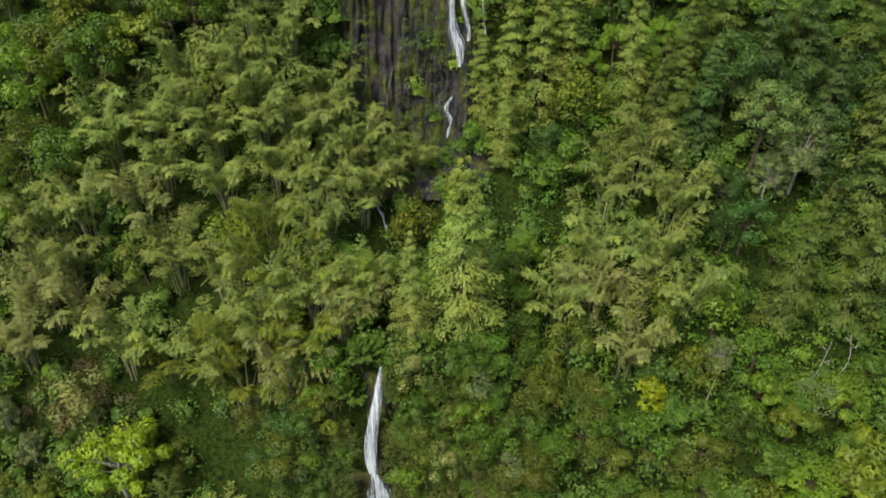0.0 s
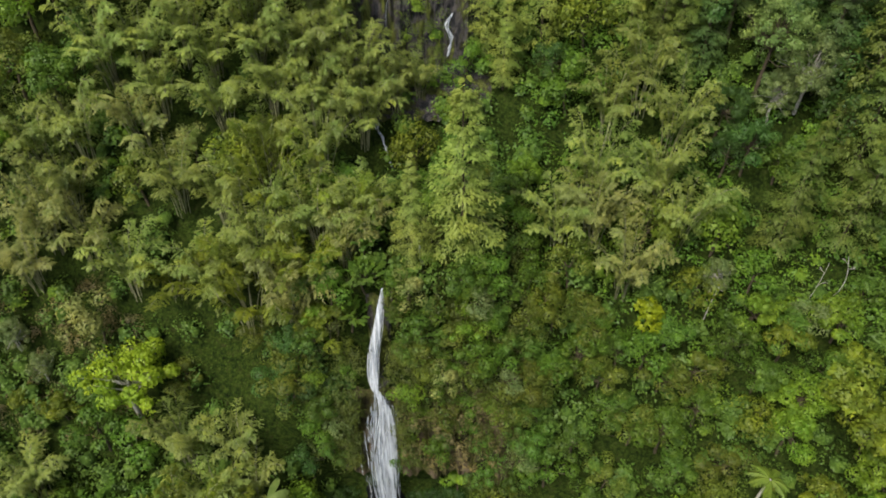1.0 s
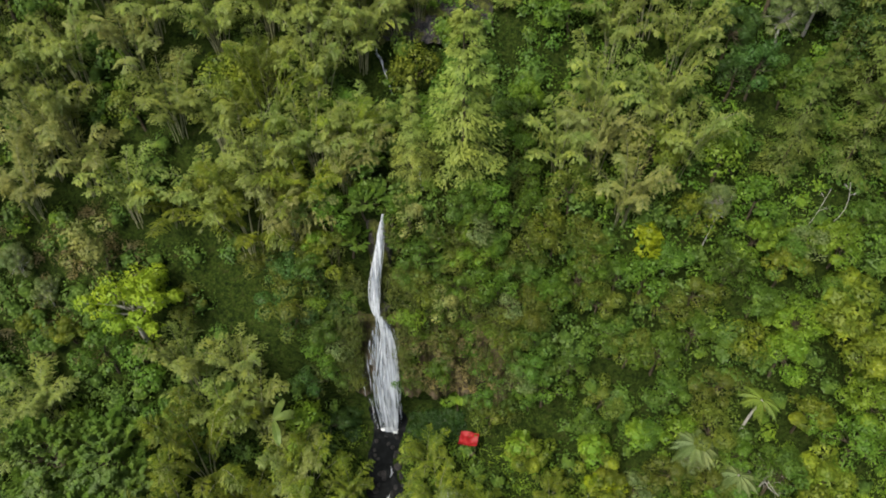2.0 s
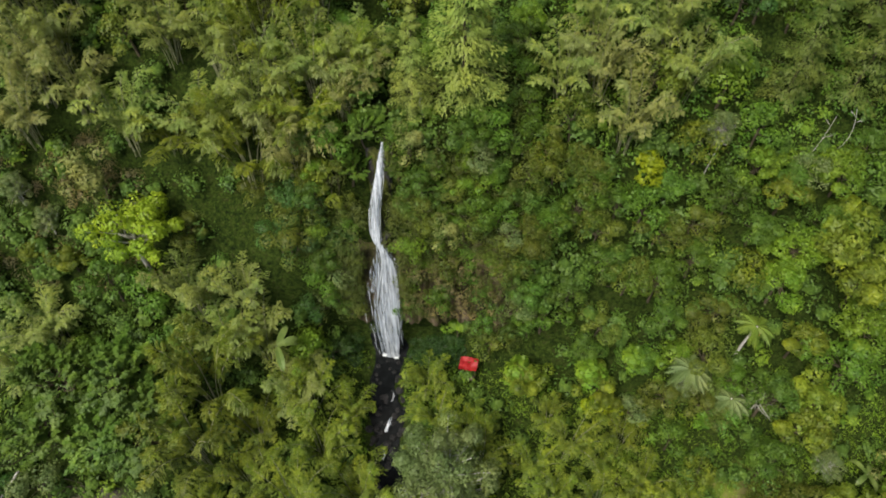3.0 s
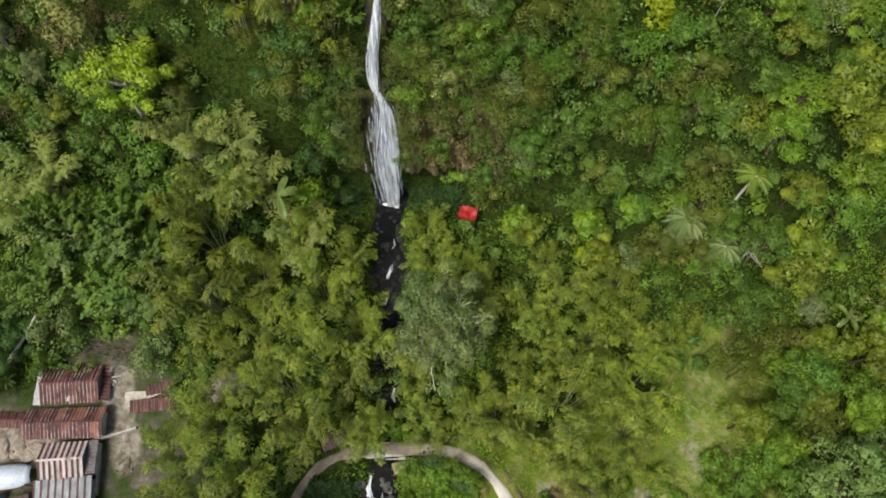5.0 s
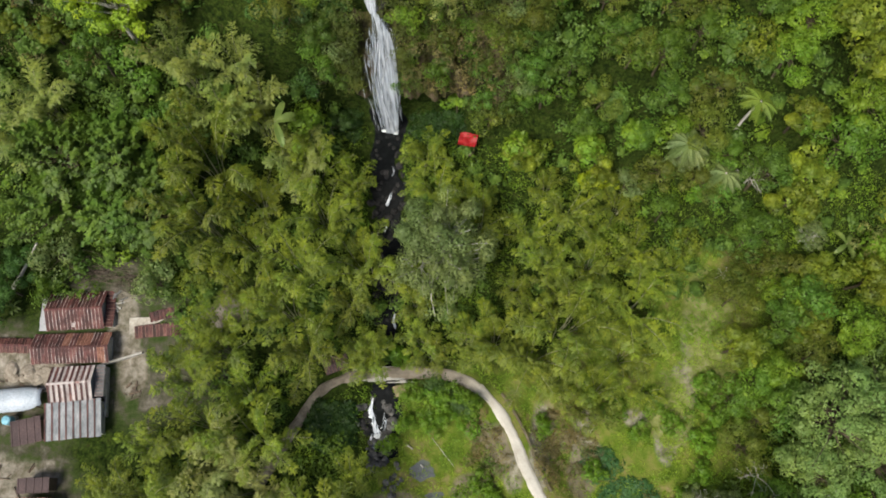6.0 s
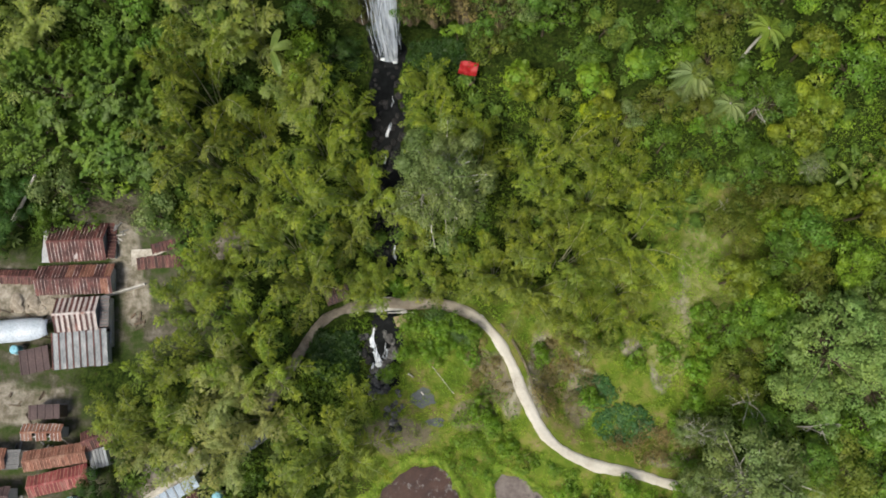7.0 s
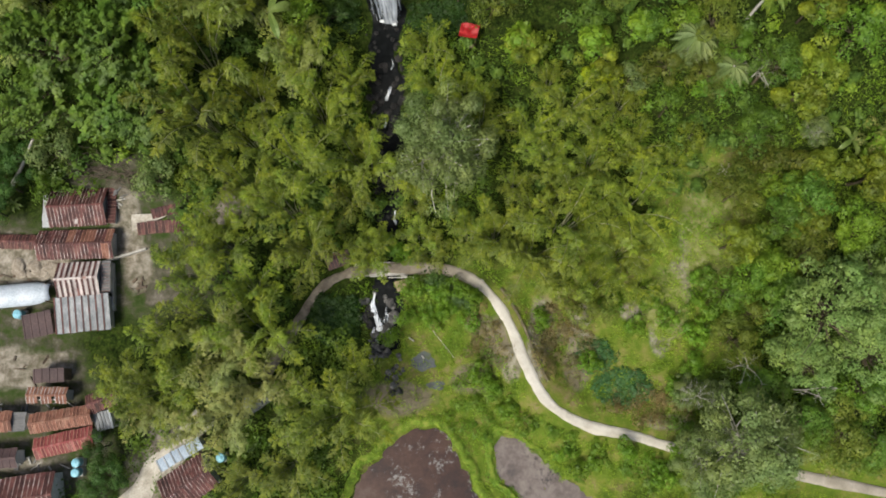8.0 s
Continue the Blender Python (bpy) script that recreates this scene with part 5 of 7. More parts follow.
cliff("middle_cliff", "wet dark rock step of the middle waterfall", -9.2, -4.2, 27.5, 38, 9, 13, 0.2)


# ---- falling water ----
def waterfall(name, label, spine, strands, veil, seed, core=0.0, lean=0.0, dense=FALL_CORE):
    """Strands of white water down a spine of x, y, z and width, over a thinner veil and, where there is much water, a dense core."""
    r = np.random.default_rng(seed)
    root = tagged(new(name), label, "waterfall")
    s = spline(np.array(spine, float), 28)
    t = np.linspace(0, 1, 28)
    vs = []
    for k in range(9):
        u = k / 8 - 0.5
        vs.append(np.stack([s[:, 0] + u * s[:, 3] * 0.92, s[:, 1] - 0.25 * math.cos(u * math.pi) * s[:, 3] * 0.4, s[:, 2]], 1))
    v = np.stack(vs, 0)
    i, j = np.meshgrid(np.arange(8), np.arange(27), indexing="ij")
    q = np.stack([i * 28 + j, (i + 1) * 28 + j, (i + 1) * 28 + j + 1, i * 28 + j + 1], -1)
    sheet = mesh_np("veil", v, q, veil, False)
    sheet.materials.append(FALL_MIST)
    sheet.polygons.foreach_set("material_index", ((i == 0) | (i == 7) | ((i == 1) & (j > 12))).astype(np.int32).ravel())
    part_mesh("veil", sheet, root, "thin grey-white veil of spray")
    if core:
        cv = np.stack([np.stack([s[:, 0] + (k / 4 - 0.5 + 0.10 * core * np.sin(t * 7 + k)) * s[:, 3] * core + lean * s[:, 3], s[:, 1] - 0.2 - 0.1 * s[:, 3] - 0.1 * math.cos((k / 4 - 0.5) * math.pi), s[:, 2]], 1) for k in range(5)], 0)
        ci, cj = np.meshgrid(np.arange(4), np.arange(27), indexing="ij")
        part_mesh("core", mesh_np("core", cv, np.stack([ci * 28 + cj, (ci + 1) * 28 + cj, (ci + 1) * 28 + cj + 1, ci * 28 + cj + 1], -1), dense, False), root, "dense streaked sheet of falling water")
    tubes = []
    for _ in range(strands):
        a, b = sorted(r.uniform(0, 1, 2))
        b = min(1, max(b, a + 0.3))
        a = max(0, min(a, b - 0.3))
        tt = np.linspace(a, b, 10)
        u = np.clip(r.normal(0, 0.2), -0.46, 0.46) + 0.04 * np.sin(tt * r.uniform(4, 14) + r.uniform(0, 6))
        c = [np.interp(tt, t, s[:, m]) for m in range(4)]
        w = c[3]
        rad = r.uniform(0.010, 0.028) * (0.5 + w * 0.5) * np.sin(np.linspace(0.15, 3.0, 10)) + 0.008
        tubes.append(tube(np.stack([c[0] + u * w, c[1] - 0.12 - 0.12 * w * np.cos(u * math.pi) - r.uniform(0, 0.15), c[2]], 1), rad, 5))
    vv, ff = joined(tubes)
    tagged(part_mesh("white_water", mesh_np("white_water", vv, ff, FALL_WATER, False), root, "white falling water in strands"), kind="stuff")
    return root


waterfall("waterfall", "white lower waterfall dropping free into a dark pool",
          [(-7.18, 46.30, 27.8, 0.9), (-6.86, 45.95, 27.0, 1.4), (-6.58, 45.70, 25.3, 2.6), (-6.66, 45.50, 23.0, 3.7), (-7.02, 45.20, 19.2, 4.7), (-7.20, 45.10, 17.0, 5.0), (-7.28, 44.90, 12.9, 4.8), (-7.22, 44.75, 8.8, 4.3), (-7.20, 44.65, 5.9, 3.6)], 9, FALL_THIN, 1, 0.46, 0.14, FALL_SOFT)
waterfall("waterfall", "narrow middle waterfall sliding down a rock step",
          [(-6.02, 49.90, 38.9, 0.30), (-6.30, 49.20, 37.2, 0.80), (-6.66, 48.60, 35.0, 1.10), (-7.05, 47.95, 32.8, 1.30), (-7.30, 47.20, 30.4, 1.40), (-7.30, 46.70, 28.7, 1.35), (-7.18, 46.25, 27.6, 0.85)], 30, FALL_VEIL, 2, 0.75)
waterfall("waterfall", "upper waterfall in white strands over mossy rock",
          [(1.39, 82.36, 67.54, 1.10), (1.01, 80.21, 65.66, 0.90), (0.95, 79.72, 64.25, 0.70), (1.08, 79.14, 62.53, 1.20), (1.60, 78.63, 60.96, 1.70), (1.86, 78.18, 59.62, 1.30), (1.87, 77.79, 58.50, 0.60)], 13, FALL_CORE, 3)
waterfall("waterfall", "slim side strand of the upper waterfall",
          [(1.71, 82.38, 67.53, 0.80), (2.14, 80.32, 65.63, 1.00), (2.60, 79.66, 63.64, 0.50), (2.87, 79.17, 62.20, 0.50), (2.81, 78.79, 61.17, 0.70)], 5, FALL_CORE, 4)
waterfall("waterfall", "thin trickle at the edge of the upper cliff",
          [(4.18, 81.86, 67.05, 0.20), (4.50, 80.16, 64.43, 0.22), (4.79, 79.32, 62.15, 0.30), (4.87, 78.92, 61.12, 0.60), (5.08, 78.49, 59.97, 0.30)], 6, FALL_MIST, 5)
waterfall("waterfall", "small winding cascade below the upper waterfall",
          [(1.10, 76.72, 55.45, 0.25), (0.62, 76.50, 54.8, 0.5), (0.36, 76.32, 54.3, 0.75), (0.50, 76.15, 53.8, 0.35), (0.86, 75.93, 53.1, 0.5), (0.80, 75.68, 52.4, 0.25), (0.66, 75.48, 51.77, 0.6), (0.46, 75.21, 50.95, 0.25)], 9, FALL_CORE, 6)
waterfall("waterfall", "thin trickle down the dark columnar rock",
          [(-4.12, 80.44, 66.81, 0.05), (-3.97, 78.92, 63.24, 0.07), (-3.87, 78.46, 61.79, 0.18), (-4.20, 78.27, 61.22, 0.30), (-5.37, 77.78, 59.76, 0.07), (-5.87, 77.12, 57.68, 0.10), (-6.29, 76.65, 56.17, 0.10), (-6.42, 75.89, 53.72, 0.12)], 2, FALL_MIST, 7)
waterfall("waterfall", "broken cascade in the dark gully",
          [(-7.85, 69.4, 46.9, 0.35), (-7.45, 68.9, 46.1, 0.6), (-7.3, 68.4, 45.4, 0.25), (-6.75, 67.9, 45.0, 0.5), (-6.6, 67.4, 44.3, 0.2), (-6.25, 66.9, 43.6, 0.55), (-5.9, 66.2, 42.6, 0.3), (-5.55, 65.6, 41.9, 0.35)], 12, FALL_MIST, 8)
waterfall("waterfall", "short cascade half hidden behind the trees",
          [(-2.5, 56, 40.2, 0.4), (-2.4, 55.2, 39.4, 0.6), (-2.2, 53.6, 38.2, 0.5)], 14, FALL_WATER, 9)
waterfall("waterfall", "white cascade over boulders below the bridge",
          [(-8.95, 11.2, -1.75, 0.2), (-9.1, 10.6, -2.1, 0.35), (-9.3, 9.9, -2.5, 0.75), (-9.15, 9.2, -2.7, 0.95), (-8.85, 8.4, -2.9, 0.7), (-8.5, 7.5, -3.2, 1.1), (-8.4, 6.9, -3.3, 0.9)], 22, FALL_CORE, 10, 0.7)
waterfall("waterfall", "thin side arm of the cascade between boulders",
          [(-7.5, 9.9, -2.35, 0.15), (-7.6, 9.1, -2.5, 0.3), (-7.45, 8.4, -2.7, 0.65), (-7.7, 7.6, -3.0, 0.8)], 9, FALL_MIST, 13)
waterfall("waterfall", "small white chute among wet rocks in the stream",
          [(-6.75, 36.5, 4.25, 0.2), (-6.9, 36.0, 4.1, 0.5), (-7.1, 35.6, 3.9, 0.35), (-7.3, 35.1, 3.7, 0.6)], 5, FALL_CORE, 11, 0.8)
for k, (fx, fy) in enumerate(((-6.6, 39.2), (-7.6, 32.4))):
    fz = float(ground(fx, fy)[0]) + 0.5
    waterfall("waterfall", "thin white riffle between stream boulders", [(fx, fy + 0.6, fz + 0.15, 0.12), (fx + 0.15, fy, fz + 0.05, 0.3), (fx - 0.1, fy - 0.6, fz - 0.1, 0.15)], 6, FALL_MIST, 20 + k)
waterfall("waterfall", "small riffle in the shaded stream",
          [(-6.3, 21.4, 0.5, 0.2), (-6.45, 20.6, 0.3, 0.4), (-6.2, 19.9, 0.1, 0.3)], 8, FALL_CORE, 12, 0.7)

# ---- stream ----
sy = np.linspace(3.6, 46.5, 120)
half = np.where(sy > 26, np.interp(sy, (26, 30, 34.7, 38, 41.2, 44, 45.5, 46.5), (2.0, 2.2, 2.25, 1.9, 1.7, 2.3, 2.5, 2.1)), np.where((sy > 4) & (sy < 12), 2.9, 1.5)) * (1 + 0.12 * np.sin(sy * 0.9))
sx = stream_x(sy)
bed = ground(sx, sy)
lift = 0.28 + 0.12 * np.sin(sy * 0.7) + 0.42 * np.exp(-((sy - 8.8) / 2.0) ** 4)
ragged = [np.array([1 + 0.22 * noise.noise((y * 0.9, k, 2.0)) + 0.16 * noise.noise((y * 2.6, k, 8.0)) for y in sy]) for k in (0.3, 5.7)]
sv = np.stack([np.stack([sx + half * u * ragged[int(u > 0)], sy, bed + lift], 1) for u in (-1, -0.5, 0, 0.5, 1)], 0)
si, sj = np.meshgrid(np.arange(4), np.arange(119), indexing="ij")
sq = np.stack([si * 120 + sj, (si + 1) * 120 + sj, (si + 1) * 120 + sj + 1, si * 120 + sj + 1], -1)
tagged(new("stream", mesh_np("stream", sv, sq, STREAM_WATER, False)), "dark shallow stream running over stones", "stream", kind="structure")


def pond(name, which, label, mat):
    cx, cy = PONDS[which][:2]
    a = np.linspace(0, 2 * math.pi, 97)[:-1]
    r = pond_reach(which, a) + 0.12 * np.sin(a * 23) * np.sin(a * 7)
    rings = [np.stack([cx + np.cos(a) * r * k, cy + np.sin(a) * r * k, np.full(96, POND_Z)], 1) for k in (1.0, 0.75, 0.5, 0.25, 0.02)]
    i, j = np.meshgrid(np.arange(4), np.arange(96), indexing="ij")
    k = (j + 1) % 96
    q = np.stack([i * 96 + j, i * 96 + k, (i + 1) * 96 + k, (i + 1) * 96 + j], -1)
    tagged(new(name, mesh_np(name, np.stack(rings), q, mat, False)), label, "paddy", kind="structure")


pond("paddy_1", "large", "flooded brown rice paddy reflecting the sky", PADDY_WATER)
pond("paddy_2", "small", "flooded pale brown rice paddy", PADDY_WATER_PALE)


puddle = tagged(new("puddle"), "shallow grey puddle in the wet grass", "puddle")
pa = np.linspace(0, 2 * math.pi, 41)[:-1]
for px, py, pr, pq in ((-2.8, 2.6, 1.5, 1.2), (-1.2, -0.4, 1.1, 0.6)):
    ring = np.array([1.0, 0.6, 0.02])[:, None, None] * np.stack([np.cos(pa) * pr * (1 + 0.2 * np.sin(3 * pa + px) + 0.12 * np.sin(7 * pa)), np.sin(pa) * pq * (1 + 0.15 * np.sin(4 * pa + py)), 0 * pa], 1)[None]
    high = np.max(ground(px + ring[0, :, 0], py + ring[0, :, 1])) - 0.02
    i, j = np.meshgrid(np.arange(2), np.arange(40), indexing="ij")
    k = (j + 1) % 40
    q = np.stack([i * 40 + j, i * 40 + k, (i + 1) * 40 + k, (i + 1) * 40 + j], -1)
    part_mesh("water", mesh_np("water", ring.reshape(-1, 3) + np.array([px, py, high]), q, PUDDLE_WATER, False), puddle)


# ---- grassy bunds round the paddies ----
def bund(name, which, a0, a1, off, label):
    cx, cy = PONDS[which][:2]
    a = np.radians(np.linspace(a0, a1, 70))
    r = pond_reach(which, a) + off + 0.15 * np.sin(a * 9)
    rows = []
    for u, dz in ((-0.75, -0.3), (-0.4, 0.16), (0.0, 0.26), (0.4, 0.16), (0.75, -0.3)):
        bx, by = cx + np.cos(a) * (r + u), cy + np.sin(a) * (r + u)
        rows.append(np.stack([bx, by, ground(bx, by) + dz + 0.05 * np.sin(a * 31 + u)], 1))
    i, j = np.meshgrid(np.arange(4), np.arange(69), indexing="ij")
    q = np.stack([i * 70 + j, (i + 1) * 70 + j, (i + 1) * 70 + j + 1, i * 70 + j + 1], -1)
    tagged(new(name, mesh_np(name, np.stack(rows), q, BUND_GRASS, False)), label, "bund", kind="structure")
    k = rng.integers(0, 70, 420)
    off2 = rng.uniform(-0.7, 0.7, 420)
    undergrowth("bund_grass", "bright green grass tufts along the paddy's bund", BRIGHT_LEAF, cx + np.cos(a[k]) * (r[k] + off2), cy + np.sin(a[k]) * (r[k] + off2), 12, 0.3, 0.24, 0.6, 0.25)


bund("bund_1", "large", -40, 200, 0.95, "narrow grassy earth bank round the brown paddy")
bund("bund_2", "small", 20, 250, 0.75, "narrow grassy earth bank round the pale paddy")


# ---- boulders ----
def boulder_mesh(seed, mat=None):
    bm = bmesh.new()
    bmesh.ops.create_icosphere(bm, subdivisions=2, radius=1)
    off = Vector((seed * 3.7, seed * 1.3, 0.5))
    for v in bm.verts:
        v.co *= 1 + 0.35 * noise.noise(v.co * 1.1 + off) + 0.12 * noise.noise(v.co * 3 + off)
        v.co.z *= 0.7
    me = bpy.data.meshes.new("boulder")
    bm.to_mesh(me)
    bm.free()
    me.materials.append(mat or (ROCK if seed < 6 else ROCK_PALE))
    return me


STONES = [boulder_mesh(i) for i in range(12)]


def boulder(i, x, y, r, label, pale=0, afloat=False):
    """A stone bedded in the ground or, where it stands in deeper water, reaching up out of it."""
    ob = new("boulder", STONES[i % 6 + pale])
    base = float(ground(x, y)[0])
    if afloat:
        base = max(base, float(np.interp(y, sy, bed + lift)) - 0.15 * r)
    ob.matrix_world = Matrix.Translation((x, y, base + r * 0.25)) @ pose(0, 0, 0, (i * 37) % 25 - 12, (i * 53) % 25 - 12, (i * 71) % 360) @ Matrix.Scale(r, 4)
    tagged(ob, label, "boulder", "boulders in the stream")


stone_rng = np.random.default_rng(44)
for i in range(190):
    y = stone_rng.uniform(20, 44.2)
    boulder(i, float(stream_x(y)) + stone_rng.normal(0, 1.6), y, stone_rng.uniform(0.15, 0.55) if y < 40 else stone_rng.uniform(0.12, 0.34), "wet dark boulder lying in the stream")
for i in range(46):
    a = stone_rng.uniform(-0.35 * math.pi, 1.25 * math.pi)
    boulder(i, -8.85 + 2.15 * math.cos(a) * stone_rng.uniform(0.85, 1.15), 8.7 + 2.2 * math.sin(a) * stone_rng.uniform(0.85, 1.15), 0.18 + 0.45 * stone_rng.random() ** 2, "grey boulder beside the cascade below the bridge", 6, True)
for i in range(60):
    boulder(i, stone_rng.normal(-8.7, 0.85), stone_rng.uniform(2.8, 6.9), stone_rng.uniform(0.14, 0.42), "grey stone in the stream bed", 6, True)
for i in range(9):
    boulder(i, -10.1 + stone_rng.normal(0, 0.4), stone_rng.uniform(7.2, 9.6), stone_rng.uniform(0.3, 0.6), "wet dark boulder lying in the stream", 0, True)
for i in range(14):
    boulder(i, stone_rng.normal(-6.4, 0.6), stone_rng.uniform(-1.5, 2.2), stone_rng.uniform(0.2, 0.55), "pale stone in a heap beside the grass", 6)


# ---- road and bridge ----
def road(name, label, mat, i0, i1, width, edge_seed):
    r = np.random.default_rng(edge_seed)
    p = ROAD_LINE[i0:i1]
    tg = unit(np.gradient(p[:, :2], axis=0))
    nm = np.stack([-tg[:, 1], tg[:, 0]], 1)
    rows = []
    wander = np.convolve(np.pad(r.normal(0, 0.16, len(p)), 4, mode="edge"), np.ones(5) / 5, "same")[4:-4]
    for u, dz in ((-1.15, -0.22), (-1, 0.02), (-0.35, 0.05), (0.35, 0.05), (1, 0.02), (1.15, -0.22)):
        w = width * 0.5 * u + (wander * np.sign(u) + r.normal(0, 0.025, len(p)) if abs(u) >= 1 else 0)
        rows.append(np.column_stack([p[:, :2] + nm * np.reshape(w * np.ones(len(p)), (-1, 1)), p[:, 2] + dz]))
    n = len(p)
    i, j = np.meshgrid(np.arange(5), np.arange(n - 1), indexing="ij")
    q = np.stack([i * n + j, (i + 1) * n + j, (i + 1) * n + j + 1, i * n + j + 1], -1)
    tagged(new(name, mesh_np(name, np.stack(rows), q, mat, False)), label, "path", kind="structure")


road("dirt_path", "brown dirt path curving under the bamboo", DIRT_ROAD, 0, 38, 1.15, 1)
road("bridge_path", "grey-brown dirt path over the small bridge", SAND_ROAD, 37, 62, 1.3, 2)
road("road", "pale sandy footpath winding round the paddies", SAND_ROAD, 61, 160, 1.2, 3)


def box(bm, x0, x1, y0, y1, z0, z1, bevel=0.02):
    r = bmesh.ops.create_cube(bm, size=1)
    bmesh.ops.scale(bm, vec=(x1 - x0, y1 - y0, z1 - z0), verts=r["verts"])
    bmesh.ops.translate(bm, vec=((x0 + x1) / 2, (y0 + y1) / 2, (z0 + z1) / 2), verts=r["verts"])
    if bevel:
        edges = list({e for v in r["verts"] for e in v.link_edges})
        bmesh.ops.bevel(bm, geom=edges, offset=bevel, segments=1, affect="EDGES")


def boxes(name, mat, parent, *dims, label="", bevel=0.02):
    bm = bmesh.new()
    for d in dims:
        box(bm, *d, bevel)
    return part(name, bm, mat, parent, label)


bridge = tagged(new("footbridge"), "small concrete footbridge over the stream", "bridge")
bridge.matrix_world = pose(-8.2, 14.0, -0.1, 0, 0, 1)
boxes("deck", CONCRETE, bridge, (-3.2, 3.2, -0.85, 0.85, -0.45, -0.02))
boxes("kerb", CONCRETE, bridge, (-1.3, 0.9, -0.99, -0.83, -0.3, 0.10))
boxes("abutment", CONCRETE, bridge, (-3.4, -2.6, -1.1, 1.1, -3.2, -0.46))
boxes("abutment", CONCRETE, bridge, (2.6, 3.4, -1.1, 1.1, -3.2, -0.46))
for px in (1.5, 2.9, 4.2):
    boxes("rail_post", DARK_WOOD, bridge, (px, px + 0.1, -1.3, -1.2, -0.3, 0.75))
boxes("handrail", CONCRETE, bridge, (1.1, 4.5, -1.31, -1.19, 0.68, 0.78))

# a sloping concrete apron beside the bridge, and poles lying in the grass
bm = bmesh.new()
bmesh.ops.create_cube(bm, size=1)
for v in bm.verts:
    v.co = Vector((v.co.x * (2.6 if v.co.y > 0 else 1.3) + (0.3 if v.co.y > 0 else -0.2), v.co.y * 1.3, v.co.z * 0.3 + 0.35 * v.co.y))
bmesh.ops.bevel(bm, geom=bm.edges[:], offset=0.06, segments=2, affect="EDGES")
me = bpy.data.meshes.new("apron")
bm.to_mesh(me)
bm.free()
me.materials.append(MUD_BANK)
apron = tagged(new("apron", me), "sloping apron of pale dry earth beside the footbridge", "apron", kind="structure")
apron.matrix_world = pose(-5.4, 12.1, float(ground(-5.4, 12.1)[0]) + 0.15, 0, 0, 12)
for (ax, ay), (bx, by), rad, lab in (((-1.6, 6.4), (1.1, 3.0), 0.04, "pale bamboo pole lying in the grass"), ((-4.7, 5.6), (-4.0, 5.1), 0.11, "short pale log lying in the grass"), ((-3.0, 3.3), (-2.7, 2.9), 0.12, "short pale log lying in the grass")):
    v, f = tube([(ax, ay, float(ground(ax, ay)[0]) + rad + 0.2), ((ax + bx) / 2, (ay + by) / 2, float(ground((ax + bx) / 2, (ay + by) / 2)[0]) + rad + 0.2), (bx, by, float(ground(bx, by)[0]) + rad + 0.2)], [rad, rad * 0.9, rad * 0.7], 7)
    tagged(new("lying_pole", mesh_np("lying_pole", v, f, PALE_BARK, False)), lab, "pole")

# a stone-lined drain along the uphill side of the path
dp = ROAD_LINE[66:92]
dt = unit(np.gradient(dp[:, :2], axis=0))
dn = np.stack([-dt[:, 1], dt[:, 0]], 1)
dv = np.stack([np.column_stack([dp[:, :2] + dn * o, dp[:, 2] + z]) for o, z in ((1.35, -0.25), (1.4, 0.12), (1.62, 0.14), (1.66, -0.25))])
di, dj = np.meshgrid(np.arange(3), np.arange(len(dp) - 1), indexing="ij")
dq = np.stack([di * len(dp) + dj, (di + 1) * len(dp) + dj, (di + 1) * len(dp) + dj + 1, di * len(dp) + dj + 1], -1)
tagged(new("drain_edge", mesh_np("drain_edge", dv, dq, MUD_DARK)), "low earthen edge along the uphill side of the path", "kerb", kind="structure")


def foam(x, y, z, rx, ry, seed, label):
    """A low, ragged patch of white water."""
    bm = bmesh.new()
    bmesh.ops.create_icosphere(bm, subdivisions=3, radius=1)
    for v in bm.verts:
        k = 1 + 0.45 * noise.noise(v.co * 2.2 + Vector((seed, 0, 0))) + 0.25 * noise.noise(v.co * 6 + Vector((0, seed, 0)))
        v.co = Vector((v.co.x * rx * k, v.co.y * ry * k, v.co.z * 0.28 * k))
    me = bpy.data.meshes.new("foam")
    bm.to_mesh(me)
    bm.free()
    me.materials.append(FOAM)
    ob = tagged(new("foam", me), label, "foam")
    ob.location = (x, y, z)


foam(-6.95, 44.4, 5.9, 1.05, 0.24, 1.0, "white foam where the waterfall meets the pool")
foam(-6.25, 44.1, 5.85, 0.3, 0.22, 4.0, "small splash of foam beside the foot of the waterfall")
foam(-8.4, 6.7, -3.3, 0.5, 0.3, 3.0, "white foam at the foot of the cascade")
for k, (fx, fy) in enumerate(((-9.3, 6.5), (-7.2, 7.0), (-8.7, 5.9), (-6.9, 6.5), (-9.0, 5.2))):
    fz = float(np.interp(fy, sy, bed + lift)) + 0.12
    waterfall("waterfall", "grey riffle running out between stones", [(fx + 0.25, fy + 0.5, fz + 0.1, 0.25), (fx, fy, fz + 0.03, 0.6), (fx - 0.2, fy - 0.5, fz - 0.05, 0.3)], 4, FALL_MIST, 30 + k)
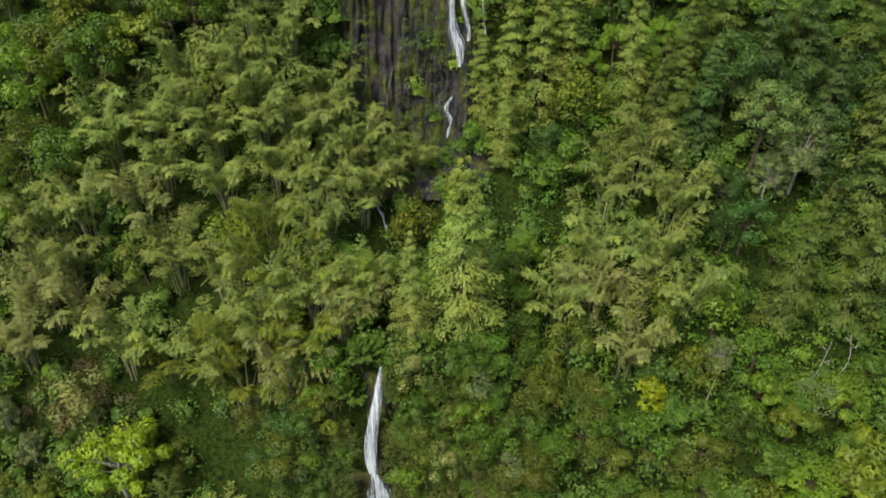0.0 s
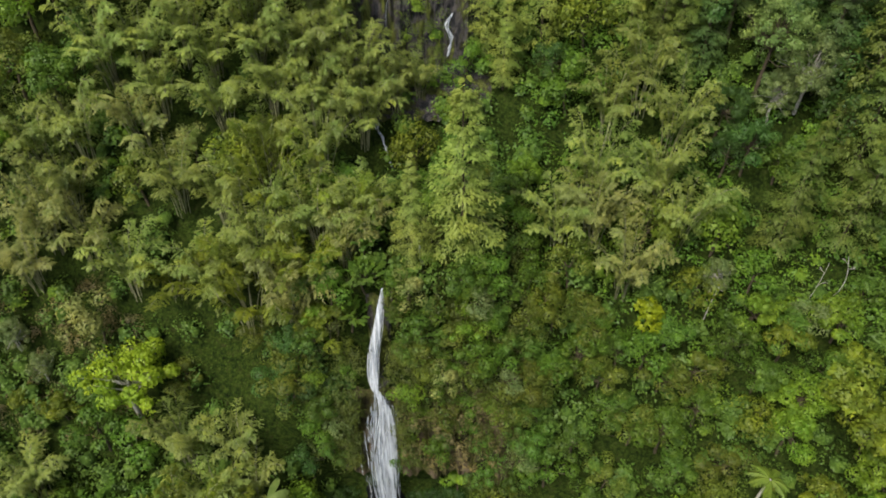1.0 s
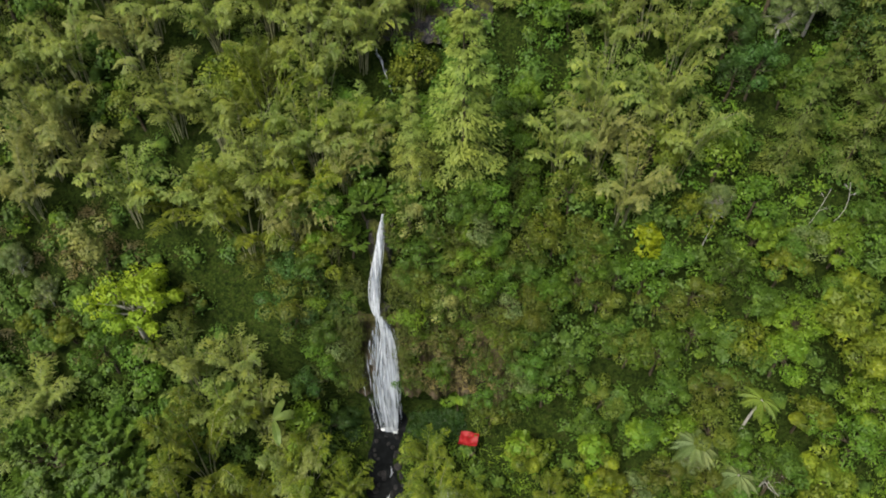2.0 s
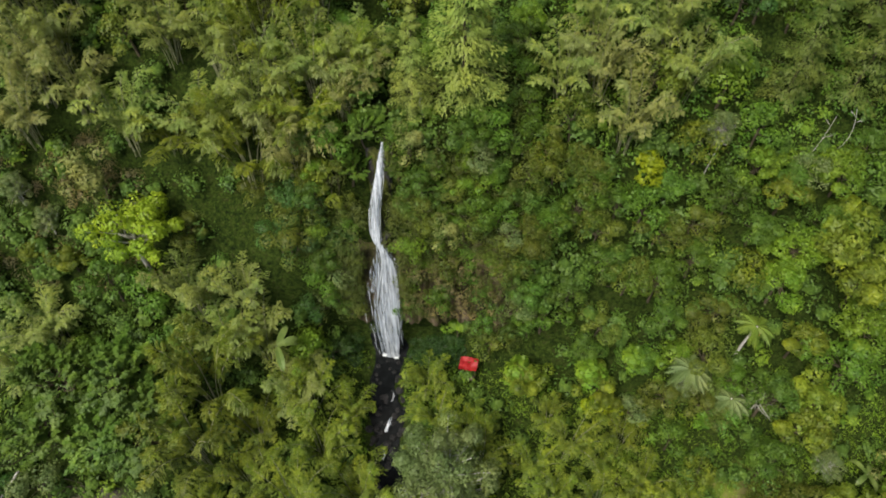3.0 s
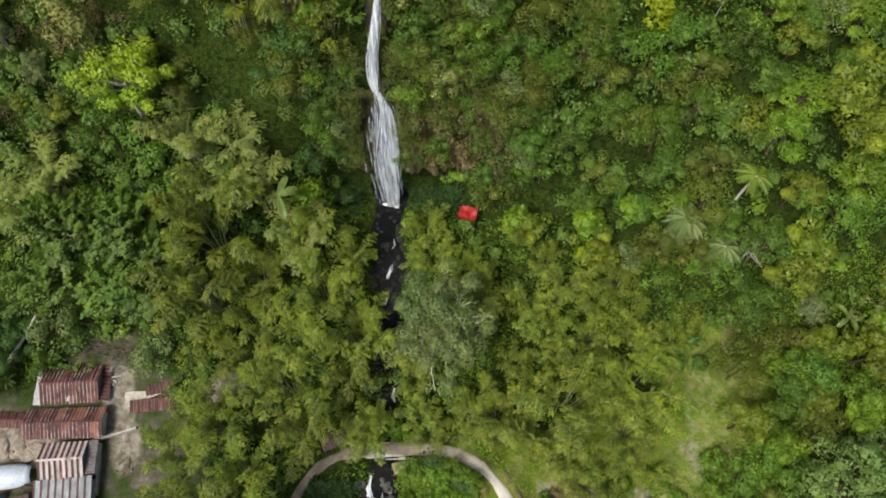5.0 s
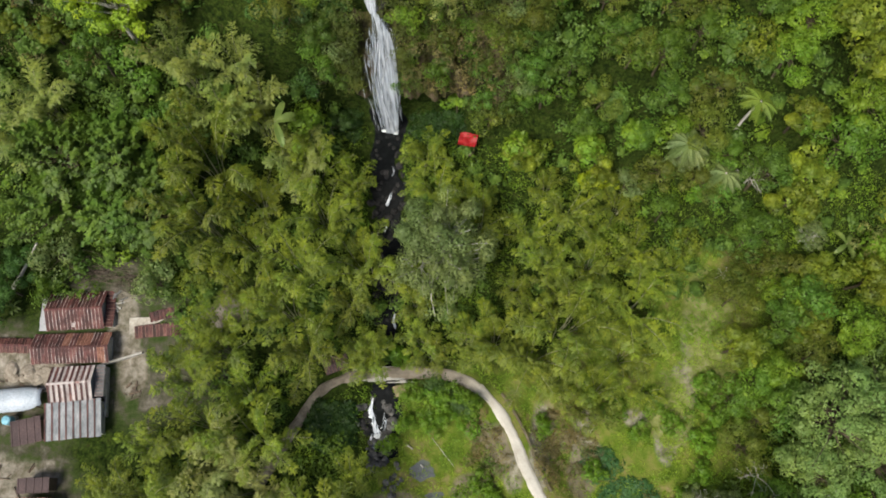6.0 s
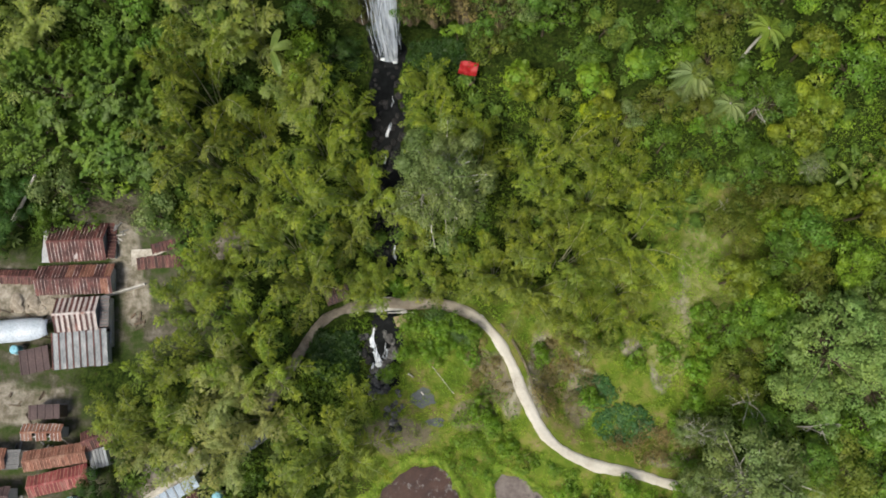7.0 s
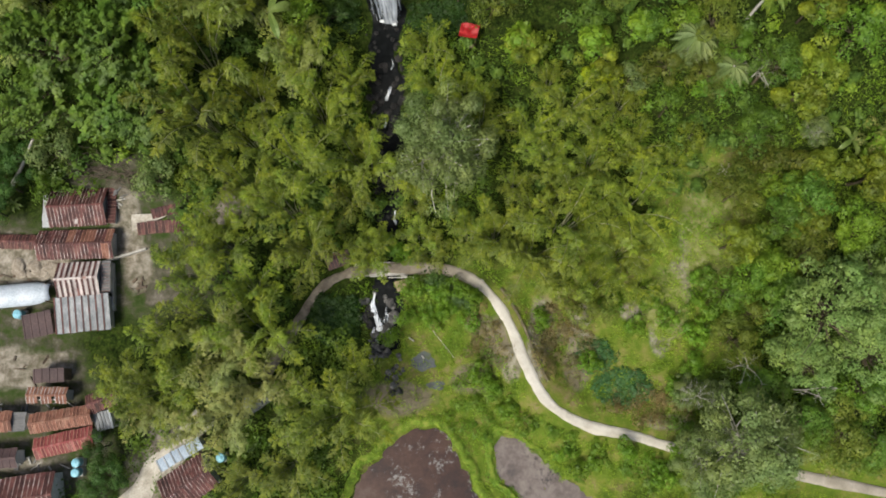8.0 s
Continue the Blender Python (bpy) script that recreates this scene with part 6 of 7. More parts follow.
# ---- houses ----
def sheet_mesh(width, length, mat, seam, share=0.17):
    """One roofing sheet: a shallow panel with a raised seam along one edge."""
    bm = bmesh.new()
    xs_ = (0, width * share, width * (share + 0.04), width * (share + 0.35), width * (share + 0.39), width)
    zs_ = (0.055, 0.055, 0.0, 0.0, 0.012, 0.0)
    top = [[bm.verts.new((x, y, z)) for x, z in zip(xs_, zs_)] for y in (0, length)]
    low = [[bm.verts.new((x, y, -0.02)) for x in (0, width)] for y in (0, length)]
    for k in range(5):
        f = bm.faces.new((top[0][k], top[0][k + 1], top[1][k + 1], top[1][k]))
        f.material_index = 1 if k == 0 else 0
    bm.faces.new((low[0][0], low[1][0], low[1][1], low[0][1]))
    bm.faces.new((low[0][0], low[0][1], top[0][5], top[0][4], top[0][3], top[0][2], top[0][1], top[0][0]))
    me = bpy.data.meshes.new("roof_sheet")
    bm.to_mesh(me)
    bm.free()
    me.materials.append(mat)
    me.materials.append(seam)
    return me


def slope(parent, origin, along, down, count, me, skip=(), odd=None, where=()):
    """Lay sheets side by side on one slope: origin at the ridge's start."""
    a, d = Vector(along).normalized(), Vector(down).normalized()
    n = a.cross(d)
    if n.z < 0:
        n = -n
    step = Vector(along).length / count
    lay = random.Random(round(1000 * (origin[0] + 7 * origin[1] + 3 * count)))
    for k in range(count):
        if k in skip:
            continue
        ob = new("roof_sheet", odd if k in where else me)
        ob.parent = parent
        o = Vector(origin) + a * (step * k + lay.uniform(-0.02, 0.02)) + n * (0.012 * (k % 2) + lay.uniform(0, 0.012)) + d * lay.uniform(-0.02, 0.09)
        ob.matrix_basis = Matrix((a.to_4d(), d.to_4d(), n.to_4d(), (0, 0, 0, 1))).transposed()
        m = ob.matrix_basis.copy()
        m.translation = o
        for r in range(3):
            m[3][r] = 0
        ob.matrix_basis = m


def house(name, label, x, y, yaw, length, width, eave, rise, roof_mat, seam, walls=WALL_PAINT, pitch=0.43, shed=False, floor=None, over=0.35, skip=(), share=0.17, patched=((), ())):
    """A house with four walls and a roof of single sheets: gabled, or with one slope."""
    z = float(ground(x, y)[0]) if floor is None else floor
    root = tagged(new(name), label, "house" if length > 4 else "shed")
    root.matrix_world = pose(x, y, z, 0, 0, yaw)
    L, W = length / 2 - over, width / 2 - over
    t = 0.14
    top = eave - 0.06
    boxes("wall", walls, root, (-L, L, -W, -W + t, -1.5, top))
    boxes("wall", walls, root, (-L, L, W - t, W, -1.5, top + (rise * 0.8 if shed else 0)))
    for s in (-1, 1):
        bm = bmesh.new()
        xa, xb = sorted((s * L, s * (L - t)))
        pts = [(-W + t + 0.003, -1.5), (W - t - 0.003, -1.5), (W - t - 0.003, top + (rise * 0.75 if shed else 0)), (-W + t + 0.003, top)]
        if not shed:
            pts.insert(3, (0, top + rise * 0.86))
        va = [bm.verts.new((xa, p, q)) for p, q in pts]
        vb = [bm.verts.new((xb, p, q)) for p, q in pts]
        bm.faces.new(va[::-1])
        bm.faces.new(vb)
        for k in range(len(pts)):
            bm.faces.new((va[k], va[(k + 1) % len(pts)], vb[(k + 1) % len(pts)], vb[k]))
        bmesh.ops.recalc_face_normals(bm, faces=bm.faces)
        part("gable_wall", bm, walls, root)
    hl, hw = length / 2, width / 2
    count = max(3, round(length / pitch))
    if shed:
        roof = boxes("roof", DARK_WOOD, root, (-hl + 0.1, hl - 0.1, hw - 0.16, hw - 0.06, eave + rise - 0.16, eave + rise - 0.06))
        d = Vector((0, -width, -rise))
        slope(roof, (-hl, hw, eave + rise), (length, 0, 0), d, count, sheet_mesh(length / count, d.length, roof_mat, seam, share), skip)
    else:
        roof = boxes("roof", roof_mat, root, (-hl - 0.03, hl + 0.03, -0.13, 0.13, eave + rise - 0.01, eave + rise + 0.05), label="ridge cap and slopes of roofing sheets")
        for s in (-1, 1):
            d = Vector((0, s * hw, -rise))
            patch = patched[0 if s < 0 else 1]
            slope(roof, (-hl, 0, eave + rise), (length, 0, 0), d, count, sheet_mesh(length / count, d.length, roof_mat, seam, share), skip if s < 0 else (), sheet_mesh(length / count, d.length, ORANGE_ROOF, SEAM_RUST, share) if patch else None, patch)
    return root


def vault(name, label, x, y, yaw, length, width, eave, rise):
    """A curved metal roof on posts, its near end drawn in."""
    root = tagged(new(name), label, "canopy")
    root.matrix_world = pose(x, y, float(ground(x, y)[0]), 0, 0, yaw)
    ang = np.linspace(-1.25, 1.25, 13)
    xs_ = np.linspace(-length / 2, length / 2, 15)
    v = np.zeros((2, 15, 13, 3))
    for side, thick in enumerate((0.0, -0.05)):
        for i, px in enumerate(xs_):
            k = 1.0 - 0.35 * max(0.0, (px - length * 0.2) / (length * 0.3)) ** 2
            v[side, i, :, 0] = px + 0.02 * np.cos(ang * 9)
            v[side, i, :, 1] = np.sin(ang) / math.sin(1.25) * width / 2 * k + 0.25 * (1 - k)
            v[side, i, :, 2] = eave + rise * k * (np.cos(ang) - math.cos(1.25)) / (1 - math.cos(1.25)) + thick + 0.02 * (i % 2)
    i, j = np.meshgrid(np.arange(14), np.arange(12), indexing="ij")
    q = np.stack([i * 13 + j, (i + 1) * 13 + j, (i + 1) * 13 + j + 1, i * 13 + j + 1], -1).reshape(-1, 4)
    rim = [(0, jj) for jj in range(13)] + [(ii, 12) for ii in range(1, 15)] + [(14, jj) for jj in range(11, -1, -1)] + [(ii, 0) for ii in range(13, 0, -1)]
    loop = np.array([r * 13 + c for r, c in rim])
    edge = np.stack([loop, np.roll(loop, -1), np.roll(loop, -1) + 195, loop + 195], 1)
    part_mesh("vault_sheet", mesh_np("vault_sheet", v, np.concatenate([q, q + 195, edge]), WHITE_METAL, False), root, "curved white metal sheet")
    for px in (-length / 2 + 0.3, 0.0, length / 2 - 0.5):
        for s_ in (-1, 1):
            boxes("post", DARK_WOOD, root, (px - 0.06, px + 0.06, s_ * width * 0.38 - 0.06, s_ * width * 0.38 + 0.06, -0.6, eave + 0.3))


SEAM_PALE = surface("pale_seam", [(0.38, (0.085, 0.036, 0.032)), (0.47, (0.22, 0.14, 0.125)), (0.56, (0.36, 0.29, 0.27)), (0.72, (0.52, 0.46, 0.44))], 0.9, 0.7, 0.2, 0.01, coord="World")
SEAM_DARK = surface("dark_seam", [(0.3, (0.10, 0.05, 0.04)), (0.7, (0.22, 0.12, 0.09))], 1.5, 0.7, 0.2, 0.01, coord="World")
SEAM_RUST = surface("rust_seam", [(0.3, (0.22, 0.10, 0.07)), (0.7, (0.40, 0.22, 0.16))], 1.5, 0.7, 0.2, 0.01, coord="World")

house_a = house("house", "small house with a rust-red sheet roof and white walls", -45.2, 21.3, 2.7, 7.0, 4.6, 2.5, 1.2, RUST_ROOF, SEAM_PALE, floor=0.4)
boxes("skylight_sheet", PALE_TIN, house_a, (-0.25, 0.15, -2.1, -1.5, 2.86, 2.92))
house("house", "pale tin lean-to against the gable of the house", -49.25, 21.0, 93, 4.2, 1.1, 2.0, 0.3, PALE_WALL_TIN, PALE_WALL_TIN, pitch=0.9, shed=True, floor=0.4, over=0.1)
house("house", "lean-to with a rust-red sheet roof against the house", -41.3, 21.6, 92, 4.5, 1.0, 2.2, 0.25, RUST_ROOF, SEAM_DARK, shed=True, floor=0.4, over=0.12)
house("house", "long low house with patched rusty red sheet roof", -45.2, 16.7, 1.5, 9.3, 3.6, 2.4, 0.9, RUST_ROOF, SEAM_PALE, floor=0.3, patched=((19, 20), (9, 10, 13, 14, 15, 16, 20, 21)))
house("house", "narrow rust-red roofed extension joining the long house", -53.0, 17.1, -1.0, 6.4, 1.7, 2.2, 0.35, RUST_ROOF, SEAM_DARK, floor=0.3, over=0.15)
house("house", "house with a brick-red sheet roof in broad pale stripes", -44.4, 12.4, 4.0, 5.2, 4.1, 2.7, 0.9, PALE_TIN, RUST_ROOF, pitch=0.62, share=0.42, floor=0.2)
house("house", "grey tin lean-to on the side of the house", -41.3, 12.8, 94, 3.8, 1.0, 2.4, 0.2, GREY_ROOF, SEAM_PALE, shed=True, floor=0.2, over=0.12)
house("house", "annex with a weathered white corrugated tin roof", -43.8, 8.3, 5.8, 6.6, 4.4, 2.2, 0.6, TIN_ROOF, RUST_ROOF, pitch=0.85, share=0.24, shed=True, floor=0.1)
vault("canopy", "white barrel-vaulted metal canopy over the yard", -52.0, 10.5, 5.0, 8.2, 2.8, 1.9, 0.75)
house("shed", "dark brown roofed shed beside the water tank", -49.2, 7.0, 10.5, 3.5, 2.9, 2.2, 0.35, BROWN_ROOF, BROWN_ROOF, pitch=0.9, shed=True, floor=0.0, walls=DARK_WOOD)
house("shed", "open shed with a rusty curved sheet roof in the yard", -35.0, 19.0, 5, 6.0, 1.5, 1.9, 0.4, RUST_ROOF, SEAM_DARK, shed=True, floor=0.3, walls=DARK_WOOD, over=0.15)
house("shed", "small rusty sheet roof tucked under the bamboo", -34.6, 21.0, 12, 3.6, 1.2, 1.9, 0.35, RUST_ROOF, RUST_ROOF, shed=True, floor=0.4, walls=DARK_WOOD, over=0.12)
house("shed", "small dark brown roofed shed on bare ground", -47.6, 1.0, 2.4, 3.7, 1.7, 2.0, 0.25, BROWN_ROOF, BROWN_ROOF, pitch=0.9, shed=True, walls=DARK_WOOD, over=0.15)
house("house", "low house with broken red and white roof sheets", -47.6, -1.4, 0, 4.8, 1.9, 2.0, 0.4, ORANGE_ROOF, PALE_TIN, pitch=0.42, skip=(3, 7))
house("house", "long house with an orange tiled roof", -45.7, -4.2, 8.9, 7.3, 2.3, 2.3, 0.55, ORANGE_ROOF, SEAM_RUST, pitch=0.4)
house("house", "long house with a red tiled roof", -45.2, -6.9, 12.5, 7.0, 2.4, 2.3, 0.55, RED_ROOF, SEAM_RUST, pitch=0.45)
house("house", "small brown-roofed house half hidden by the trees", -41.0, -2.0, 20, 3.6, 2.3, 2.3, 0.5, RUST_ROOF, SEAM_DARK)
house("shed", "grey tin porch roof beside the orange house", -40.9, -4.4, 17, 2.0, 2.2, 2.1, 0.25, TIN_ROOF, GREY_ROOF, shed=True, over=0.15)
house("house", "house with an orange roof at the village edge", -53.6, -4.5, 3, 4.4, 2.4, 2.4, 0.4, ORANGE_ROOF, SEAM_RUST)
house("shed", "grey roofed outhouse between two houses", -50.9, -4.5, 92, 2.2, 1.8, 2.0, 0.25, GREY_ROOF, GREY_ROOF, shed=True, over=0.15)
house("house", "house with a dull brown sheet roof", -53.4, -8.8, 4, 5.4, 2.2, 2.2, 0.45, BROWN_ROOF, BROWN_ROOF, pitch=0.9)
house("house", "large house with a dark red striped sheet roof", -51.0, -13.4, 8.4, 10.5, 5.0, 2.6, 1.2, RUST_ROOF, SEAM_PALE, pitch=0.6)
house("house", "house with a dark rust-red sheet roof on the slope", -30.4, -11.6, 34, 6.0, 4.4, 2.4, 1.0, RUST_ROOF, SEAM_PALE, pitch=0.42)
house("shed", "narrow blue-grey tin roof along the house", -31.6, -8.3, 29, 5.6, 1.5, 1.9, 0.2, BLUE_TIN, TIN_ROOF, pitch=0.9, shed=True, over=0.15)
house("shed", "small grey tin shed hidden in the bamboo", -22.6, -2.0, 35, 3.2, 2.0, 2.0, 0.3, TIN_ROOF, GREY_ROOF, shed=True, over=0.15)
house("shed", "small brown roofed shelter beside the bridge", -13.2, 14.9, 20, 3.0, 1.8, 1.9, 0.35, BROWN_ROOF, SEAM_DARK, walls=DARK_WOOD, over=0.3)


def water_tank(x, y, r, h, label):
    z = float(ground(x, y)[0])
    root = tagged(new("water_tank"), label, "water tank", "blue water tanks")
    root.matrix_world = pose(x, y, z)
    boxes("stand", CONCRETE, root, (-r, r, -r, r, -0.5, 0.6))
    bm = bmesh.new()
    prof = [(0, 0.604), (r * 0.95, 0.604), (r, 0.7), (r * 0.98, 0.62 + h * 0.5), (r, 0.66 + h * 0.5), (r, 0.6 + h * 0.85), (r * 0.8, 0.6 + h * 0.96), (r * 0.3, 0.6 + h)]
    vs = [bm.verts.new((p, 0, q)) for p, q in prof]
    es = [bm.edges.new((vs[i], vs[i + 1])) for i in range(len(vs) - 1)]
    bmesh.ops.spin(bm, geom=vs + es, cent=(0, 0, 0), axis=(0, 0, 1), angle=2 * math.pi, steps=20)
    bmesh.ops.remove_doubles(bm, verts=bm.verts, dist=0.001)
    part("tank", bm, TANK_BLUE, root)
    bm = bmesh.new()
    bmesh.ops.create_cone(bm, cap_ends=True, segments=16, radius1=r * 0.34, radius2=r * 0.3, depth=0.08, matrix=Matrix.Translation((0, 0, 0.62 + h)))
    part("lid", bm, TANK_BLUE, root)


water_tank(-52.1, 8.3, 0.55, 1.2, "blue plastic water tank beside the shed")
water_tank(-44.2, -9.35, 0.52, 1.1, "blue plastic water tank standing beside another")
water_tank(-44.2, -10.5, 0.52, 1.1, "blue plastic water tank next to the red-roofed house")
water_tank(-26.9, -8.8, 0.55, 1.1, "blue plastic water tank behind the house")

# a red tarpaulin shelter near the foot of the falls
shelter = tagged(new("shelter"), "small wooden shelter under a bright red tarpaulin", "shelter")
shelter.matrix_world = pose(3.0, 41.8, float(ground(3.0, 41.8)[0]) + 0.7, 0, 0, -8) @ Matrix.Scale(0.9, 4)
for px in (-1.0, 1.0):
    for py in (-0.8, 0.8):
        boxes("post", DARK_WOOD, shelter, (px - 0.05, px + 0.05, py - 0.05, py + 0.05, -1.6, 2.1 + 0.25 * (py > 0)))
bm = bmesh.new()
bmesh.ops.create_grid(bm, x_segments=9, y_segments=7, size=1)
for v in bm.verts:
    x, y = v.co.x * 1.25, v.co.y * 0.95
    v.co = Vector((x + 0.12 * y, y, 2.25 + 0.12 * y - 0.18 * math.cos(x * 1.3) * math.cos(y * 1.5) + 0.25 * noise.noise((x * 1.5, y * 1.5, 2))))
bmesh.ops.solidify(bm, geom=bm.faces, thickness=0.02)
part("tarpaulin", bm, TARP_RED, shelter, "bright red creased tarpaulin")
boxes("bench", DARK_WOOD, shelter, (-0.9, 0.9, -1.5, -0.9, 0.3, 0.42))

# a low boundary wall across the yard
for i, (x, y, yaw, ln) in enumerate(((-39.6, 15.6, 17, 5.2), (-40.9, 11.5, 95, 5.6))):
    w = tagged(new("boundary_wall"), "low weathered concrete wall in the yard", "wall", kind="structure")
    w.matrix_world = pose(x, y, float(ground(x, y)[0]), 0, 0, yaw)
    boxes("wall_run", CONCRETE, w, (-ln / 2, ln / 2, -0.12, 0.12, -1.0, 0.6))


# ---- yard clutter ----
lane = LANE_LINE
lane_way = unit(np.gradient(lane[:, :2], axis=0))
lane_rows = []
for u in (-1.3, -1.0, -0.4, 0.4, 1.0, 1.3):
    lp = lane[:, :2] + np.stack([-lane_way[:, 1], lane_way[:, 0]], 1) * (u * (1.2 + 0.3 * np.sin(np.arange(40) * 0.5 + u)))[:, None]
    lane_rows.append(np.column_stack([lp, ground(lp[:, 0], lp[:, 1]) + (0.16 if abs(u) < 1.2 else -0.1)]))
li, lj = np.meshgrid(np.arange(5), np.arange(39), indexing="ij")
tagged(new("village_path", mesh_np("village_path", np.stack(lane_rows), np.stack([li * 40 + lj, (li + 1) * 40 + lj, (li + 1) * 40 + lj + 1, li * 40 + lj + 1], -1), LANE_SAND, False)), "pale worn footpath between the village houses", "path", kind="structure")
rubble_rng = np.random.default_rng(91)
RUBBLE = [boulder_mesh(20 + i, RUBBLE_STONE) for i in range(5)]
for i in range(26):
    ob = new("rubble_stone", RUBBLE[i % 5])
    rx, ry, rr = rubble_rng.normal(-50.8, 1.6), rubble_rng.normal(13.6, 0.7), rubble_rng.uniform(0.25, 0.85)
    ob.matrix_world = Matrix.Translation((rx, ry, float(ground(rx, ry)[0]) + rr * 0.2)) @ pose(0, 0, 0, rubble_rng.uniform(-15, 15), rubble_rng.uniform(-15, 15), rubble_rng.uniform(0, 360)) @ Matrix.Diagonal((rr * 1.3, rr, rr * 0.6, 1))
    tagged(ob, "pale brown stone in a rubble heap between houses", "stone", "rubble heap stones")
sticks = []
for i in range(130):
    hx, hy = rubble_rng.uniform(-45.5, -36.5), 0.0
    hy = 25.6 - 0.22 * (hx + 41) + rubble_rng.normal(0, 0.8)
    hz, an, ln = float(ground(hx, hy)[0]) + rubble_rng.uniform(0.1, 0.7), rubble_rng.uniform(0, 6.28), rubble_rng.uniform(0.8, 3.0)
    way = np.array([math.cos(an), math.sin(an) * 0.5, rubble_rng.uniform(-0.12, 0.2)]) * ln
    sticks.append(tube(limb(rubble_rng, np.array([hx, hy, hz]) - way / 2, np.array([hx, hy, hz]) + way / 2, 0.08, 4), np.linspace(0.05, 0.02, 4), 4))
v, f = joined(sticks)
tagged(new("brush_heap", mesh_np("brush_heap", v, f, DRY_STICK, False)), "heap of dry cut branches behind the house", "brush heap", kind="stuff")
cloth = tagged(new("plastic_sheet"), "crumpled cream plastic sheet lying by the sheds", "sheet")
cloth.matrix_world = pose(-36.6, 20.2, float(ground(-36.6, 20.2)[0]) + 0.25, 0, 0, 8)
bm = bmesh.new()
bmesh.ops.create_grid(bm, x_segments=12, y_segments=5, size=1)
for v in bm.verts:
    x = v.co.x * 2.3
    y = v.co.y * 1.0 * (1.05 - 0.2 * (x + 2.3)) - 0.3 * (x + 2.3) / 4.6
    v.co = Vector((x, y + 0.16 * x, 0.12 * noise.noise((x * 1.6, y * 2.2, 4)) + 0.1))
bmesh.ops.solidify(bm, geom=bm.faces, thickness=0.02)
part("sheet", bm, LANE_SAND, cloth)
junk = np.random.default_rng(77)
for i in range(64):
    jx, jy, sx, sy = ((-52.5, 13.5, 4.5, 1.3), (-40.6, 22.6, 0.8, 1.2), (-53, 1.5, 5.0, 1.5), (-50, -2.9, 5.5, 0.6), (-38.0, 11.5, 0.8, 1.0), (-49, -9.6, 3.0, 0.7))[i % 6]
    x, y = jx + junk.uniform(-sx, sx), jy + junk.uniform(-sy, sy)
    ln, wd = junk.uniform(0.4, 1.6), junk.uniform(0.06, 0.3)
    plank = tagged(new("board"), "weathered scrap board lying in the yard", "board", "scrap boards in the yards")
    plank.matrix_world = pose(x, y, float(ground(x, y)[0]) + 0.12, junk.uniform(-4, 4), junk.uniform(-4, 4), junk.uniform(0, 180))
    boxes("plank", (DARK_WOOD, CONCRETE, DRY_STICK, GREY_ROOF)[i % 4], plank, (-ln / 2, ln / 2, -wd / 2, wd / 2, -0.1, 0.05), bevel=0.01)
# ---- single plants with a look of their own ----
def frond_leaf(base, az, length, rise, width, segs=7, fold=0.18):
    """A long arching leaf blade as a strip of faces with a sunken midrib."""
    t = np.linspace(0, 1, segs + 1)
    o = np.array([math.cos(az), math.sin(az), 0])
    s = np.array([-o[1], o[0], 0])
    mid = np.asarray(base) + o * (length * np.sin(t * 1.25) / math.sin(1.25))[:, None] + UP * (rise * length * (t * 1.6 - 1.9 * t ** 2))[:, None]
    w = width * np.sin(np.pi * np.clip(t * 0.9 + 0.08, 0, 1)) ** 0.7
    left, right = mid + s * w[:, None] + UP * (fold * w)[:, None], mid - s * w[:, None] + UP * (fold * w)[:, None]
    return np.concatenate([np.stack([mid[:-1], left[:-1], left[1:], mid[1:]], 1), np.stack([right[:-1], mid[:-1], mid[1:], right[1:]], 1)])


def banana(x, y, size, label, count=8, seed=0, stem=2.6, turns=None):
    r = np.random.default_rng(seed)
    root = tagged(new("banana_plant"), label, "banana plant")
    root.matrix_world = pose(x, y, float(ground(x, y)[0]), r.uniform(-5, 5), r.uniform(-5, 5), 0 if turns else r.uniform(0, 360)) @ Matrix.Scale(size, 4)
    v, f = tube([(0, 0, -0.5), (0, 0.05, stem * 0.46), (0.05, 0.05, stem)], [0.17, 0.14, 0.08], 8)
    part_mesh("stem", mesh_np("stem", v, f, CULM, False), root)
    for k in range(count):
        az = math.radians(turns[k]) if turns else k * 2.4 + r.uniform(-0.3, 0.3)
        me = leaf_mesh("leaf_blade", frond_leaf((0.05, 0.05, stem - 0.1), az, r.uniform(1.7, 2.7), r.uniform(0.1, 0.5) if turns else r.uniform(0.35, 0.75), 0.34), BANANA_LEAF)
        part_mesh("leaf_blade", me, root)


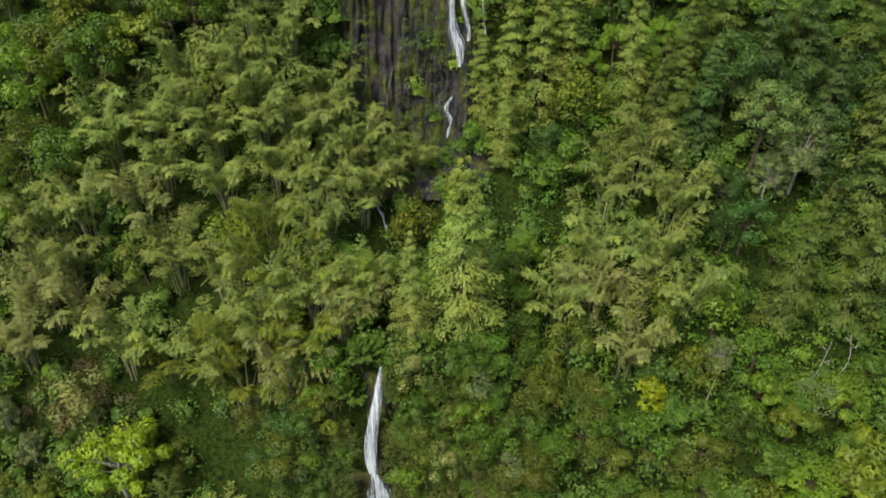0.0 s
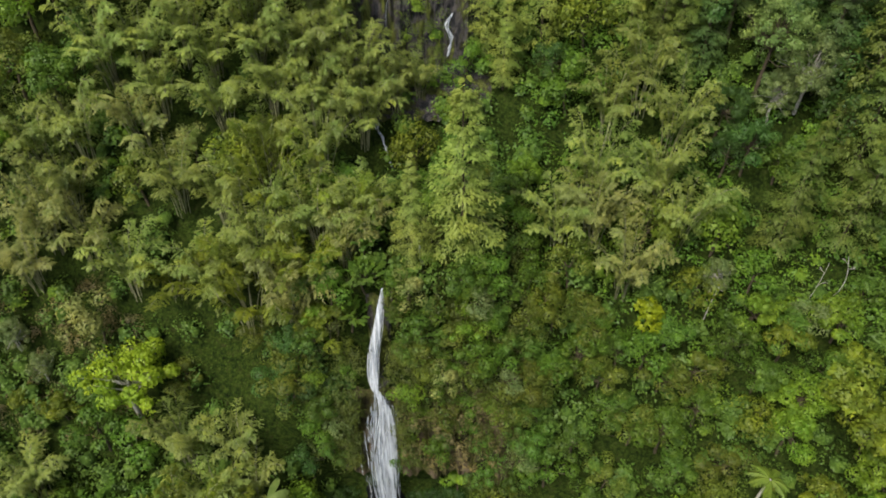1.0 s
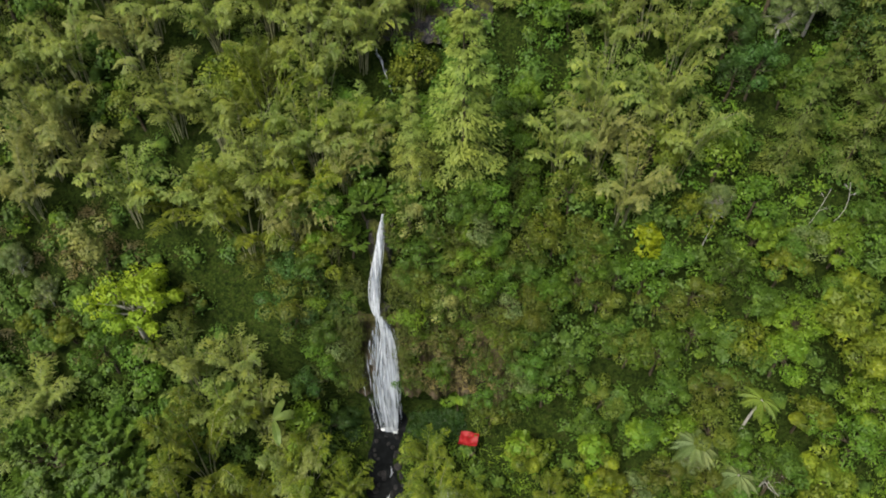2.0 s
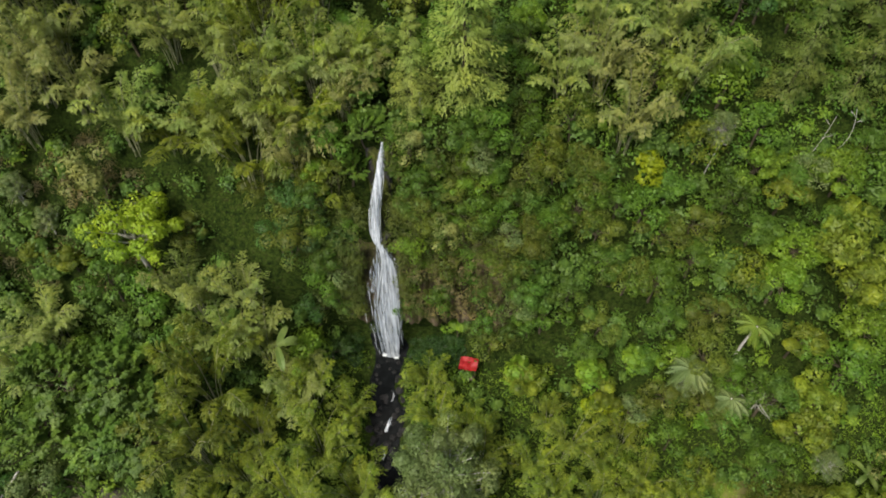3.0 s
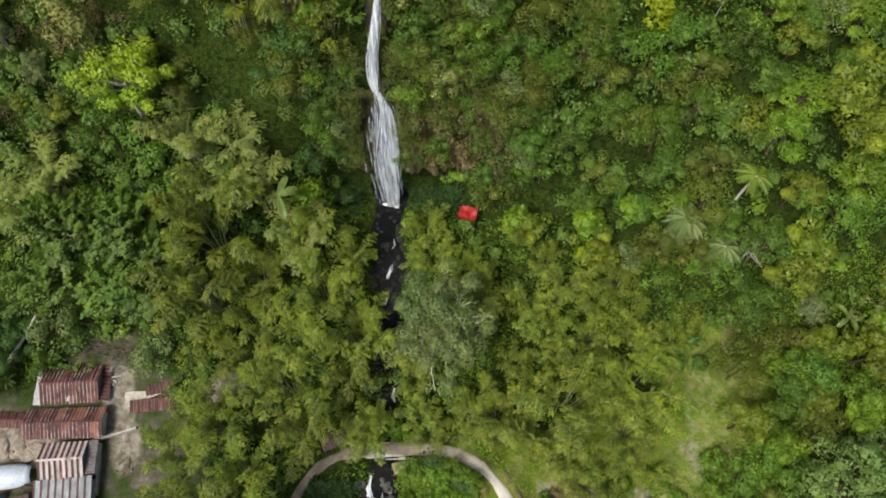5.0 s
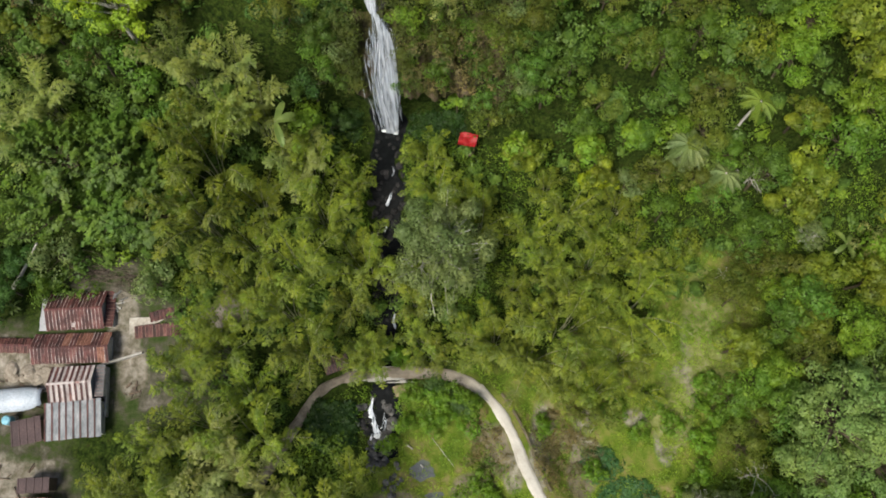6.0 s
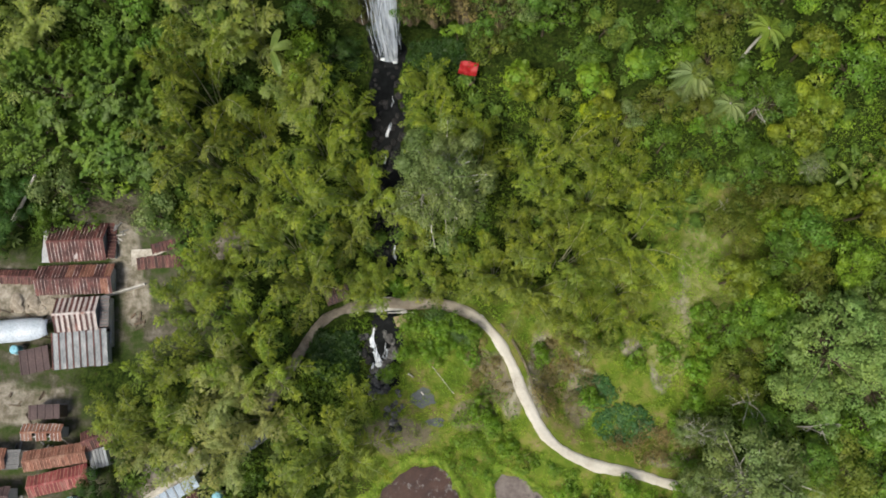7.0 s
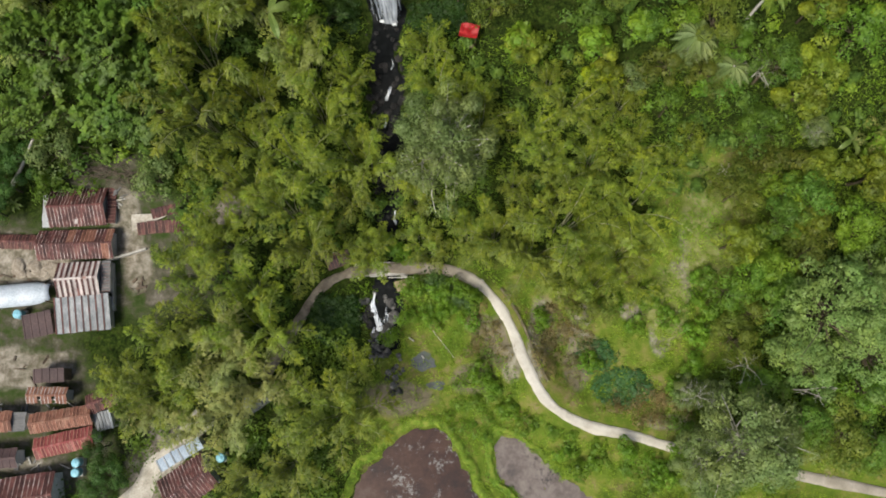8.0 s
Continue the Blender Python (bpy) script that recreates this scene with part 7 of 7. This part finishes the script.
def palm(x, y, height, label, mat, count=14, seed=0, length=2.6, fruit=False):
    r = np.random.default_rng(seed)
    root = tagged(new("palm_tree"), label, "palm tree")
    root.matrix_world = pose(x, y, float(ground(x, y)[0]), r.uniform(-6, 6), r.uniform(-6, 6), r.uniform(0, 360))
    line = limb(r, (0, 0, -0.6), (0.3, -0.2, height), 0.03, 7)
    v, f = tube(line, np.linspace(0.2, 0.13, 7), 8)
    part_mesh("trunk", mesh_np("trunk", v, f, PALE_BARK, False), root)
    if fruit:
        bm = bmesh.new()
        for _ in range(22):
            at = Vector(line[-1]) + Vector((r.normal(-0.45, 0.14), r.normal(-0.55, 0.14), r.normal(-0.45, 0.3)))
            bmesh.ops.create_icosphere(bm, subdivisions=1, radius=r.uniform(0.07, 0.13), matrix=Matrix.Translation(at))
        part("fruit_bunch", bm, PALM_FRUIT, root, "bunch of orange palm fruit")
    for k in range(count):
        az = k * 2.4 + r.uniform(-0.2, 0.2)
        o, s = np.array([math.cos(az), math.sin(az), 0]), np.array([-math.sin(az), math.cos(az), 0])
        t = np.linspace(0.1, 1, 22)
        ln, up = length * r.uniform(0.8, 1.15), r.uniform(0.15, 0.8)
        mid = line[-1] + o * (ln * t)[:, None] + UP * (ln * (up * t - 0.85 * t ** 2))[:, None]
        quads = []
        for sg in (-1, 1):
            d = unit(o * 0.55 + s * sg - UP * 0.3 + r.normal(0, 0.08, (22, 3)))
            L = 0.75 * np.sin(np.pi * np.clip(t * 0.85 + 0.12, 0, 1))
            quads.append(leaves(mid, d, unit(UP + 0.2 * s * sg + np.zeros((22, 3))), L, 0.13, 0.25))
        tagged(part_mesh("frond", leaf_mesh("frond", np.concatenate(quads), mat), root), kind="stuff")


def bare_tree(x, y, height, lean, label, branches=9, seed=0, r0=0.12, spread=0.55, name="bare_tree", base=0.0):
    """A pale dead or leafless stem with its branches; lean is the top's shift in x and y."""
    r = np.random.default_rng(seed)
    root = tagged(new(name), label, "tree")
    root.matrix_world = pose(x, y, float(ground(x, y)[0]) + base)
    top = np.array([lean[0], lean[1], height])
    line = limb(r, (0, 0, -0.6), top, 0.05, 8)
    v, f = tube(line, np.linspace(r0, r0 * 0.45, 8), 7)
    part_mesh("trunk", mesh_np("trunk", v, f, PALE_BARK, False), root)
    for k in range(branches):
        t = r.uniform(0.55, 1.0)
        a = np.array([np.interp(t, np.linspace(0, 1, 8), line[:, c]) for c in range(3)])
        d = unit(np.array([math.cos(k * 2.4), math.sin(k * 2.4), r.uniform(0.1, 0.9)]))
        b = a + d * height * spread * r.uniform(0.5, 1.0)
        tubes = [tube(limb(r, a, b, 0.1, 6), np.linspace(r0 * 0.42, 0.02, 6), 5)]
        for _ in range(4):
            u = r.uniform(0.35, 0.95)
            p = a * (1 - u) + b * u
            tubes.append(tube(limb(r, p, p + unit(d + r.normal(0, 0.6, 3)) * height * spread * 0.3, 0.1, 4), np.linspace(r0 * 0.2, 0.012, 4), 4))
        v, f = joined(tubes)
        part_mesh("branch", mesh_np("branch", v, f, PALE_BARK, False), root)


banana(-19.9, 39.6, 1.25, "banana plant with a few drooping pale leaves", 4, 1, 8.2, (12, 28, -70, 75))
banana(48.9, 28.4, 0.9, "small banana plant in light green leaf", 5, 2)
banana(40.2, -0.9, 0.75, "banana plant under the trees", 8, 3)
banana(-52.8, 21.8, 0.45, "banana plant beside the white house wall", 6, 4)
palm(34.9, 40.9, 6.4, "palm with yellow-green fronds and orange fruit", PALM_LEAF, 17, 1, 2.3, True)
palm(28.4, 38.2, 5.5, "palm with dull grey-green fronds", GREY_LEAF, 22, 2, 2.7)
palm(33.5, 36.0, 3.6, "palm with loose grey-green fronds on the slope", GREY_LEAF, 18, 3, 2.4)
palm(5.6, -1.2, 1.2, "low palm bush beside the path", PALM_LEAF, 9, 4, 1.2)
bare_tree(29.0, 54.4, 5.2, (0.7, 0.4), "slender pale trunk leaning out of the shrubs", 5, 1, 0.07, 0.22)
bare_tree(39.7, 54.9, 6.6, (1.0, 0.3), "pale forked trunk on the slope", 2, 2, 0.042, 0.16)
bare_tree(41.2, 55.2, 6.9, (1.3, 0.2), "thin pale trunk beside a forked one", 2, 3, 0.042, 0.16)
bare_tree(44.6, 48.2, 2.2, (1.3, 0.5), "short grey dead trunk on the slope", 3, 4, 0.08, 0.3)
bare_tree(36.7, 35.8, 3.6, (0.2, 0.2), "leafless grey tree with spreading twigs", 11, 5, 0.12, 0.75)
bare_tree(34.8, 1.2, 5.8, (0.2, 0.1), "leafless pale tree with spreading twigs", 12, 6, 0.09, 0.42)
bare_tree(29.4, -1.9, 5.2, (-0.2, 0.2), "bare grey tree with dense thin twigs", 14, 7, 0.07, 0.5)
bare_tree(41.4, -0.4, 6.6, (1.6, -0.3), "bare pale branch above the shrubs", 6, 8, 0.1, 0.4)
bare_tree(-54.7, 23.6, 7.7, (7.4, 3.9), "thick white dead trunk leaning at the forest edge", 0, 9, 0.3, 0.2)
bare_tree(33.9, 25.3, 2.6, (0.3, 0.0), "twisted grey dead stump on the grassy slope", 5, 10, 0.14, 0.4)
bare_tree(-63.5, 51.0, 4.0, (1.0, 0.0), "grey dead branches in the sparse scrub", 8, 11, 0.1, 0.5)
bare_tree(23.6, 46.6, 3.4, (1.3, -0.8), "grey dead branches leaning from the slope", 5, 12, 0.09, 0.4)
bare_tree(50.5, -6.0, 4.2, (2.0, -0.8), "fallen bare branches beside the path", 7, 13, 0.1, 0.4)
bare_tree(49.6, 12.5, 7.6, (0.6, 0.3), "pale dead limb rising from a light green tree", 4, 14, 0.06, 0.25)
bare_tree(-1.6, 24.6, 11.6, (-0.6, -0.4), "whitish dead twigs among a grey-green crown", 12, 15, 0.09, 0.28)
bare_tree(1.6, 24.4, 11.2, (0.5, -0.5), "bare white twigs at a tree's edge", 12, 16, 0.08, 0.26)
bare_tree(-0.4, 28.2, 12.4, (0.1, 0.3), "thin pale twigs above a grey-green crown", 10, 17, 0.08, 0.24)

lime = broad_tree(133, "light_green_tree", "open light yellow-green tree with pale limbs", LIME_LEAF, PALE_BARK, 8.5, 3.9, 0.8, 36, 5200, 0.27, 0.22, 0.3)
stand([lime], [(-34.0, 47.8, 1.2)])
clear([lime])
golden = broad_tree(131, "yellow_tree", "small tree with bright yellow leaves", YELLOW_LEAF, BARK, 4.6, 2.6, 0.6, 12, 900, 0.42, 0.34)
orange_bush = broad_tree(132, "light_green_tree", "small fresh green tree on the slope", BRIGHT_LEAF, BARK, 4.2, 2.1, 0.75, 10, 700, 0.42, 0.4)
stand([golden], [(22.0, 53.4, 1.0), (18.4, 35.6, 0.85)])
stand([orange_bush], [(-1.2, 50.4, 0.85), (1.7, 46.0, 1.0), (3.0, 51.0, 1.0), (8.5, 39.2, 1.35), (16.9, 38.9, 1.3), (-13.8, 50.0, 0.9), (52.5, 27.0, 1.5), (50.8, 24.2, 1.2), (22.2, 40.5, 1.1)])
clear([golden, orange_bush])
